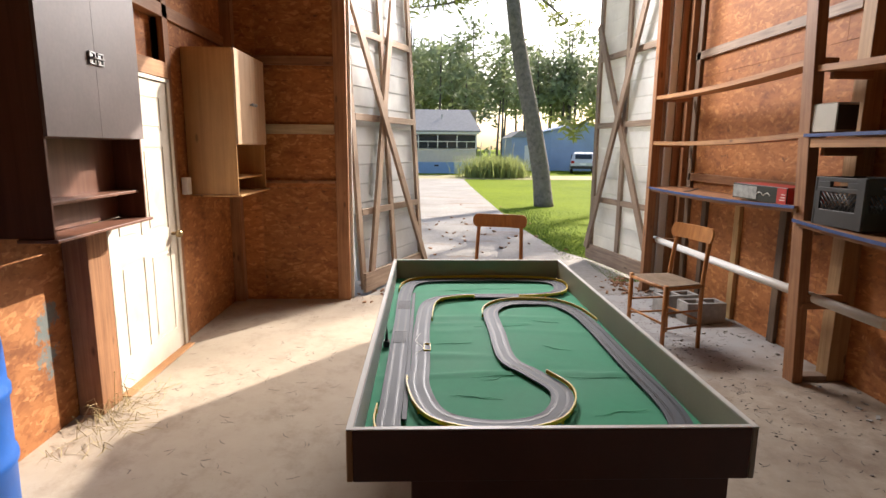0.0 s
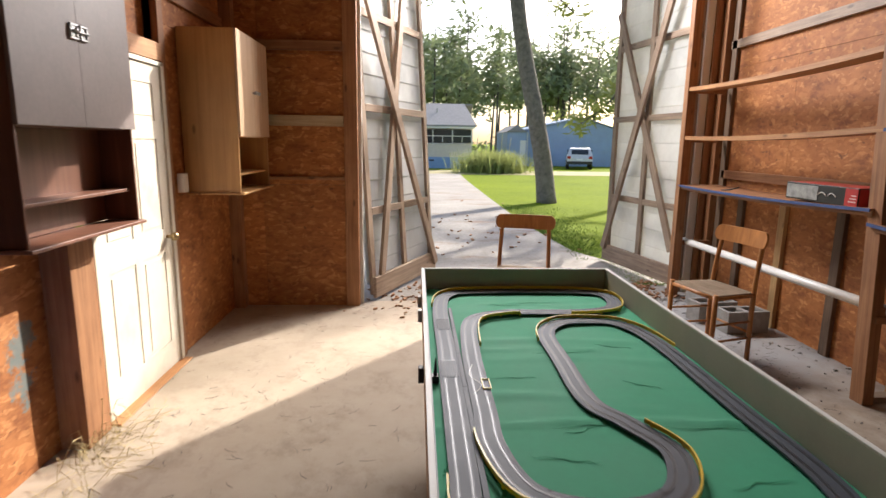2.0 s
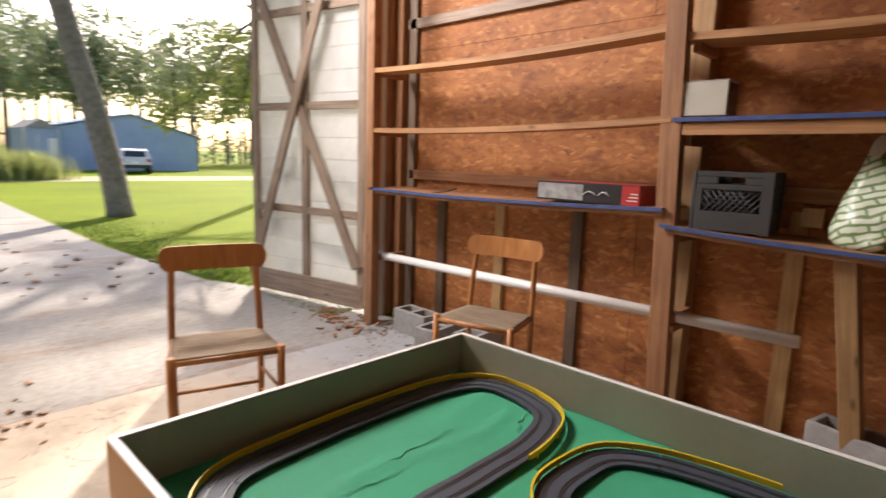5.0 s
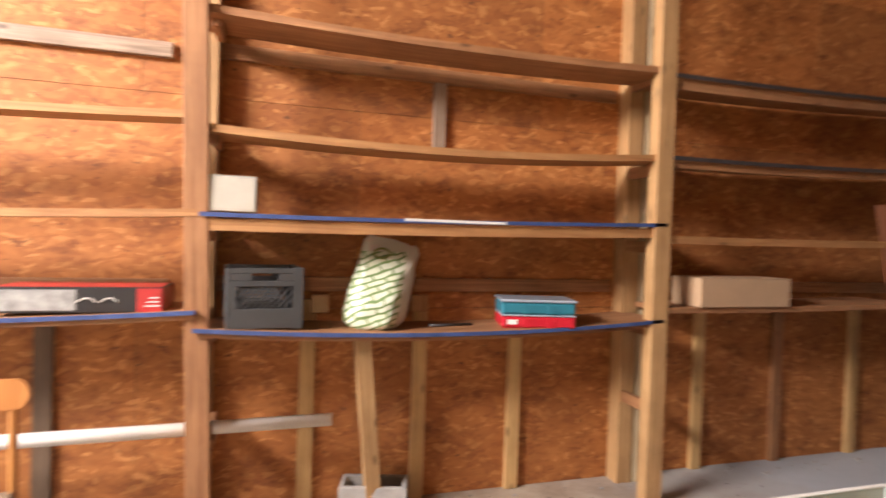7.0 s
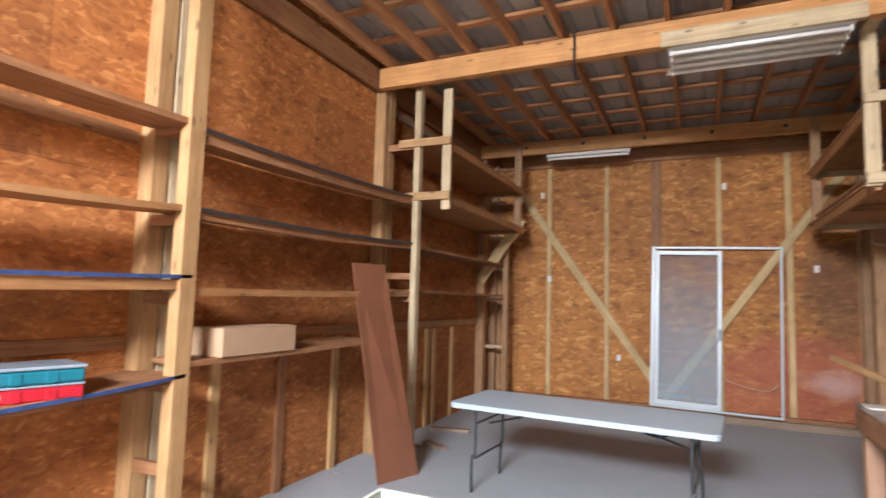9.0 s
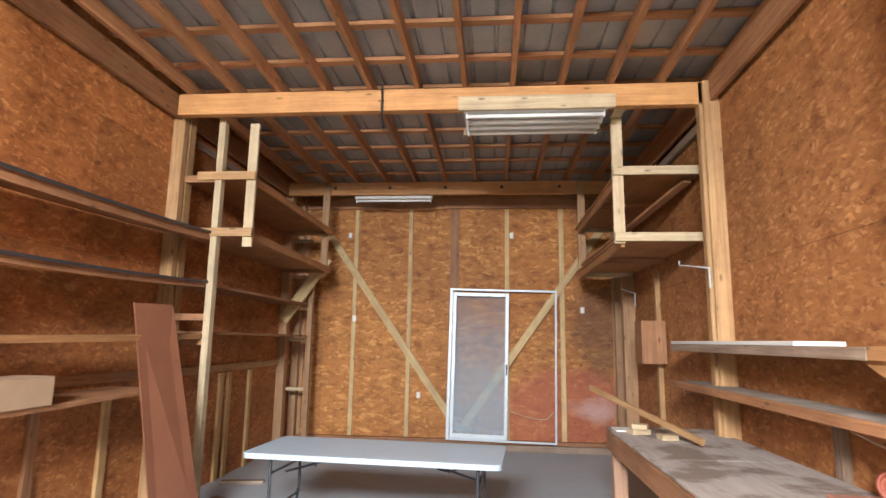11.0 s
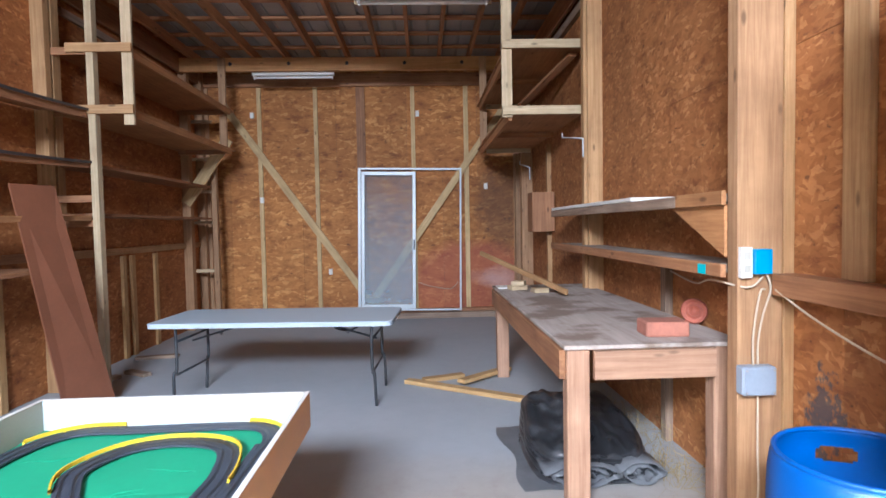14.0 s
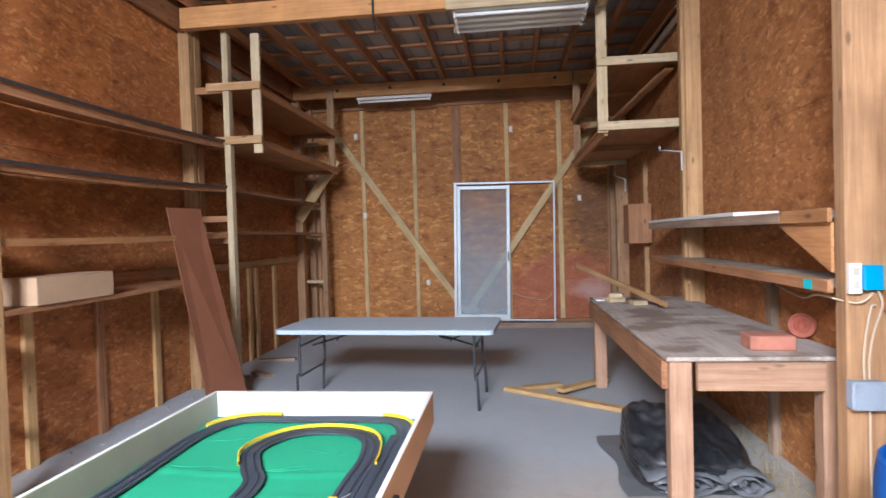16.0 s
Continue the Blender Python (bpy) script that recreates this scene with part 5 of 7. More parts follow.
def milk_crate(x, y, z, rz):
    c = thing("milk_crate", "dusty grey plastic milk crate with lattice sides", "crate")
    S, H, t = 0.19, 0.315, 0.018
    box("base", -S + 0.01, S - 0.01, -S + 0.01, S - 0.01, 0.004, 0.016, CRATE, c)
    for k in range(4):
        m = pose(0, 0, 0, 0, 0, 90 * k)
        bm = bmesh.new()
        add_box(bm, -S, -S + 0.045, S - t, S, 0, H, 0.004, m)
        lo, hi = -S + 0.0455, S - t - 0.002
        add_box(bm, lo, hi, S - t, S, 0, 0.105, 0.003, m)
        add_box(bm, lo, hi, S - t, S, H - 0.095, H - 0.066, 0.003, m)
        add_box(bm, lo, -0.065, S - t, S, H - 0.0655, H - 0.0285, 0.003, m)
        add_box(bm, 0.065, hi, S - t, S, H - 0.0655, H - 0.0285, 0.003, m)
        add_box(bm, lo, hi, S - t, S, H - 0.028, H, 0.003, m)
        add_box(bm, S - t - 0.028, S - t - 0.0015, S - t, S, 0.1055, H - 0.0955, 0.003, m)
        part("side", bm, CRATE, c)
        for j in range(9):
            for sgn in (-1, 1):
                u = -S + 0.06 + j * 0.032
                u2 = u + sgn * 0.10
                lo, hi = -S + 0.046, S - t - 0.03
                v0, v1 = 0.106, H - 0.096
                a, b = max(lo, min(u, u2)), min(hi, max(u, u2))
                if b - a < 0.02:
                    continue
                za = v0 + (v1 - v0) * ((a - u) / (u2 - u))
                zb = v0 + (v1 - v0) * ((b - u) / (u2 - u))
                bm = add_tube(bmesh.new(), m @ Vector((a, S - t / 2, za)), m @ Vector((b, S - t / 2, zb)), 0.004, n=5)
                part("lattice_bar", bm, CRATE, c)
    box("contents", -0.10, 0.12, -0.10, 0.10, 0.017, 0.13, BLACK, c, "dark odds and ends inside")
    c.matrix_world = pose(x, y, z, 0, 0, rz)
    return c


milk_crate(2.72, 3.44, 1.172, 6)


def feed_bag():
    """A slumped woven plastic sack, open and creased at the top, with a checked face."""
    bm = bmesh.new()
    NZ, NA = 26, 40
    rows = []
    def at(table, v):
        for (v0, a0), (v1, a1) in zip(table, table[1:]):
            if v <= v1:
                return a0 + (a1 - a0) * (v - v0) / (v1 - v0)
        return table[-1][1]
    far_edge = [(0, 2.95), (0.05, 2.985), (0.2, 3.0), (0.6, 2.94), (0.88, 2.89), (1.0, 2.87)]
    near_edge = [(0, 2.70), (0.05, 2.655), (0.2, 2.62), (0.7, 2.575), (0.9, 2.55), (1.0, 2.555)]
    depth = [(0, 0.105), (0.06, 0.135), (0.3, 0.14), (0.7, 0.085), (0.9, 0.04), (1.0, 0.018)]
    for j in range(NZ + 1):
        v = j / NZ
        ya, yb_, hd = at(far_edge, v), at(near_edge, v), at(depth, v)
        cy, hw = (ya + yb_) / 2, (ya - yb_) / 2
        cx = 2.70 + 0.05 * v
        row = []
        for k in range(NA):
            a = 2 * math.pi * k / NA
            ca, sa = math.cos(a), math.sin(a)
            sx, sy = math.copysign(abs(ca) ** 0.8, ca), math.copysign(abs(sa) ** (0.75 - 0.4 * v * v), sa)
            ridge = 0.035 * math.exp(-((sy + 0.25) / 0.22) ** 2) * (1 - v * 0.6) if ca < 0 else 0.0
            fold = 0.012 * noise.noise(Vector((sy * 2.5, v * 6, 4.2))) + 0.010 * abs(noise.noise(Vector((sx * 4 + sy * 7, v * 11, 1.7)))) + 0.006 * math.sin(26 * v + 5 * sy) * (1 - v)
            top = 0.03 * math.sin(2.2 * sy + 0.5) + 0.022 * noise.noise(Vector((sx * 2, sy * 3, 9)))
            z = 1.143 + 0.50 * v + top * max(0.0, v - 0.7) / 0.3
            row.append(bm.verts.new((cx + sx * (hd + fold) - ridge, cy + sy * hw + fold * 0.5, z)))
        rows.append(row)
    for a, b in zip(rows, rows[1:]):
        for k in range(NA):
            bm.faces.new((a[k], a[(k + 1) % NA], b[(k + 1) % NA], b[k])).smooth = True
    bm.faces.new(rows[0][::-1])
    m, nt, b = mat_base("green_checked_sack", 0.38)
    tc = nt.nodes.new("ShaderNodeTexCoord").outputs["Object"]
    br = nt.nodes.new("ShaderNodeTexBrick")
    br.inputs["Scale"].default_value = 1.0
    br.inputs["Brick Width"].default_value = 0.11
    br.inputs["Row Height"].default_value = 0.034
    br.inputs["Mortar Size"].default_value = 0.008
    br.inputs["Mortar Smooth"].default_value = 0.5
    br.inputs["Color1"].default_value = (0.62, 0.66, 0.55, 1)
    br.inputs["Color2"].default_value = (0.55, 0.60, 0.46, 1)
    br.inputs["Mortar"].default_value = (0.13, 0.22, 0.075, 1)
    wn2 = nt.nodes.new("ShaderNodeTexNoise")
    wn2.inputs["Scale"].default_value = 6.0
    nt.links.new(tc, wn2.inputs["Vector"])
    wa = nt.nodes.new("ShaderNodeVectorMath")
    wa.operation = "MULTIPLY_ADD"
    wa.inputs[1].default_value = (0.07, 0.07, 0.07)
    nt.links.new(wn2.outputs["Color"], wa.inputs[0])
    nt.links.new(tc, wa.inputs[2])
    nt.links.new(coords(nt, (1, 1, 1), (radians(20), radians(90), radians(90)), wa.outputs[0]), br.inputs["Vector"])
    sep = nt.nodes.new("ShaderNodeSeparateXYZ")
    nt.links.new(tc, sep.inputs[0])
    n = noise_tex(nt, tc, 9.0, 3)
    mask = maths(nt, "GREATER_THAN", maths(nt, "ADD", sep.outputs[1], maths(nt, "MULTIPLY", sep.outputs[2], 0.20)), 2.95)
    top = maths(nt, "LESS_THAN", sep.outputs[2], 1.585)
    col = mixc(nt, maths(nt, "MULTIPLY", mask, top), mixc(nt, ramp(nt, n, [(0.52, (0, 0, 0)), (0.60, (1, 1, 1))]), (0.52, 0.50, 0.42), (0.56, 0.46, 0.40)), br.outputs["Color"])
    nt.links.new(col, b.inputs["Base Color"])
    bump(nt, b, noise_tex(nt, tc, 40.0, 4), 0.3, 0.006)
    bag = thing("feed_sack", "green and cream woven plastic sack, half full and slumped", "sack")
    part("sack", bm, m, bag)
    bm = add_path(bmesh.new(), [(2.675 + 0.01 * math.sin(a), 2.785 + 0.045 * math.cos(a), 1.575 + 0.028 * math.sin(a)) for a in [i * math.pi / 8 for i in range(17)]], 0.006, 6)
    part("handle_hole", bm, NEEDLE, bag, "dark green handle loop")
    return bag


feed_bag()


def organiser_box():
    c = thing("organiser_box", "stacked teal and red plastic organiser boxes with clear lid", "plastic box")
    m = pose(2.66, 1.82, 1.149, 0, 0, -14) @ Matrix.Diagonal((1, 1, 1.15, 1))
    for nm, z0, z1, mt in (("lower_tray", 0, 0.062, REDP), ("seam", 0.0625, 0.071, LIDP), ("upper_tray", 0.0715, 0.135, TEAL)):
        bm = bmesh.new()
        add_box(bm, -0.145, 0.145, -0.225, 0.225, z0, z1, 0.012)
        if nm != "seam":
            for yy in (-0.10, 0.05):
                add_box(bm, -0.151, -0.144, yy, yy + 0.05, z0 + 0.006, z1 - 0.008, 0.003)
        part(nm, bm, mt, c)
    part("lid", add_box(bmesh.new(), -0.150, 0.150, -0.230, 0.230, 0.1355, 0.150, 0.006), LIDP, c, "clear grey ribbed lid")
    part("sticker", add_box(bmesh.new(), -0.148, -0.1455, 0.13, 0.19, 0.02, 0.045, 0), WHITE_EDGE, c)
    c.matrix_world = m
    return c


organiser_box()
bm = add_path(bmesh.new(), [(2.56, 2.52, 1.172), (2.60, 2.25, 1.170)], 0.009, 6)
tagged(link_mesh("metal_rod", bm, BLACK), "dark metal rod lying on the shelf", "rod")
for y0, w in ((3.06, 0.10), (2.44, 0.11)):
    b_ = box("wood_offcut", 2.90, 2.928, y0, y0 + w, 1.203, 1.31, W_NEW[2], None)
    tagged(b_, "short pale pine offcut against the wall", "offcut")


# leaning brown panel
def leaning_panel():
    bm = bmesh.new()
    b0, b1 = Vector((2.27, -1.03, 0.0)), Vector((2.10, -1.50, 0.0))
    t0, t1 = Vector((2.545, -0.88, 2.02)), Vector((2.47, -1.33, 2.03))
    n = (t0 - b0).cross(b1 - b0).normalized() * 0.016
    vs = [bm.verts.new(v) for v in (b0, b1, t1, t0, b0 + n, b1 + n, t1 + n, t0 + n)]
    for f in ((0, 1, 2, 3), (7, 6, 5, 4), (0, 4, 5, 1), (1, 5, 6, 2), (2, 6, 7, 3), (3, 7, 4, 0)):
        bm.faces.new([vs[i] for i in f])
    bmesh.ops.recalc_face_normals(bm, faces=bm.faces)
    p = link_mesh("brown_panel", bm, HARDBOARD)
    tagged(p, "tall brown hardboard panel leaning on the shelving", "panel")


leaning_panel()
for (x, y, rz, L) in ((2.55, -3.3, 12, 0.5), (2.4, -2.5, -30, 0.35), (2.62, -2.2, 70, 0.4)):
    o = box("scrap_board", -L / 2, L / 2, -0.05, 0.05, 0, 0.04, W_GREY[0], None)
    o.matrix_world = pose(x, y, 0.0, 0, 0, rz)
    tagged(o, "short grey scrap board lying on the floor", "scrap wood", "scrap boards")


# ---- folding table ----
def folding_table():
    c = thing("folding_table", "grey-white plastic folding table with dark steel legs", "table")
    x0, x1, y0, y1, z = -1.10, 1.10, -0.44, 0.44, 0.785
    bm = bmesh.new()
    r = 0.07
    pts = []
    for cx, cy, a0 in ((x1 - r, y1 - r, 0), (x0 + r, y1 - r, 90), (x0 + r, y0 + r, 180), (x1 - r, y0 + r, 270)):
        for k in range(7):
            a = radians(a0 + 15 * k)
            pts.append((cx + r * math.cos(a), cy + r * math.sin(a)))
    rings = [[bm.verts.new((0.5 * (x0 + x1) + (px - 0.5 * (x0 + x1)) * s, 0.5 * (y0 + y1) + (py - 0.5 * (y0 + y1)) * s2, zz)) for px, py in pts]
             for zz, s, s2 in ((z - 0.045, 0.985, 0.965), (z - 0.044, 0.998, 0.995), (z - 0.006, 1, 1), (z, 0.995, 0.985))]
    for a, b in zip(rings, rings[1:]):
        for k in range(len(pts)):
            bm.faces.new((a[k], a[(k + 1) % len(pts)], b[(k + 1) % len(pts)], b[k]))
    bm.faces.new(rings[-1])
    bm.faces.new(rings[0][::-1])
    part("tabletop", bm, WHITE_TABLE, c)
    for xl, sgn in ((x0 + 0.20, 1), (x1 - 0.22, -1)):
        for yy in (y0 + 0.12, y1 - 0.12):
            bm = add_path(bmesh.new(), smooth_path([(xl, yy, z - 0.045), (xl, yy, 0.35), (xl - sgn * 0.02, yy + (0.02 if yy > 0 else -0.02), 0.30), (xl - sgn * 0.03, yy, 0.0)]), 0.014, 10)
            part("leg", bm, STEEL_DARK, c)
        for zz in (0.30, 0.60):
            tube("cross_bar", (xl, y0 + 0.12, zz), (xl, y1 - 0.12, zz), 0.011, STEEL_DARK, c)
        tube("brace", (xl, (y0 + y1) / 2, 0.55), (xl + sgn * 0.62, (y0 + y1) / 2, z - 0.05), 0.010, STEEL_DARK, c)
        bm = bmesh.new()
        bmesh.ops.create_uvsphere(bm, u_segments=8, v_segments=6, radius=0.016, matrix=Matrix.Translation((xl + sgn * 0.28, (y0 + y1) / 2, 0.612)))
        part("lock_ring", bm, STEEL, c)
    bm = add_path(bmesh.new(), smooth_path([(-0.42, 0, 0.74), (-0.52, 0.02, 0.65), (-0.64, 0, 0.63), (-0.74, -0.02, 0.68), (-0.69, 0, 0.74)]), 0.008, 6)
    part("handle_loop", bm, BLACK, c)
    for xx in (0.2, 1.0):
        box("underside_rail", x0 + 0.1, x1 - 0.1, 0.30 - xx * 0.5, 0.32 - xx * 0.5, z - 0.065, z - 0.046, STEEL_DARK, c)
    c.matrix_world = pose(0.53, -1.53, 0, 0, 0, -4)
    return c


folding_table()


# ---- sliding screen frame against the back wall ----
def screen_frame():
    c = thing("screen_door_frame", "white aluminium sliding screen door in its frame, leaning on the wall", "screen door")
    x0, x1, h, t = -1.48, 0.30, 2.46, 0.05
    for a, b in ((x0, x0 + 0.03), (x1 - 0.05, x1)):
        part("upright", add_box(bmesh.new(), a, b, -t, 0, 0, h, 0.003), ALU, c)
    part("head_rail", add_box(bmesh.new(), x0 + 0.031, x1 - 0.051, -t, 0, h - 0.035, h, 0.003), ALU, c)
    part("sill_rail", add_box(bmesh.new(), x0 + 0.031, x1 - 0.051, -t, 0, 0, 0.03, 0.003), ALU, c)
    s0, s1, sh = x1 - 0.99, x1 - 0.06, h - 0.07
    for a, b in ((s0, s0 + 0.055), (s1 - 0.055, s1)):
        part("screen_stile", add_box(bmesh.new(), a, b, 0.002, 0.024, 0.035, sh, 0.003), ALU, c)
    part("screen_rail", add_box(bmesh.new(), s0 + 0.056, s1 - 0.056, 0.002, 0.024, sh - 0.06, sh, 0.003), ALU, c)
    part("screen_rail", add_box(bmesh.new(), s0 + 0.056, s1 - 0.056, 0.002, 0.024, 0.035, 0.11, 0.003), ALU, c)
    part("screen_mesh", add_box(bmesh.new(), s0 + 0.056, s1 - 0.056, 0.012, 0.014, 0.111, sh - 0.061, 0), SCREEN, c, "dusty grey fly screen with painted glare")
    part("latch", add_box(bmesh.new(), s0 + 0.015, s0 + 0.04, 0.025, 0.04, 1.05, 1.22, 0.003), BLACK, c)
    c.matrix_world = pose(0, -5.775, 0.163, 2.2, -1.0, 0)
    return c


screen_frame()


# ---- workbench ----
def workbench():
    c = thing("workbench", "rough pine workbench with a dusty stained plywood top", "workbench")
    x0, x1, y0, y1, z = -2.56, -1.56, -2.15, 0.90, 0.95
    m, nt, b = mat_base("stained_bench_top", 0.85)
    tc = nt.nodes.new("ShaderNodeTexCoord").outputs["Object"]
    g = noise_tex(nt, coords(nt, (30, 2, 30), (0, 0, 0), tc), 1.0, 4)
    base = ramp(nt, g, [(0.3, (0.34, 0.29, 0.25)), (0.7, (0.46, 0.41, 0.37))])
    st = noise_tex(nt, tc, 2.3, 4, 0.6)
    base = mixc(nt, ramp(nt, st, [(0.50, (0, 0, 0)), (0.60, (0.8, 0.8, 0.8))]), base, (0.17, 0.12, 0.085))
    nt.links.new(base, b.inputs["Base Color"])
    bump(nt, b, g, 0.3, 0.003)
    ym = -0.62
    for a, e in ((y0, ym - 0.002), (ym + 0.002, y1)):
        box("top_board", x0, x1, a, e, z - 0.025, z, m, c, bev=0.004)
    for yy in (0.78, -2.05):
        box("leg", x1 - 0.145, x1 - 0.02, yy, yy + 0.10, 0, z - 0.026, W_BENCH[2], c, bev=0.006)
        box("leg", x0 + 0.06, x0 + 0.17, yy, yy + 0.10, 0, z - 0.026, W_BENCH[2], c, bev=0.006)
    box("apron", x0 + 0.175, x1 - 0.16, 0.882, 0.92, z - 0.185, z - 0.03, W_BENCH[0], c)
    box("apron", x1 - 0.018, x1 + 0.018, -2.05, 0.86, z - 0.19, z - 0.03, W_RED[1], c)
    box("stretcher", x0 + 0.02, x0 + 0.055, -2.05, 0.86, z - 0.19, z - 0.03, W_RED[1], c)
    return c


workbench()
rb = box("red_block", -0.122, 0.122, -0.09, 0.09, 0, 0.085, RED_BLOCK, None, bev=0.008)
rb.matrix_world = pose(-2.20, 0.66, 0.951, 0, 0, -4)
tagged(rb, "chipped red concrete paving block on the workbench", "block")
cap = thing("round_cap", "faded red ribbed plastic cap standing on edge", "cap")
bm = bmesh.new()
lathe(bm, [(0.001, -0.02), (0.078, -0.02), (0.082, 0.0), (0.078, 0.03), (0.066, 0.034), (0.062, 0.018), (0.046, 0.016), (0.042, 0.034), (0.030, 0.036), (0.026, 0.02), (0.001, 0.018)], 28)
part("cap_body", bm, RED_CAP, cap)
cap.matrix_world = pose(-2.535, 0.36, 1.032, -78, 0, -25)
stick = beam_between("wood_batten", (-1.49, -2.60, 1.28), (-2.10, -1.10, 0.99), 0.03, 0.05, W_NEW[2], None)
tagged(stick, "pale pine batten with nails propped on offcuts", "batten")
for x, y, z, rz, w in ((-1.76, -1.72, 0.951, 15, 0.17), (-1.77, -1.70, 0.996, -20, 0.13), (-1.93, -1.45, 0.951, 8, 0.14)):
    o = box("wood_offcut", -w / 2, w / 2, -0.06, 0.06, 0, 0.044, W_PALE[0], None)
    o.matrix_world = pose(x, y, z, 0, 0, rz)
    tagged(o, "small pale pine offcut on the workbench", "offcut", "bench offcuts")
o = box("white_tray", -1.85, -1.58, -2.02, -1.80, 0.951, 0.965, WHITE_PVC, None)
tagged(o, "flat white plastic strip on the bench corner", "tray")

# shelves over the bench
bs = thing("wall_shelf", "pair of dusty plank shelves on plywood gussets above the bench", "shelf")
box("shelf", -2.60, -2.28, -2.35, 1.015, 1.70, 1.745, PLY_GREY, bs)
box("shelf_edge", -2.279, -2.255, -2.35, 0.70, 1.68, 1.745, W_GREY[1], bs)
box("shelf_edge", -2.279, -2.255, 0.702, 1.20, 1.68, 1.75, W_ORANGE[1], bs)
box("shelf", -2.60, -2.28, -2.35, 1.015, 1.335, 1.385, PLY_GREY, bs)
box("shelf_edge", -2.279, -2.25, -2.35, 1.20, 1.33, 1.395, W_RED[1], bs)
bm = bmesh.new()
for zz in (0,):
    a = [bm.verts.new(v) for v in ((-2.285, 1.17, 1.679), (-2.285, 0.60, 1.679), (-2.285, 1.17, 1.43))]
    b_ = [bm.verts.new(v) for v in ((-2.30, 1.17, 1.679), (-2.30, 0.60, 1.679), (-2.30, 1.17, 1.43))]
    bm.faces.new(a)
    bm.faces.new(b_[::-1])
    for k in range(3):
        bm.faces.new((a[k], b_[k], b_[(k + 1) % 3], a[(k + 1) % 3]))
bmesh.ops.recalc_face_normals(bm, faces=bm.faces)
part("gusset", bm, W_ORANGE[1], bs, "triangular plywood gusset")
o = box("melamine_sheet", -2.55, -2.25, -2.3, 0.05, 1.7465, 1.775, WHITE_EDGE, None)
tagged(o, "white melamine panel lying on the upper shelf", "panel")
o = box("cyan_tape", -2.249, -2.247, 0.98, 1.06, 1.335, 1.385, CYAN, None)
tagged(o, "strip of cyan tape stuck to the shelf edge", "tape")

# electrics on the post
sw = thing("socket_outlet", "white double socket beside a blue outlet box on the post", "socket")
box("cover_plate", -2.402, -2.346, 1.182, 1.215, 1.325, 1.475, WHITE_PVC, sw)
box("blue_box", -2.488, -2.404, 1.182, 1.235, 1.345, 1.465, BLUE_TAPE, sw)
for dz in (1.37, 1.435):
    box("socket_face", -2.390, -2.358, 1.2152, 1.219, dz - 0.018, dz + 0.018, CREAM, sw)
jb = thing("junction_box", "grey plastic junction box on the post", "junction box")
box("body", -2.50, -2.335, 1.182, 1.25, 0.76, 0.90, BOX_GREY, jb, bev=0.008)
box("lid", -2.495, -2.34, 1.2505, 1.256, 0.765, 0.895, BOX_GREY, jb, bev=0.003)
for x, z in ((-2.485, 0.775), (-2.35, 0.775), (-2.485, 0.885), (-2.35, 0.885)):
    tube("screw", (x, 1.256, z), (x, 1.259, z), 0.006, STEEL, jb, n=8)
for nm, pts in (("cable", [(-2.475, 1.205, 1.345), (-2.49, 1.215, 1.27), (-2.46, 1.205, 1.15), (-2.435, 1.205, 1.02), (-2.44, 1.195, 0.90)]),
                ("cable", [(-2.46, 1.215, 1.27), (-2.43, 1.225, 1.25), (-2.405, 1.215, 1.05), (-2.41, 1.205, 0.90)]),
                ("cable", [(-2.435, 1.205, 0.76), (-2.44, 1.195, 0.5), (-2.425, 1.225, 0.25), (-2.40, 1.195, 0.0)]),
                ("cable", [(-2.45, 1.215, 1.33), (-2.38, 1.205, 1.28), (-2.31, 1.0, 1.30), (-2.42, 0.6, 1.24), (-2.5, 0.1, 1.27)]),
                ("cable", [(-2.50, 1.235, 1.27), (-2.52, 1.5, 1.16), (-2.54, 1.9, 1.05), (-2.55, 2.45, 0.98)]),
                ("cable", [(-1.44, -5.93, 0.62), (-1.3, -5.95, 0.5), (-0.95, -5.95, 0.55), (-0.75, -5.95, 0.62)])):
    o = link_mesh(nm, add_path(bmesh.new(), smooth_path(pts), 0.0052, 7), CABLE)
    tagged(o, "loose white electric cable", "cable", "cables")
for x, y, z in ((-2.385, -2.33, 2.57), (-2.385, -5.0, 2.57)):
    o = link_mesh("wire_hook", add_path(bmesh.new(), [(x, y + 0.79, z - 0.33), (x, y + 0.79, z - 0.15), (x, y, z - 0.02), (x, y, z + 0.03)], 0.008, 6), ALU)
    tagged(o, "thin white bent metal hook on the wall", "hook")
o = box("meter_board", -2.60, -2.30, -3.95, -3.62, 1.50, 2.03, W_RED[2], None)
tagged(o, "reddish timber box fixed to the wall over the bench end", "box")
o = box("cross_board", -2.58, -1.85, -5.25, -5.21, 2.80, 2.87, W_PALE[0], None)
tagged(o, "pale timber cross piece between the loft posts", "board")


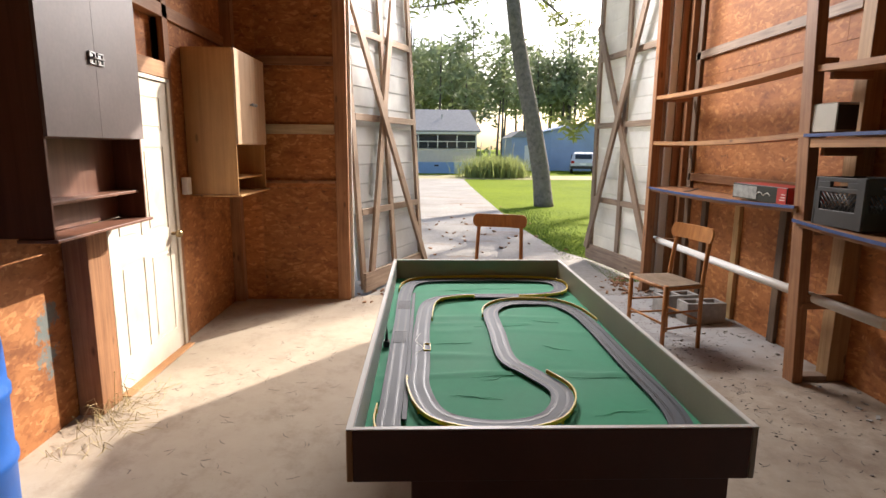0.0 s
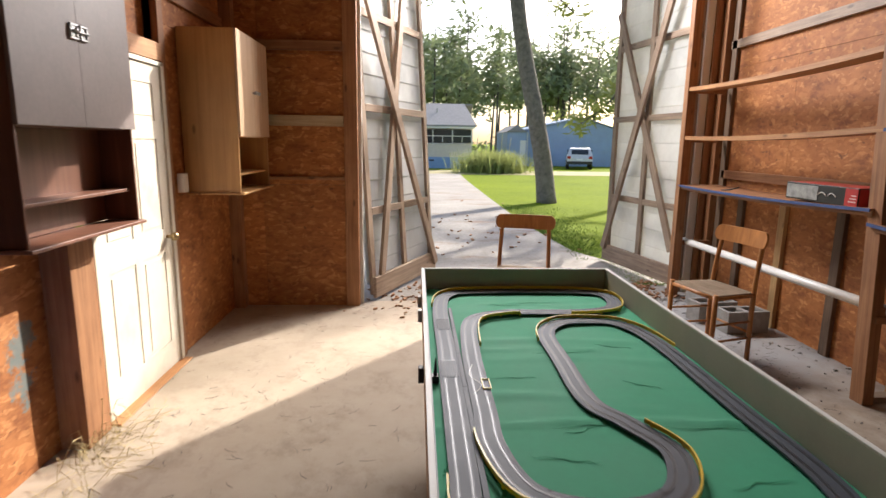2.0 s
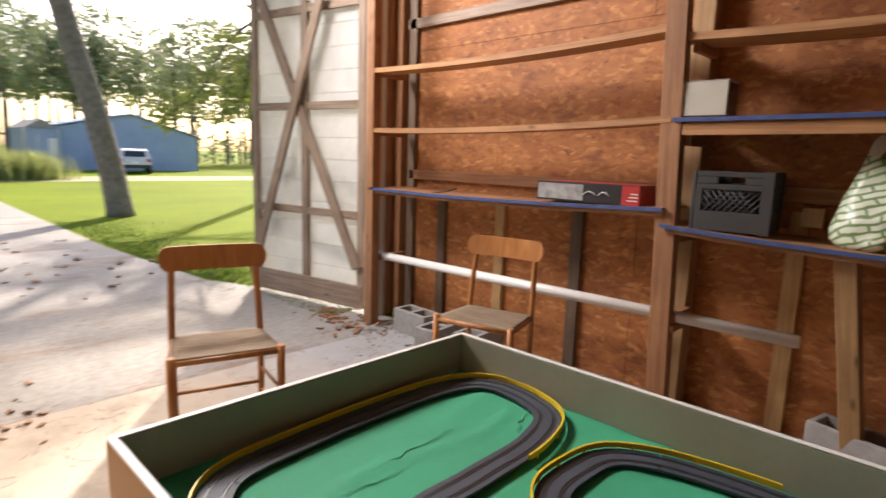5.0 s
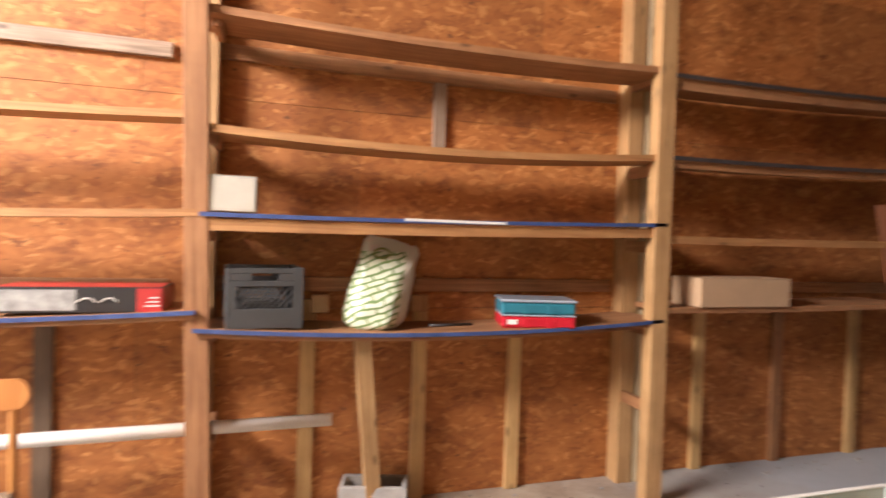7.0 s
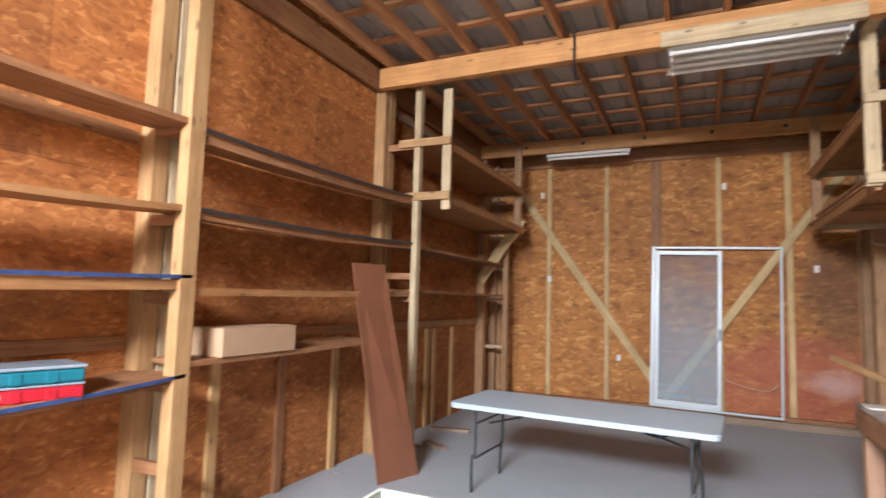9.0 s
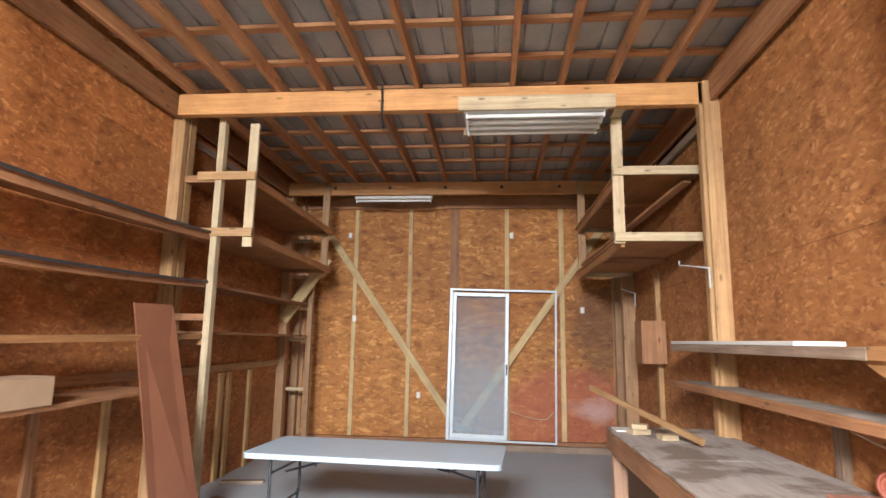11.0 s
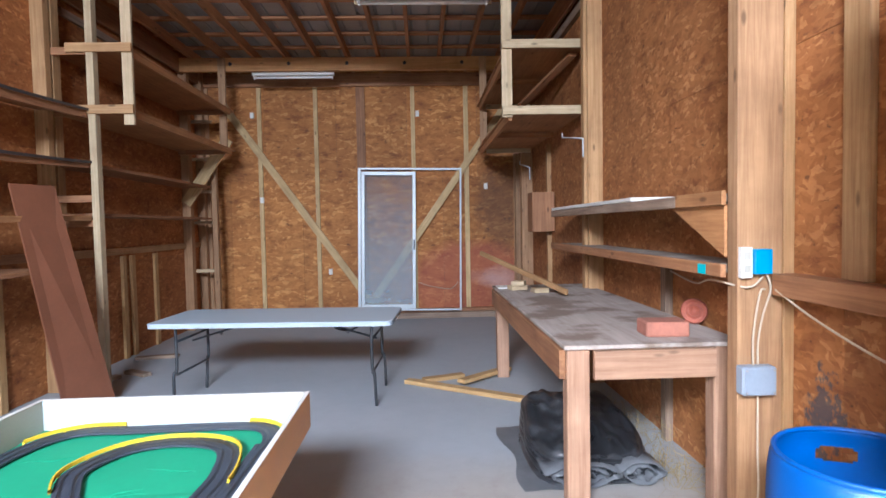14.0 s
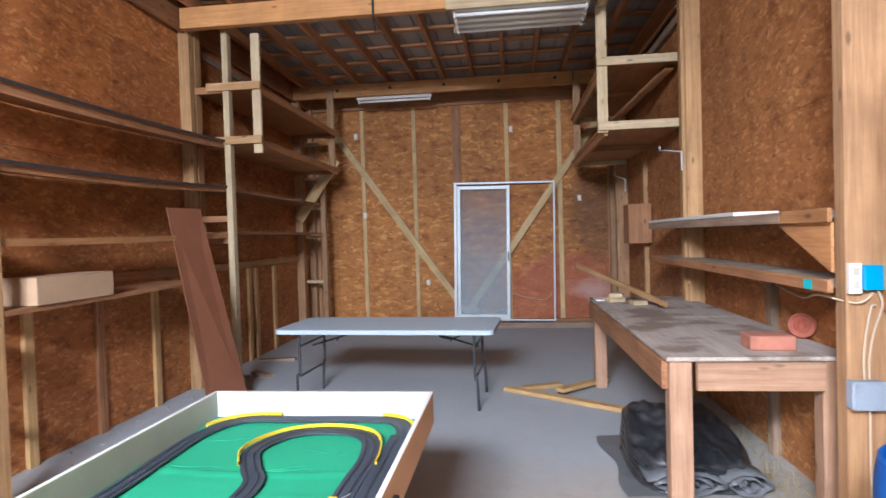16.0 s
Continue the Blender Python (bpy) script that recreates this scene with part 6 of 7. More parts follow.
# ---- blue drum ----
def blue_drum():
    c = thing("plastic_drum", "bright blue open-topped plastic drum with a cut handle slot", "drum")
    n = 128
    prof = [(0.255, 0.0), (0.272, 0.02), (0.276, 0.25), (0.288, 0.27), (0.288, 0.30), (0.276, 0.32), (0.278, 0.58), (0.290, 0.60), (0.290, 0.63), (0.278, 0.65),
            (0.278, 0.74), (0.277, 0.79), (0.2767, 0.80), (0.2763, 0.81), (0.276, 0.82), (0.2755, 0.83), (0.275, 0.84), (0.2745, 0.85), (0.268, 0.90), (0.258, 0.92)]

    def slot(j, k):
        a = (k + 0.5) / n * 360
        w = {0.79: 10, 0.80: 13, 0.81: 14.5, 0.82: 15, 0.83: 14, 0.84: 11}.get(prof[j][1], 0)
        return any(abs((a - c0 + 180) % 360 - 180) < w for c0 in (250,))
    bm = lathe(bmesh.new(), prof, n, skip=slot)
    lathe(bm, [(r - 0.006, z) for r, z in prof][::-1], n, skip=lambda j, k: slot(len(prof) - 2 - j, k))
    lathe(bm, [(0.258, 0.92), (0.252, 0.92)], n)
    lathe(bm, [(0.001, 0.001), (0.255, 0.0)], n)
    bmesh.ops.remove_doubles(bm, verts=bm.verts, dist=0.0002)
    part("shell", bm, BLUE_DRUM, c)
    rim = add_path(bmesh.new(), [(0.256 * math.cos(2 * math.pi * k / 48), 0.256 * math.sin(2 * math.pi * k / 48), 0.922) for k in range(49)], 0.009, 8, False)
    part("rim", rim, BLUE_DRUM, c, "cut rolled blue rim")
    c.matrix_world = pose(-2.17, 2.20, 0.0) @ Matrix.Diagonal((0.98, 0.98, 0.94, 1))
    return c


blue_drum()


# ---- black plastic sheet under the bench ----
def tarp_stack():
    """A thick stack of folded sheet: bulging layers, a wrinkled top, rolled ends in front."""
    c = thing("plastic_sheet", "folded heap of dusty black plastic sheeting under the workbench", "tarp")
    cx, cy, rx, ry = -1.87, 0.03, 0.40, 0.52
    bm = bmesh.new()
    NA, layers, per = 96, 5, 6
    rows = []

    def ring(scale, zf):
        row = []
        for k in range(NA):
            a = 2 * math.pi * k / NA
            ca, sa = math.cos(a), math.sin(a)
            sx, sy = math.copysign(abs(ca) ** 0.6, ca), math.copysign(abs(sa) ** 0.6, sa)
            q = 1 + 0.09 * noise.noise(Vector((sx * 1.8, sy * 1.8, 1.0 + zf(0, 0) * 6)))
            x, y = cx + rx * scale * q * sx, cy + ry * scale * q * sy
            row.append(bm.verts.new((x, y, zf(x, y))))
        return row

    def height(x, y):
        return 0.15 + 0.15 * max(0.0, min(1.0, (cy + 0.40 - y) / 0.7)) * (0.85 + 0.15 * math.sin(3 * x)) + 0.03 * noise.noise(Vector((x * 4, y * 2.5, 4)))
    for i in range(layers * per + 1):
        v = i / (layers * per)
        bulge = abs(math.sin(math.pi * v * layers)) ** 0.6
        rows.append(ring((0.93 + 0.07 * bulge) * (1 - 0.07 * v), lambda x, y, v=v: 0.003 + (height(x, y) if x else 0.2) * v))
    for j in range(1, 16):
        u = 1 - j / 16
        rows.append(ring(0.93 * u, lambda x, y, u=u: (height(x, y) + 0.035 * (1 - u * u) + 0.045 * abs(noise.noise(Vector((x * 9, y * 4, 7)))) + 0.018 * noise.noise(Vector((x * 20, y * 11, 2)))) if x else 0.2))
    for a, b in zip(rows, rows[1:]):
        for k in range(NA):
            bm.faces.new((a[k], a[(k + 1) % NA], b[(k + 1) % NA], b[k])).smooth = True
    bm.faces.new(rows[0][::-1])
    bm.faces.new(rows[-1])
    part("folded_sheet", bm, TARP, c)
    for x0, z0, w, h, turns in ((-1.76, 0.080, 0.27, 0.072, 2.6), (-2.12, 0.082, 0.17, 0.074, 2.2)):
        bm = bmesh.new()
        N = int(turns * 22)
        prev = None
        for i in range(N + 1):
            s = i / N
            a = 2 * math.pi * turns * s + 0.4
            k = 1 - 0.80 * s
            dx, dz = w * k * math.cos(a), h * k * math.sin(a) + 0.006 * math.sin(7 * a)
            p = [Vector((x0 + dx * e, yy, z0 + dz * e)) for yy in (0.34, 0.58 + 0.02 * math.sin(3 * a)) for e in (1.0, 0.93)]
            cur = [bm.verts.new(v) for v in p]
            if prev:
                for q, r in ((0, 2), (2, 3), (3, 1), (1, 0)):
                    bm.faces.new((prev[q], prev[r], cur[r], cur[q])).smooth = True
            prev = cur
        bmesh.ops.recalc_face_normals(bm, faces=bm.faces)
        part("rolled_fold", bm, TARP_GREY, c, "dull grey folded edge of the sheet")
    return c


tarp_stack()
bm = bmesh.new()
vs = [[bm.verts.new((-1.37 - 0.32 * u + 0.03 * math.sin(9 * v) - 0.04 * v, -0.50 + 1.08 * v, 0.006 + 0.018 * abs(noise.noise(Vector((u * 5, v * 7, 2)))))) for v in [j / 12 for j in range(13)]] for u in [i / 6 for i in range(7)]]
for i in range(6):
    for j in range(12):
        bm.faces.new((vs[i][j], vs[i + 1][j], vs[i + 1][j + 1], vs[i][j + 1])).smooth = True
tagged(link_mesh("plastic_flap", bm, TARP_GREY), "flat flap of black plastic sheet on the floor", "tarp")

# lumber on the floor
for p, q in (((-0.63, -1.86, 0.022), (-1.72, -1.13, 0.022)), ((-1.17, -1.62, 0.065), (-1.72, -2.16, 0.045)), ((-0.80, -1.86, 0.022), (-1.22, -2.02, 0.022))):
    o = beam_between("lumber_offcut", p, q, 0.10, 0.04, W_YELLOW[2], None)
    tagged(o, "pale pine board offcut lying on the floor", "offcut", "floor offcuts")


# dry grass and needles along the walls and over the floor
def straws(name, spots, count, length, label, mat=STRAW):
    bm = bmesh.new()
    rnd = random.Random(name)
    for _ in range(count):
        cx, cy, sx, sy, lift = rnd.choice(spots)
        x, y = cx + rnd.gauss(0, 1) * sx, cy + rnd.gauss(0, 1) * sy
        a = rnd.uniform(0, 6.28)
        L = length * rnd.uniform(0.4, 1.2)
        h = abs(rnd.gauss(0, lift))
        p = [Vector((x + L * s * math.cos(a + 0.5 * s), y + L * s * math.sin(a + 0.5 * s), 0.003 + h * s * (1.3 - s) * 2)) for s in (0, 0.5, 1)]
        w = Vector((-math.sin(a), math.cos(a), 0.4)) * 0.0016
        v = [bm.verts.new(q + w * e) for q in p for e in (-1, 1)]
        bm.faces.new((v[0], v[1], v[3], v[2]))
        bm.faces.new((v[2], v[3], v[5], v[4]))
    o = link_mesh(name, bm, mat)
    tagged(o, label, "dry grass", kind="stuff")


straws("dry_grass", [(-1.95, 3.15, 0.10, 0.25, 0.06), (-2.05, 3.3, 0.06, 0.12, 0.10), (-2.45, -0.4, 0.06, 0.35, 0.14), (-2.35, 0.4, 0.06, 0.15, 0.10)], 420, 0.2, "wisps of dry grass along the wall foot")
straws("pine_needles", [(-1.2, 2.6, 0.6, 0.9, 0.003), (-1.3, 4.3, 0.5, 0.8, 0.003), (1.9, 4.6, 0.5, 0.9, 0.004), (2.2, 5.2, 0.3, 0.6, 0.006), (2.2, 3.6, 0.3, 0.7, 0.006), (1.8, 3.0, 0.5, 0.9, 0.004), (-0.3, 5.9, 0.5, 0.25, 0.004), (0.5, 7.2, 1.1, 1.1, 0.004)], 1100, 0.075, "scattered brown pine needles and twigs on the floor", BARK)


def chips(name, spots, count, size, mat, label, cat):
    bm = bmesh.new()
    rnd = random.Random(name)
    for _ in range(count):
        cx, cy, sx, sy = rnd.choice(spots)
        x, y = cx + rnd.gauss(0, 1) * sx, cy + rnd.gauss(0, 1) * sy
        s = size * rnd.uniform(0.3, 1.2)
        m = pose(x, y, s * 0.3, rnd.uniform(-25, 25), rnd.uniform(-25, 25), rnd.uniform(0, 360))
        r = bmesh.ops.create_cube(bm, size=1.0)
        for v in r["verts"]:
            v.co = m @ Vector((v.co.x * s * 1.6, v.co.y * s, v.co.z * s * 0.5))
    o = link_mesh(name, bm, mat)
    tagged(o, label, cat, kind="stuff")


chips("rubble", [(2.55, 5.9, 0.25, 0.4), (2.3, 5.2, 0.3, 0.4), (2.75, 3.0, 0.1, 1.2), (2.8, -0.5, 0.06, 1.0)], 160, 0.018, CMU, "crumbs of broken mortar along the wall", "rubble")
chips("leaf_litter", [(1.9, 3.6, 0.35, 0.9), (2.5, 6.1, 0.15, 0.15), (2.6, 2.0, 0.15, 0.8), (1.9, 4.6, 0.4, 0.6)], 700, 0.009, BARK, "dark leaf litter and bark crumbs on the floor", "litter")


# ---- outdoors ----
bm = bmesh.new()
S = 900
vs = [bm.verts.new(v) for v in ((-S, -S, -0.03), (S, -S, -0.03), (S, S, -0.03), (-S, S, -0.03))]
bm.faces.new(vs)
ground = link_mesh("ground", bm, LAWN)
tagged(ground, "bright mown lawn reaching to the woods", "ground", kind="structure")


def strip(name, left, right, z, mat, label, cat):
    bm = bmesh.new()
    rows = []
    for (xl, y), (xr, _) in zip(left, right):
        rows.append([bm.verts.new((xl, y, z)), bm.verts.new((xr, y, z)), bm.verts.new((xl, y, z - 0.1)), bm.verts.new((xr, y, z - 0.1))])
    for a, b in zip(rows, rows[1:]):
        bm.faces.new((a[0], a[1], b[1], b[0]))
        bm.faces.new((a[1], a[3], b[3], b[1]))
        bm.faces.new((a[2], a[0], b[0], b[2]))
    bm.faces.new((rows[0][2], rows[0][3], rows[0][1], rows[0][0]))
    o = link_mesh(name, bm, mat)
    tagged(o, label, cat, kind="structure")
    return o


ys = [6.125, 7.5, 9, 12, 16, 20, 25, 31]
rnd = random.Random(4)
strip("road", [(-2.0 + rnd.uniform(-0.05, 0.05), y) for y in ys], [((2.75 if y < 8 else 2.12 if y < 10 else 1.95) + rnd.uniform(-0.06, 0.06), y) for y in ys], -0.004, DRIVE,
      "worn concrete drive scattered with pine needles", "driveway")
strip("pavement", [(-40, 30.9), (-40, 35.5)], [(60, 30.9), (60, 35.5)], -0.02, plain_mat("dry_verge", (0.36, 0.32, 0.16), 0.9, var=0.3, scale=1.2), "dry pale verge before the house", "verge")

# grass blades by the door
bm = bmesh.new()
rnd = random.Random(8)
for _ in range(9000):
    u = rnd.random()
    y = 6.8 + 9 * u * u
    x = 2.0 + abs(rnd.gauss(0, 0.35 + 0.3 * u)) + (0.3 if y < 8.2 else 0.0)
    h = rnd.uniform(0.02, 0.055)
    a = rnd.uniform(0, 6.28)
    d = Vector((math.cos(a), math.sin(a), 0)) * 0.006
    t_ = Vector((rnd.gauss(0, 0.02), rnd.gauss(0, 0.02), h))
    p = Vector((x, y, -0.03))
    bm.faces.new([bm.verts.new(v) for v in (p - d, p + d, p + t_)])
tagged(link_mesh("grass", bm, plain_mat("grass_blades", (0.15, 0.24, 0.02), 0.8, var=0.4, scale=3, bump_s=0)), "grass blades along the drive edge", "grass", kind="stuff")
chips("pine_cones", [(0.2, 12.5, 1.0, 2.2), (0.9, 10.0, 0.7, 1.5)], 60, 0.038, W_RED[0], "pine cones lying on the drive", "pine cones")
chips("door_litter", [(-0.45, 6.3, 0.25, 0.3), (2.35, 6.6, 0.15, 0.25)], 200, 0.025, W_RED[0], "rust-brown needles and bark swept by the doors", "litter")


def needles(bm, c, r, n, size, rnd, flat=0.6):
    """Loose tufts of needles round a point."""
    for _ in range(n):
        d = Vector((rnd.gauss(0, 1), rnd.gauss(0, 1), rnd.gauss(0, flat))) * r * 0.55
        p = Vector(c) + d
        a = Vector((rnd.gauss(0, 1), rnd.gauss(0, 1), rnd.gauss(0, 0.8))).normalized()
        b = a.orthogonal().normalized()
        s = size * rnd.uniform(0.5, 1.3)
        q = [p - a * s, p + b * s * 0.22, p + a * s, p - b * s * 0.22]
        bm.faces.new([bm.verts.new(v) for v in q])


def pine(name, base, lean, height, r, boughs, crown_from, label, seed, tuft=0.16, crown_n=34):
    c = thing(name, label, "tree")
    rnd = random.Random(seed)
    x, y = base
    pts = [Vector((x + lean[0] * (z / height) + 0.12 * math.sin(z * 0.7 + seed), y + lean[1] * (z / height), z - 0.05)) for z in [height * i / 14 for i in range(15)]]
    bm = bmesh.new()
    add_path(bm, smooth_path(pts, 4), lambda s: r * (1.0 - 0.72 * s) + 0.10 * r * math.exp(-s * 40), 20)
    for v in bm.verts:
        q = noise.noise(Vector((v.co.x * 6, v.co.y * 6, v.co.z * 2.0)))
        v.co += Vector((q, q, 0)) * 0.018
    part("trunk", bm, BARK, c)
    nb = bmesh.new()
    lines = [([Vector(p) for p in b], k) for b, k in boughs]
    for i in range(crown_n):
        z = crown_from + (height - crown_from) * (i / crown_n) ** 0.9
        s = z / height * 14
        p0 = pts[min(14, int(s))]
        a = rnd.uniform(0, 6.28)
        L = (1.2 - 0.7 * (z - crown_from) / (height - crown_from)) * rnd.uniform(2.0, 3.6)
        d = Vector((math.cos(a), math.sin(a), 0))
        lines.append(([p0, p0 + d * L * 0.5 + Vector((0, 0, 0.3)), p0 + d * L + Vector((0, 0, rnd.uniform(-0.4, 0.5)))], 9))
    for ln, k in lines:
        sp = smooth_path(ln, 6)
        part("limb", add_path(bmesh.new(), sp, lambda s: 0.05 * (1 - s) + 0.010, 6), BARK, c)
        for j in range(len(sp) // 3, len(sp)):
            for _ in range(2):
                needles(nb, sp[j] + Vector((rnd.gauss(0, 0.18), rnd.gauss(0, 0.18), rnd.gauss(0, 0.12))), 0.26, k, tuft, rnd)
    part("crown", nb, NEEDLE, c)
    return c


pine("pine_tree", (3.34, 16.5), (-2.2, 0.5), 15, 0.27,
     [([(2.4, 15.7, 5.6), (1.4, 15.0, 5.5), (0.4, 14.2, 5.05), (-0.5, 14.0, 4.9)], 8), ([(2.3, 15.7, 6.0), (3.0, 15.0, 5.3), (3.4, 14.4, 4.7)], 7),
      ([(2.4, 15.7, 5.9), (1.2, 14.4, 5.6), (0.2, 13.6, 5.3)], 8)], 8.5, "tall bare-trunked pine standing on the lawn by the drive", 1)
pine("pine_tree", (9.6, 11.6), (-0.2, -0.6), 13, 0.25,
     [([(9.5, 11.6, 5.6), (7.2, 13.4, 5.2), (5.2, 14.1, 4.0), (4.3, 14.0, 2.7), (3.5, 13.9, 2.1)], 18),
      ([(6.0, 14.2, 4.6), (5.3, 13.8, 3.6), (5.0, 13.6, 2.7), (4.4, 13.5, 2.2)], 18), ([(9.5, 11.6, 6.4), (7.0, 13.0, 5.6), (5.8, 13.4, 3.9), (5.6, 13.2, 3.0)], 16)], 6.5, "spreading pine with drooping boughs over the lawn", 2, 0.15, 40)
pine("pine_tree", (12.3, 24.0), (0.2, 0.2), 16.0, 0.24, [], 9.0, "pine tree casting broken shade over the lawn", 5, 0.18, 38)


# far woods
def woods():
    rnd = random.Random(11)
    tb, cb = bmesh.new(), bmesh.new()
    for i in range(200):
        u = rnd.random()
        x = -32 + 135 * u
        y = 58 + rnd.uniform(0, 16) - 0.12 * max(0, x - 20)
        h = rnd.uniform(10.0, 15.0)
        r = rnd.uniform(0.11, 0.2)
        add_tube(tb, (x, y, -0.1), (x + rnd.gauss(0, 0.3), y, h), r, r * 0.35, 5, False)
        lo = rnd.uniform(0.38, 0.60) * h
        for k in range(rnd.randint(7, 12)):
            z = lo + (h - lo) * (k + 1) / 11
            w = 1.9 * (1.15 - (z - lo) / (h - lo) * 0.6)
            c = Vector((x + rnd.gauss(0, w * 0.55), y + rnd.gauss(0, w * 0.55), z))
            for _ in range(44):
                p = c + Vector((rnd.gauss(0, 0.75), rnd.gauss(0, 0.75), rnd.gauss(0, 0.42)))
                a = Vector((rnd.gauss(0, 1), rnd.gauss(0, 1), rnd.gauss(0, 0.6))).normalized()
                b = a.orthogonal().normalized()
                s = rnd.uniform(0.18, 0.45)
                cb.faces.new([cb.verts.new(v) for v in (p - a * s, p + b * s * 0.55, p + a * s, p - b * s * 0.55)])
    for i in range(300):
        x = -32 + 135 * rnd.random()
        y = 60 + rnd.uniform(0, 10)
        c = Vector((x, y, rnd.uniform(0.3, 2.6)))
        for _ in range(22):
            p = c + Vector((rnd.gauss(0, 0.9), rnd.gauss(0, 0.6), rnd.gauss(0, 0.6)))
            a = Vector((rnd.gauss(0, 1), rnd.gauss(0, 1), rnd.gauss(0, 0.6))).normalized()
            b = a.orthogonal().normalized()
            s = rnd.uniform(0.15, 0.4)
            cb.faces.new([cb.verts.new(v) for v in (p - a * s, p + b * s * 0.6, p + a * s, p - b * s * 0.6)])
    w = thing("pine_woods", "line of tall pine woods behind the buildings", "woods", kind="stuff")
    part("trunks", tb, BARK_FAR, w)["kind"] = "stuff"
    part("crowns", cb, NEEDLE_HAZY, w)["kind"] = "stuff"


woods()


# pampas clump
def pampas():
    rnd = random.Random(3)
    c = thing("pampas_grass", "broad clump of pampas grass with pale plumes", "grass clump")
    bm = bmesh.new()
    for _ in range(2600):
        x, y = 4.0 + rnd.gauss(0, 0.85), 33 + rnd.gauss(0, 0.6)
        L = rnd.uniform(0.9, 1.7)
        a = rnd.uniform(0, 6.28)
        out = rnd.uniform(0.3, 0.9)
        d = Vector((math.cos(a), math.sin(a), 0))
        s = Vector((-d.y, d.x, 0)) * 0.018
        p = [Vector((x, y, -0.03)) + d * out * t * t + Vector((0, 0, L * (t - 0.45 * t * t * out))) for t in (0, 0.4, 0.75, 1)]
        v = [bm.verts.new(q + s * e * (1 - 0.25 * k)) for k, q in enumerate(p) for e in (-1, 1)]
        for k in range(3):
            bm.faces.new((v[2 * k], v[2 * k + 1], v[2 * k + 3], v[2 * k + 2]))
    part("blades", bm, BLADE, c)
    for x, y, h in ((3.1, 33.2, 2.1), (3.6, 33.0, 1.85), (4.5, 33.1, 2.3), (5.0, 33.2, 2.0)):
        bm = add_path(bmesh.new(), [(x, y, 1.0), (x + 0.05, y, h - 0.4), (x + 0.1, y, h)], lambda s: 0.01 + 0.07 * max(0, math.sin(max(0.0, (s - 0.45)) / 0.55 * math.pi)), 7)
        part("plume", bm, PLUME, c)


pampas()


# cottage with a glazed porch
def cottage():
    c = thing("cottage", "low tan cottage with a glazed porch and blue base", "house")
    x0, x1, y0, y1 = -7.0, 3.3, 38.0, 43.0
    box("base_wall", x0, x1, y0, y1, -0.1, 0.72, HOUSE_BLUE, c, bev=0)
    box("wall", x0, x1, y0 + 0.02, y1, 0.722, 1.60, HOUSE_TAN, c, bev=0)
    box("wall", x0 + 0.02, x1 - 0.02, y0 + 0.5, y1, 1.602, 2.72, HOUSE_TAN, c, bev=0)
    for k in range(3):
        box("vent", -3.9 + 2.0 * k * 2.2, -3.6 + 2.0 * k * 2.2, y0 - 0.01, y0 - 0.001, 0.45, 0.55, GLASS_DARK, c, bev=0)
    n = 8
    for k in range(n):
        a, b = x0 + (x1 - x0) * k / n, x0 + (x1 - x0) * (k + 1) / n
        w = part("window", add_box(bmesh.new(), a + 0.03, b - 0.03, y0 + 0.06, y0 + 0.10, 1.66, 2.50, 0), GLASS_DARK, c)
        box("mullion", a - 0.03, a + 0.03, y0 + 0.02, y0 + 0.12, 1.602, 2.56, WHITE_EDGE, w)
        box("transom", a + 0.031, b - 0.031, y0 + 0.03, y0 + 0.11, 2.06, 2.11, WHITE_EDGE, w)
        box("mullion", (a + b) / 2 - 0.02, (a + b) / 2 + 0.02, y0 + 0.03, y0 + 0.11, 1.602, 2.055, WHITE_EDGE, w)
    box("corner_board", x1 - 0.05, x1 + 0.04, y0, y0 + 0.13, 1.602, 2.60, WHITE_EDGE, c)
    box("fascia", x0 - 0.2, x1 + 0.2, y0 - 0.12, y0 - 0.08, 2.57, 2.76, WHITE_EDGE, c)
    box("porch_sill", x0, x1, y0 - 0.02, y0 + 0.5, 1.56, 1.601, WHITE_EDGE, c)
    bm = bmesh.new()
    for a, b in (((y0 - 0.15, 2.70), (41.0, 4.25)), ((41.0, 4.25), (y1 + 0.4, 3.0))):
        v = [bm.verts.new(p) for p in ((x0 - 0.3, a[0], a[1]), (x1 + 0.3, a[0], a[1]), (x1 + 0.3 - (0.6 if b[1] > 4 else 0), b[0], b[1]), (x0 - 0.3, b[0], b[1]),
                                       (x0 - 0.3, a[0], a[1] + 0.1), (x1 + 0.3, a[0], a[1] + 0.1), (x1 + 0.3 - (0.6 if b[1] > 4 else 0), b[0], b[1] + 0.1), (x0 - 0.3, b[0], b[1] + 0.1))]
        for f in ((0, 1, 2, 3), (7, 6, 5, 4), (0, 4, 5, 1), (1, 5, 6, 2), (2, 6, 7, 3), (3, 7, 4, 0)):
            bm.faces.new([v[i] for i in f])
    bmesh.ops.recalc_face_normals(bm, faces=bm.faces)
    roof = part("roof", bm, SHINGLE, c)
    box("vent_pipe", 1.0, 1.08, 39.6, 39.68, 3.4, 3.95, STEEL, roof)


cottage()


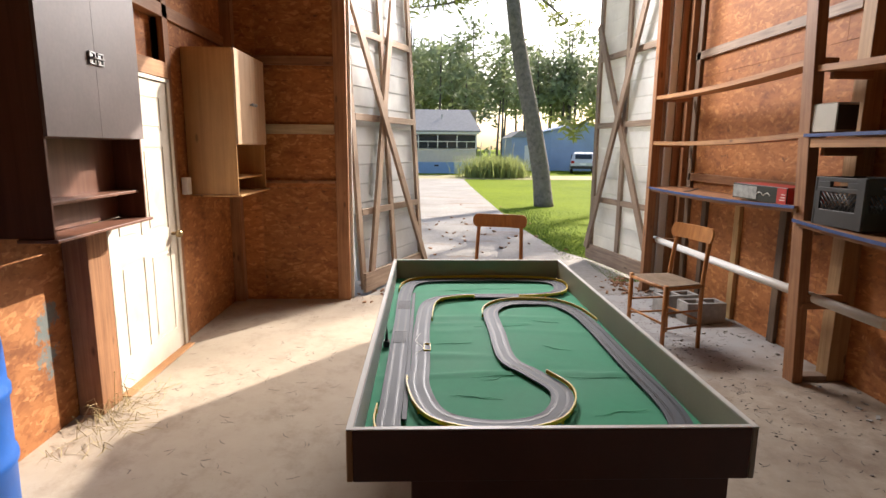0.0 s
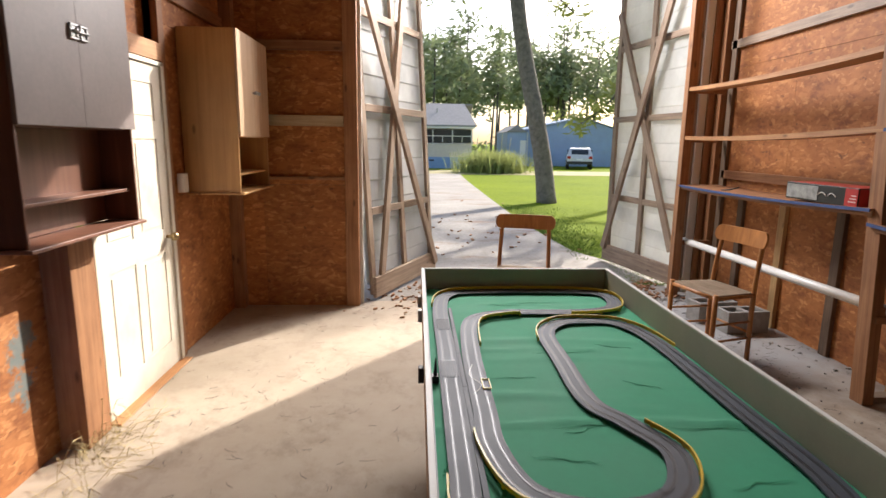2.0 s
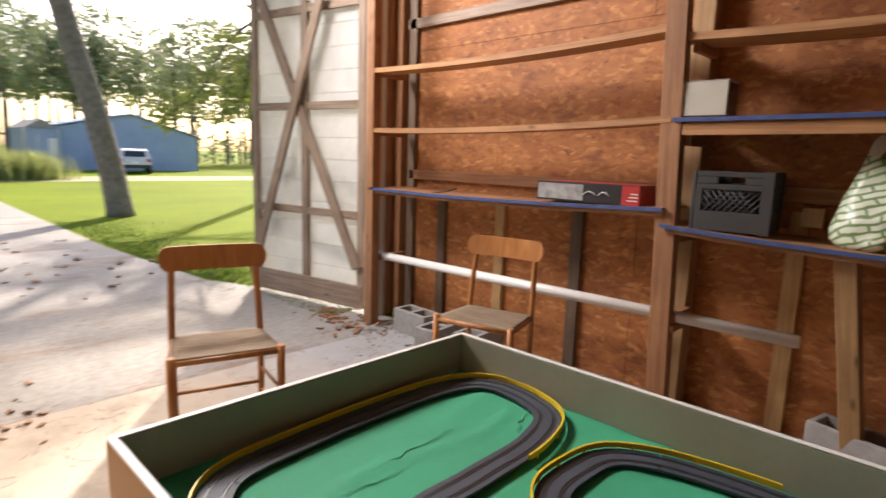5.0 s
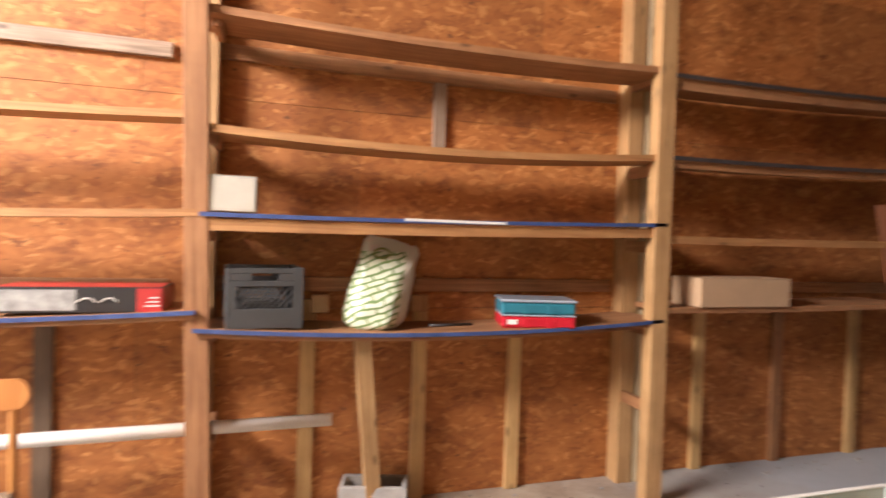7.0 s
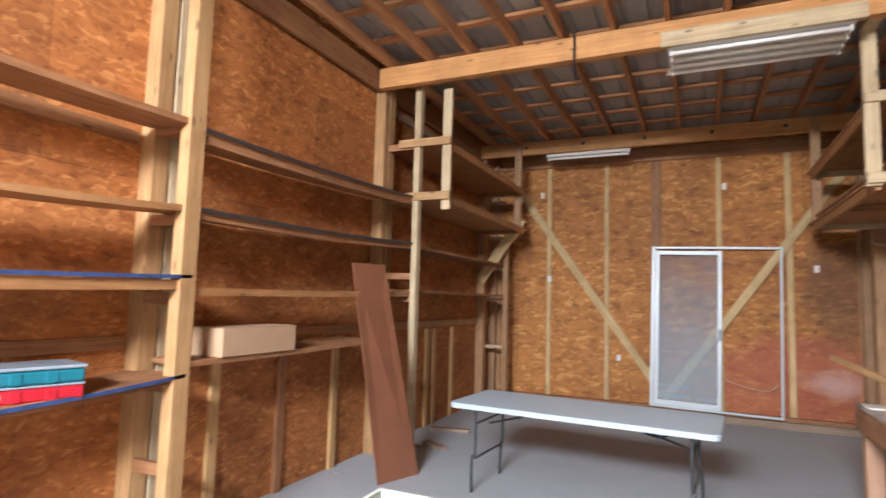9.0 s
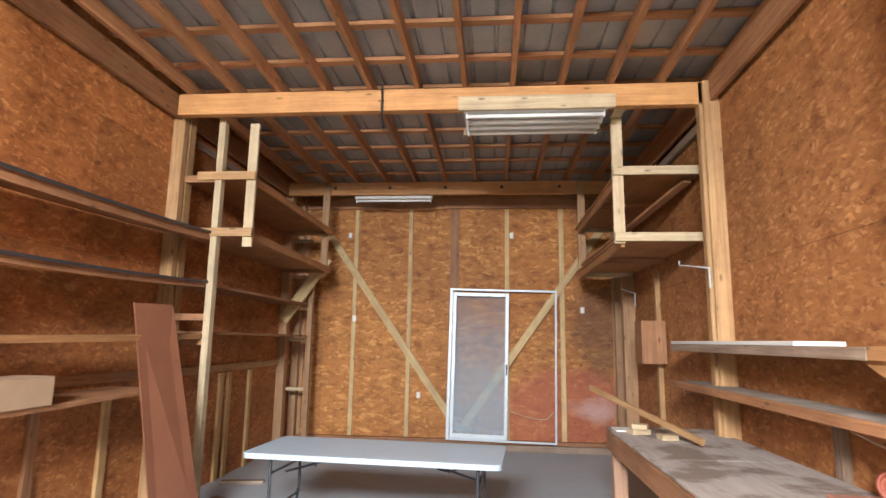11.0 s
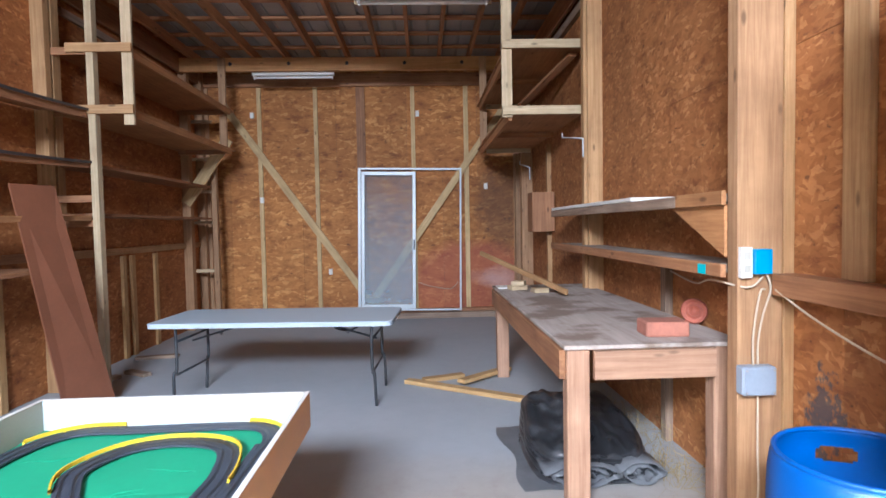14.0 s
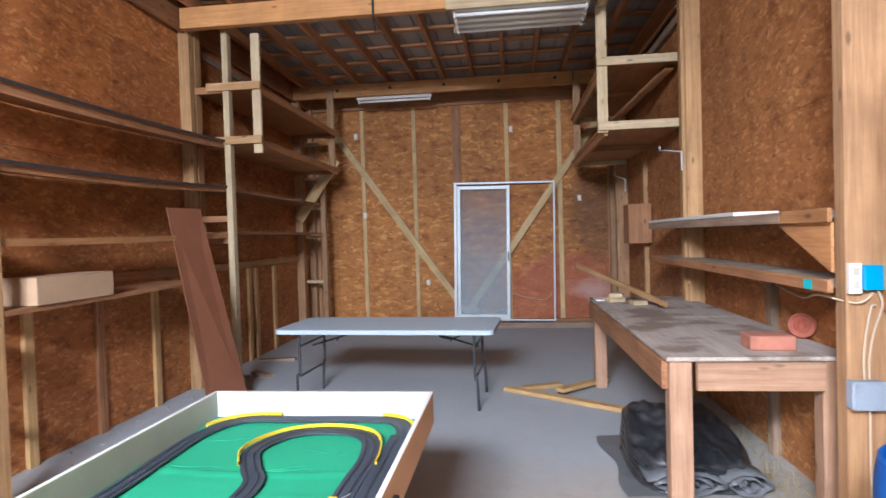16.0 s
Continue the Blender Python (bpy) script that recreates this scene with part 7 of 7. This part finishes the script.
def blue_barn():
    c = thing("blue_barn", "blue sheet steel barn with a broad roller door", "barn")
    y0, y1 = 44.0, 54.0
    bm = bmesh.new()
    prof = [(8.0, 0), (16.6, 0), (16.6, 2.45), (12.3, 3.75), (8.0, 2.75)]
    a = [bm.verts.new((x, y0, z - 0.1)) for x, z in prof]
    b = [bm.verts.new((x, y1, z - 0.1)) for x, z in prof]
    bm.faces.new(a[::-1])
    bm.faces.new(b)
    for k in range(5):
        bm.faces.new((a[k], a[(k + 1) % 5], b[(k + 1) % 5], b[k]))
    bmesh.ops.recalc_face_normals(bm, faces=bm.faces)
    part("wall", bm, BARN_BLUE, c)
    for (xa, za), (xb, zb) in (((16.8, 2.35), (12.3, 3.68)), ((12.3, 3.68), (7.8, 2.66))):
        o = beam_between("roof_sheet", ((xa + xb) / 2, y0 - 0.2, (za + zb) / 2 + 0.03), ((xa + xb) / 2, y1, (za + zb) / 2 + 0.03), math.hypot(xa - xb, za - zb), 0.06, BARN_BLUE, c,
                         up=Vector((zb - za, 0, xa - xb)).normalized())
    d = box("roller_door", 9.6, 14.6, y0 - 0.03, y0 - 0.002, -0.05, 2.55, HOUSE_BLUE, c)
    for k in range(6):
        box("door_slat", 9.62, 14.58, y0 - 0.045, y0 - 0.031, 0.0 + k * 0.425, 0.41 + k * 0.425, BARN_BLUE, d)
    box("lean_to", 6.5, 7.95, y0 - 0.6, y0 + 5, -0.1, 2.5, BARN_BLUE, c)
    bm = bmesh.new()
    v = [bm.verts.new(p) for p in ((6.4, y0 - 0.7, 2.5), (8.0, y0 - 0.7, 2.5), (7.2, y0 - 0.7, 3.05), (6.4, y0 + 5, 2.5), (8.0, y0 + 5, 2.5), (7.2, y0 + 5, 3.05))]
    for f in ((0, 1, 2), (5, 4, 3), (0, 2, 5, 3), (1, 4, 5, 2), (0, 3, 4, 1)):
        bm.faces.new([v[i] for i in f])
    bmesh.ops.recalc_face_normals(bm, faces=bm.faces)
    part("lean_to_roof", bm, SHINGLE, c)
    part("side_door", add_box(bmesh.new(), 7.5, 7.94, y0 - 0.62, y0 - 0.602, -0.05, 1.9, 0), WHITE_EDGE, c)
    part("downpipe", add_box(bmesh.new(), 8.1, 8.2, y0 - 0.06, y0 - 0.002, 0, 2.5, 0), WHITE_EDGE, c)


blue_barn()


def parked_car():
    c = thing("parked_car", "white hatchback parked before the blue barn, seen from behind", "car")
    prof = [(-0.02, 0.35), (0.0, 0.75), (0.10, 0.95), (0.42, 1.38), (0.9, 1.48), (2.0, 1.46), (2.75, 1.02), (3.75, 0.88), (3.95, 0.65), (3.95, 0.32)]
    bm = bmesh.new()
    cols = []
    for s in (-1, -0.93, 0.93, 1):
        cols.append([bm.verts.new((s * 0.86 * (1.0 if z < 0.95 else 1.0 - 0.24 * (z - 0.95) / 0.53), y, z if abs(s) < 0.99 else z - 0.03)) for y, z in prof])
    for a, b in zip(cols, cols[1:]):
        for k in range(len(prof) - 1):
            bm.faces.new((a[k], a[k + 1], b[k + 1], b[k]))
        bm.faces.new((a[-1], a[0], b[0], b[-1]))
    bm.faces.new(cols[0])
    bm.faces.new(cols[-1][::-1])
    bmesh.ops.recalc_face_normals(bm, faces=bm.faces)
    part("body", bm, CAR_PAINT, c)
    part("rear_window", add_box(bmesh.new(), -0.56, 0.56, -0.012, 0.012, -0.19, 0.19, 0.01, pose(0, 0.235, 1.175, -36)), GLASS_DARK, c)
    for s in (-1, 1):
        part("side_window", add_box(bmesh.new(), s * 0.80 - 0.015, s * 0.80 + 0.015, 0.6, 2.2, 1.02, 1.34, 0.01), GLASS_DARK, c)
        part("tail_light", add_box(bmesh.new(), s * 0.72 - 0.11, s * 0.72 + 0.11, -0.03, 0.04, 0.72, 0.90, 0.01), TAIL, c)
        for y in (0.75, 3.1):
            w = part("wheel", add_tube(bmesh.new(), (s * 0.68, y, 0.31), (s * 0.88, y, 0.31), 0.31, n=20), RUBBER, c)
            part("rim", add_tube(bmesh.new(), (s * 0.885, y, 0.31), (s * 0.895, y, 0.31), 0.19, n=16), STEEL, w)
    part("bumper", add_box(bmesh.new(), -0.85, 0.85, -0.08, 0.02, 0.35, 0.55, 0.02), BLACK, c)
    part("number_plate", add_box(bmesh.new(), -0.2, 0.2, -0.025, -0.005, 0.62, 0.73, 0.003), WHITE_EDGE, c)
    c.matrix_world = pose(10.75, 38.6, -0.03, 0, 0, -14)
    return c


parked_car()
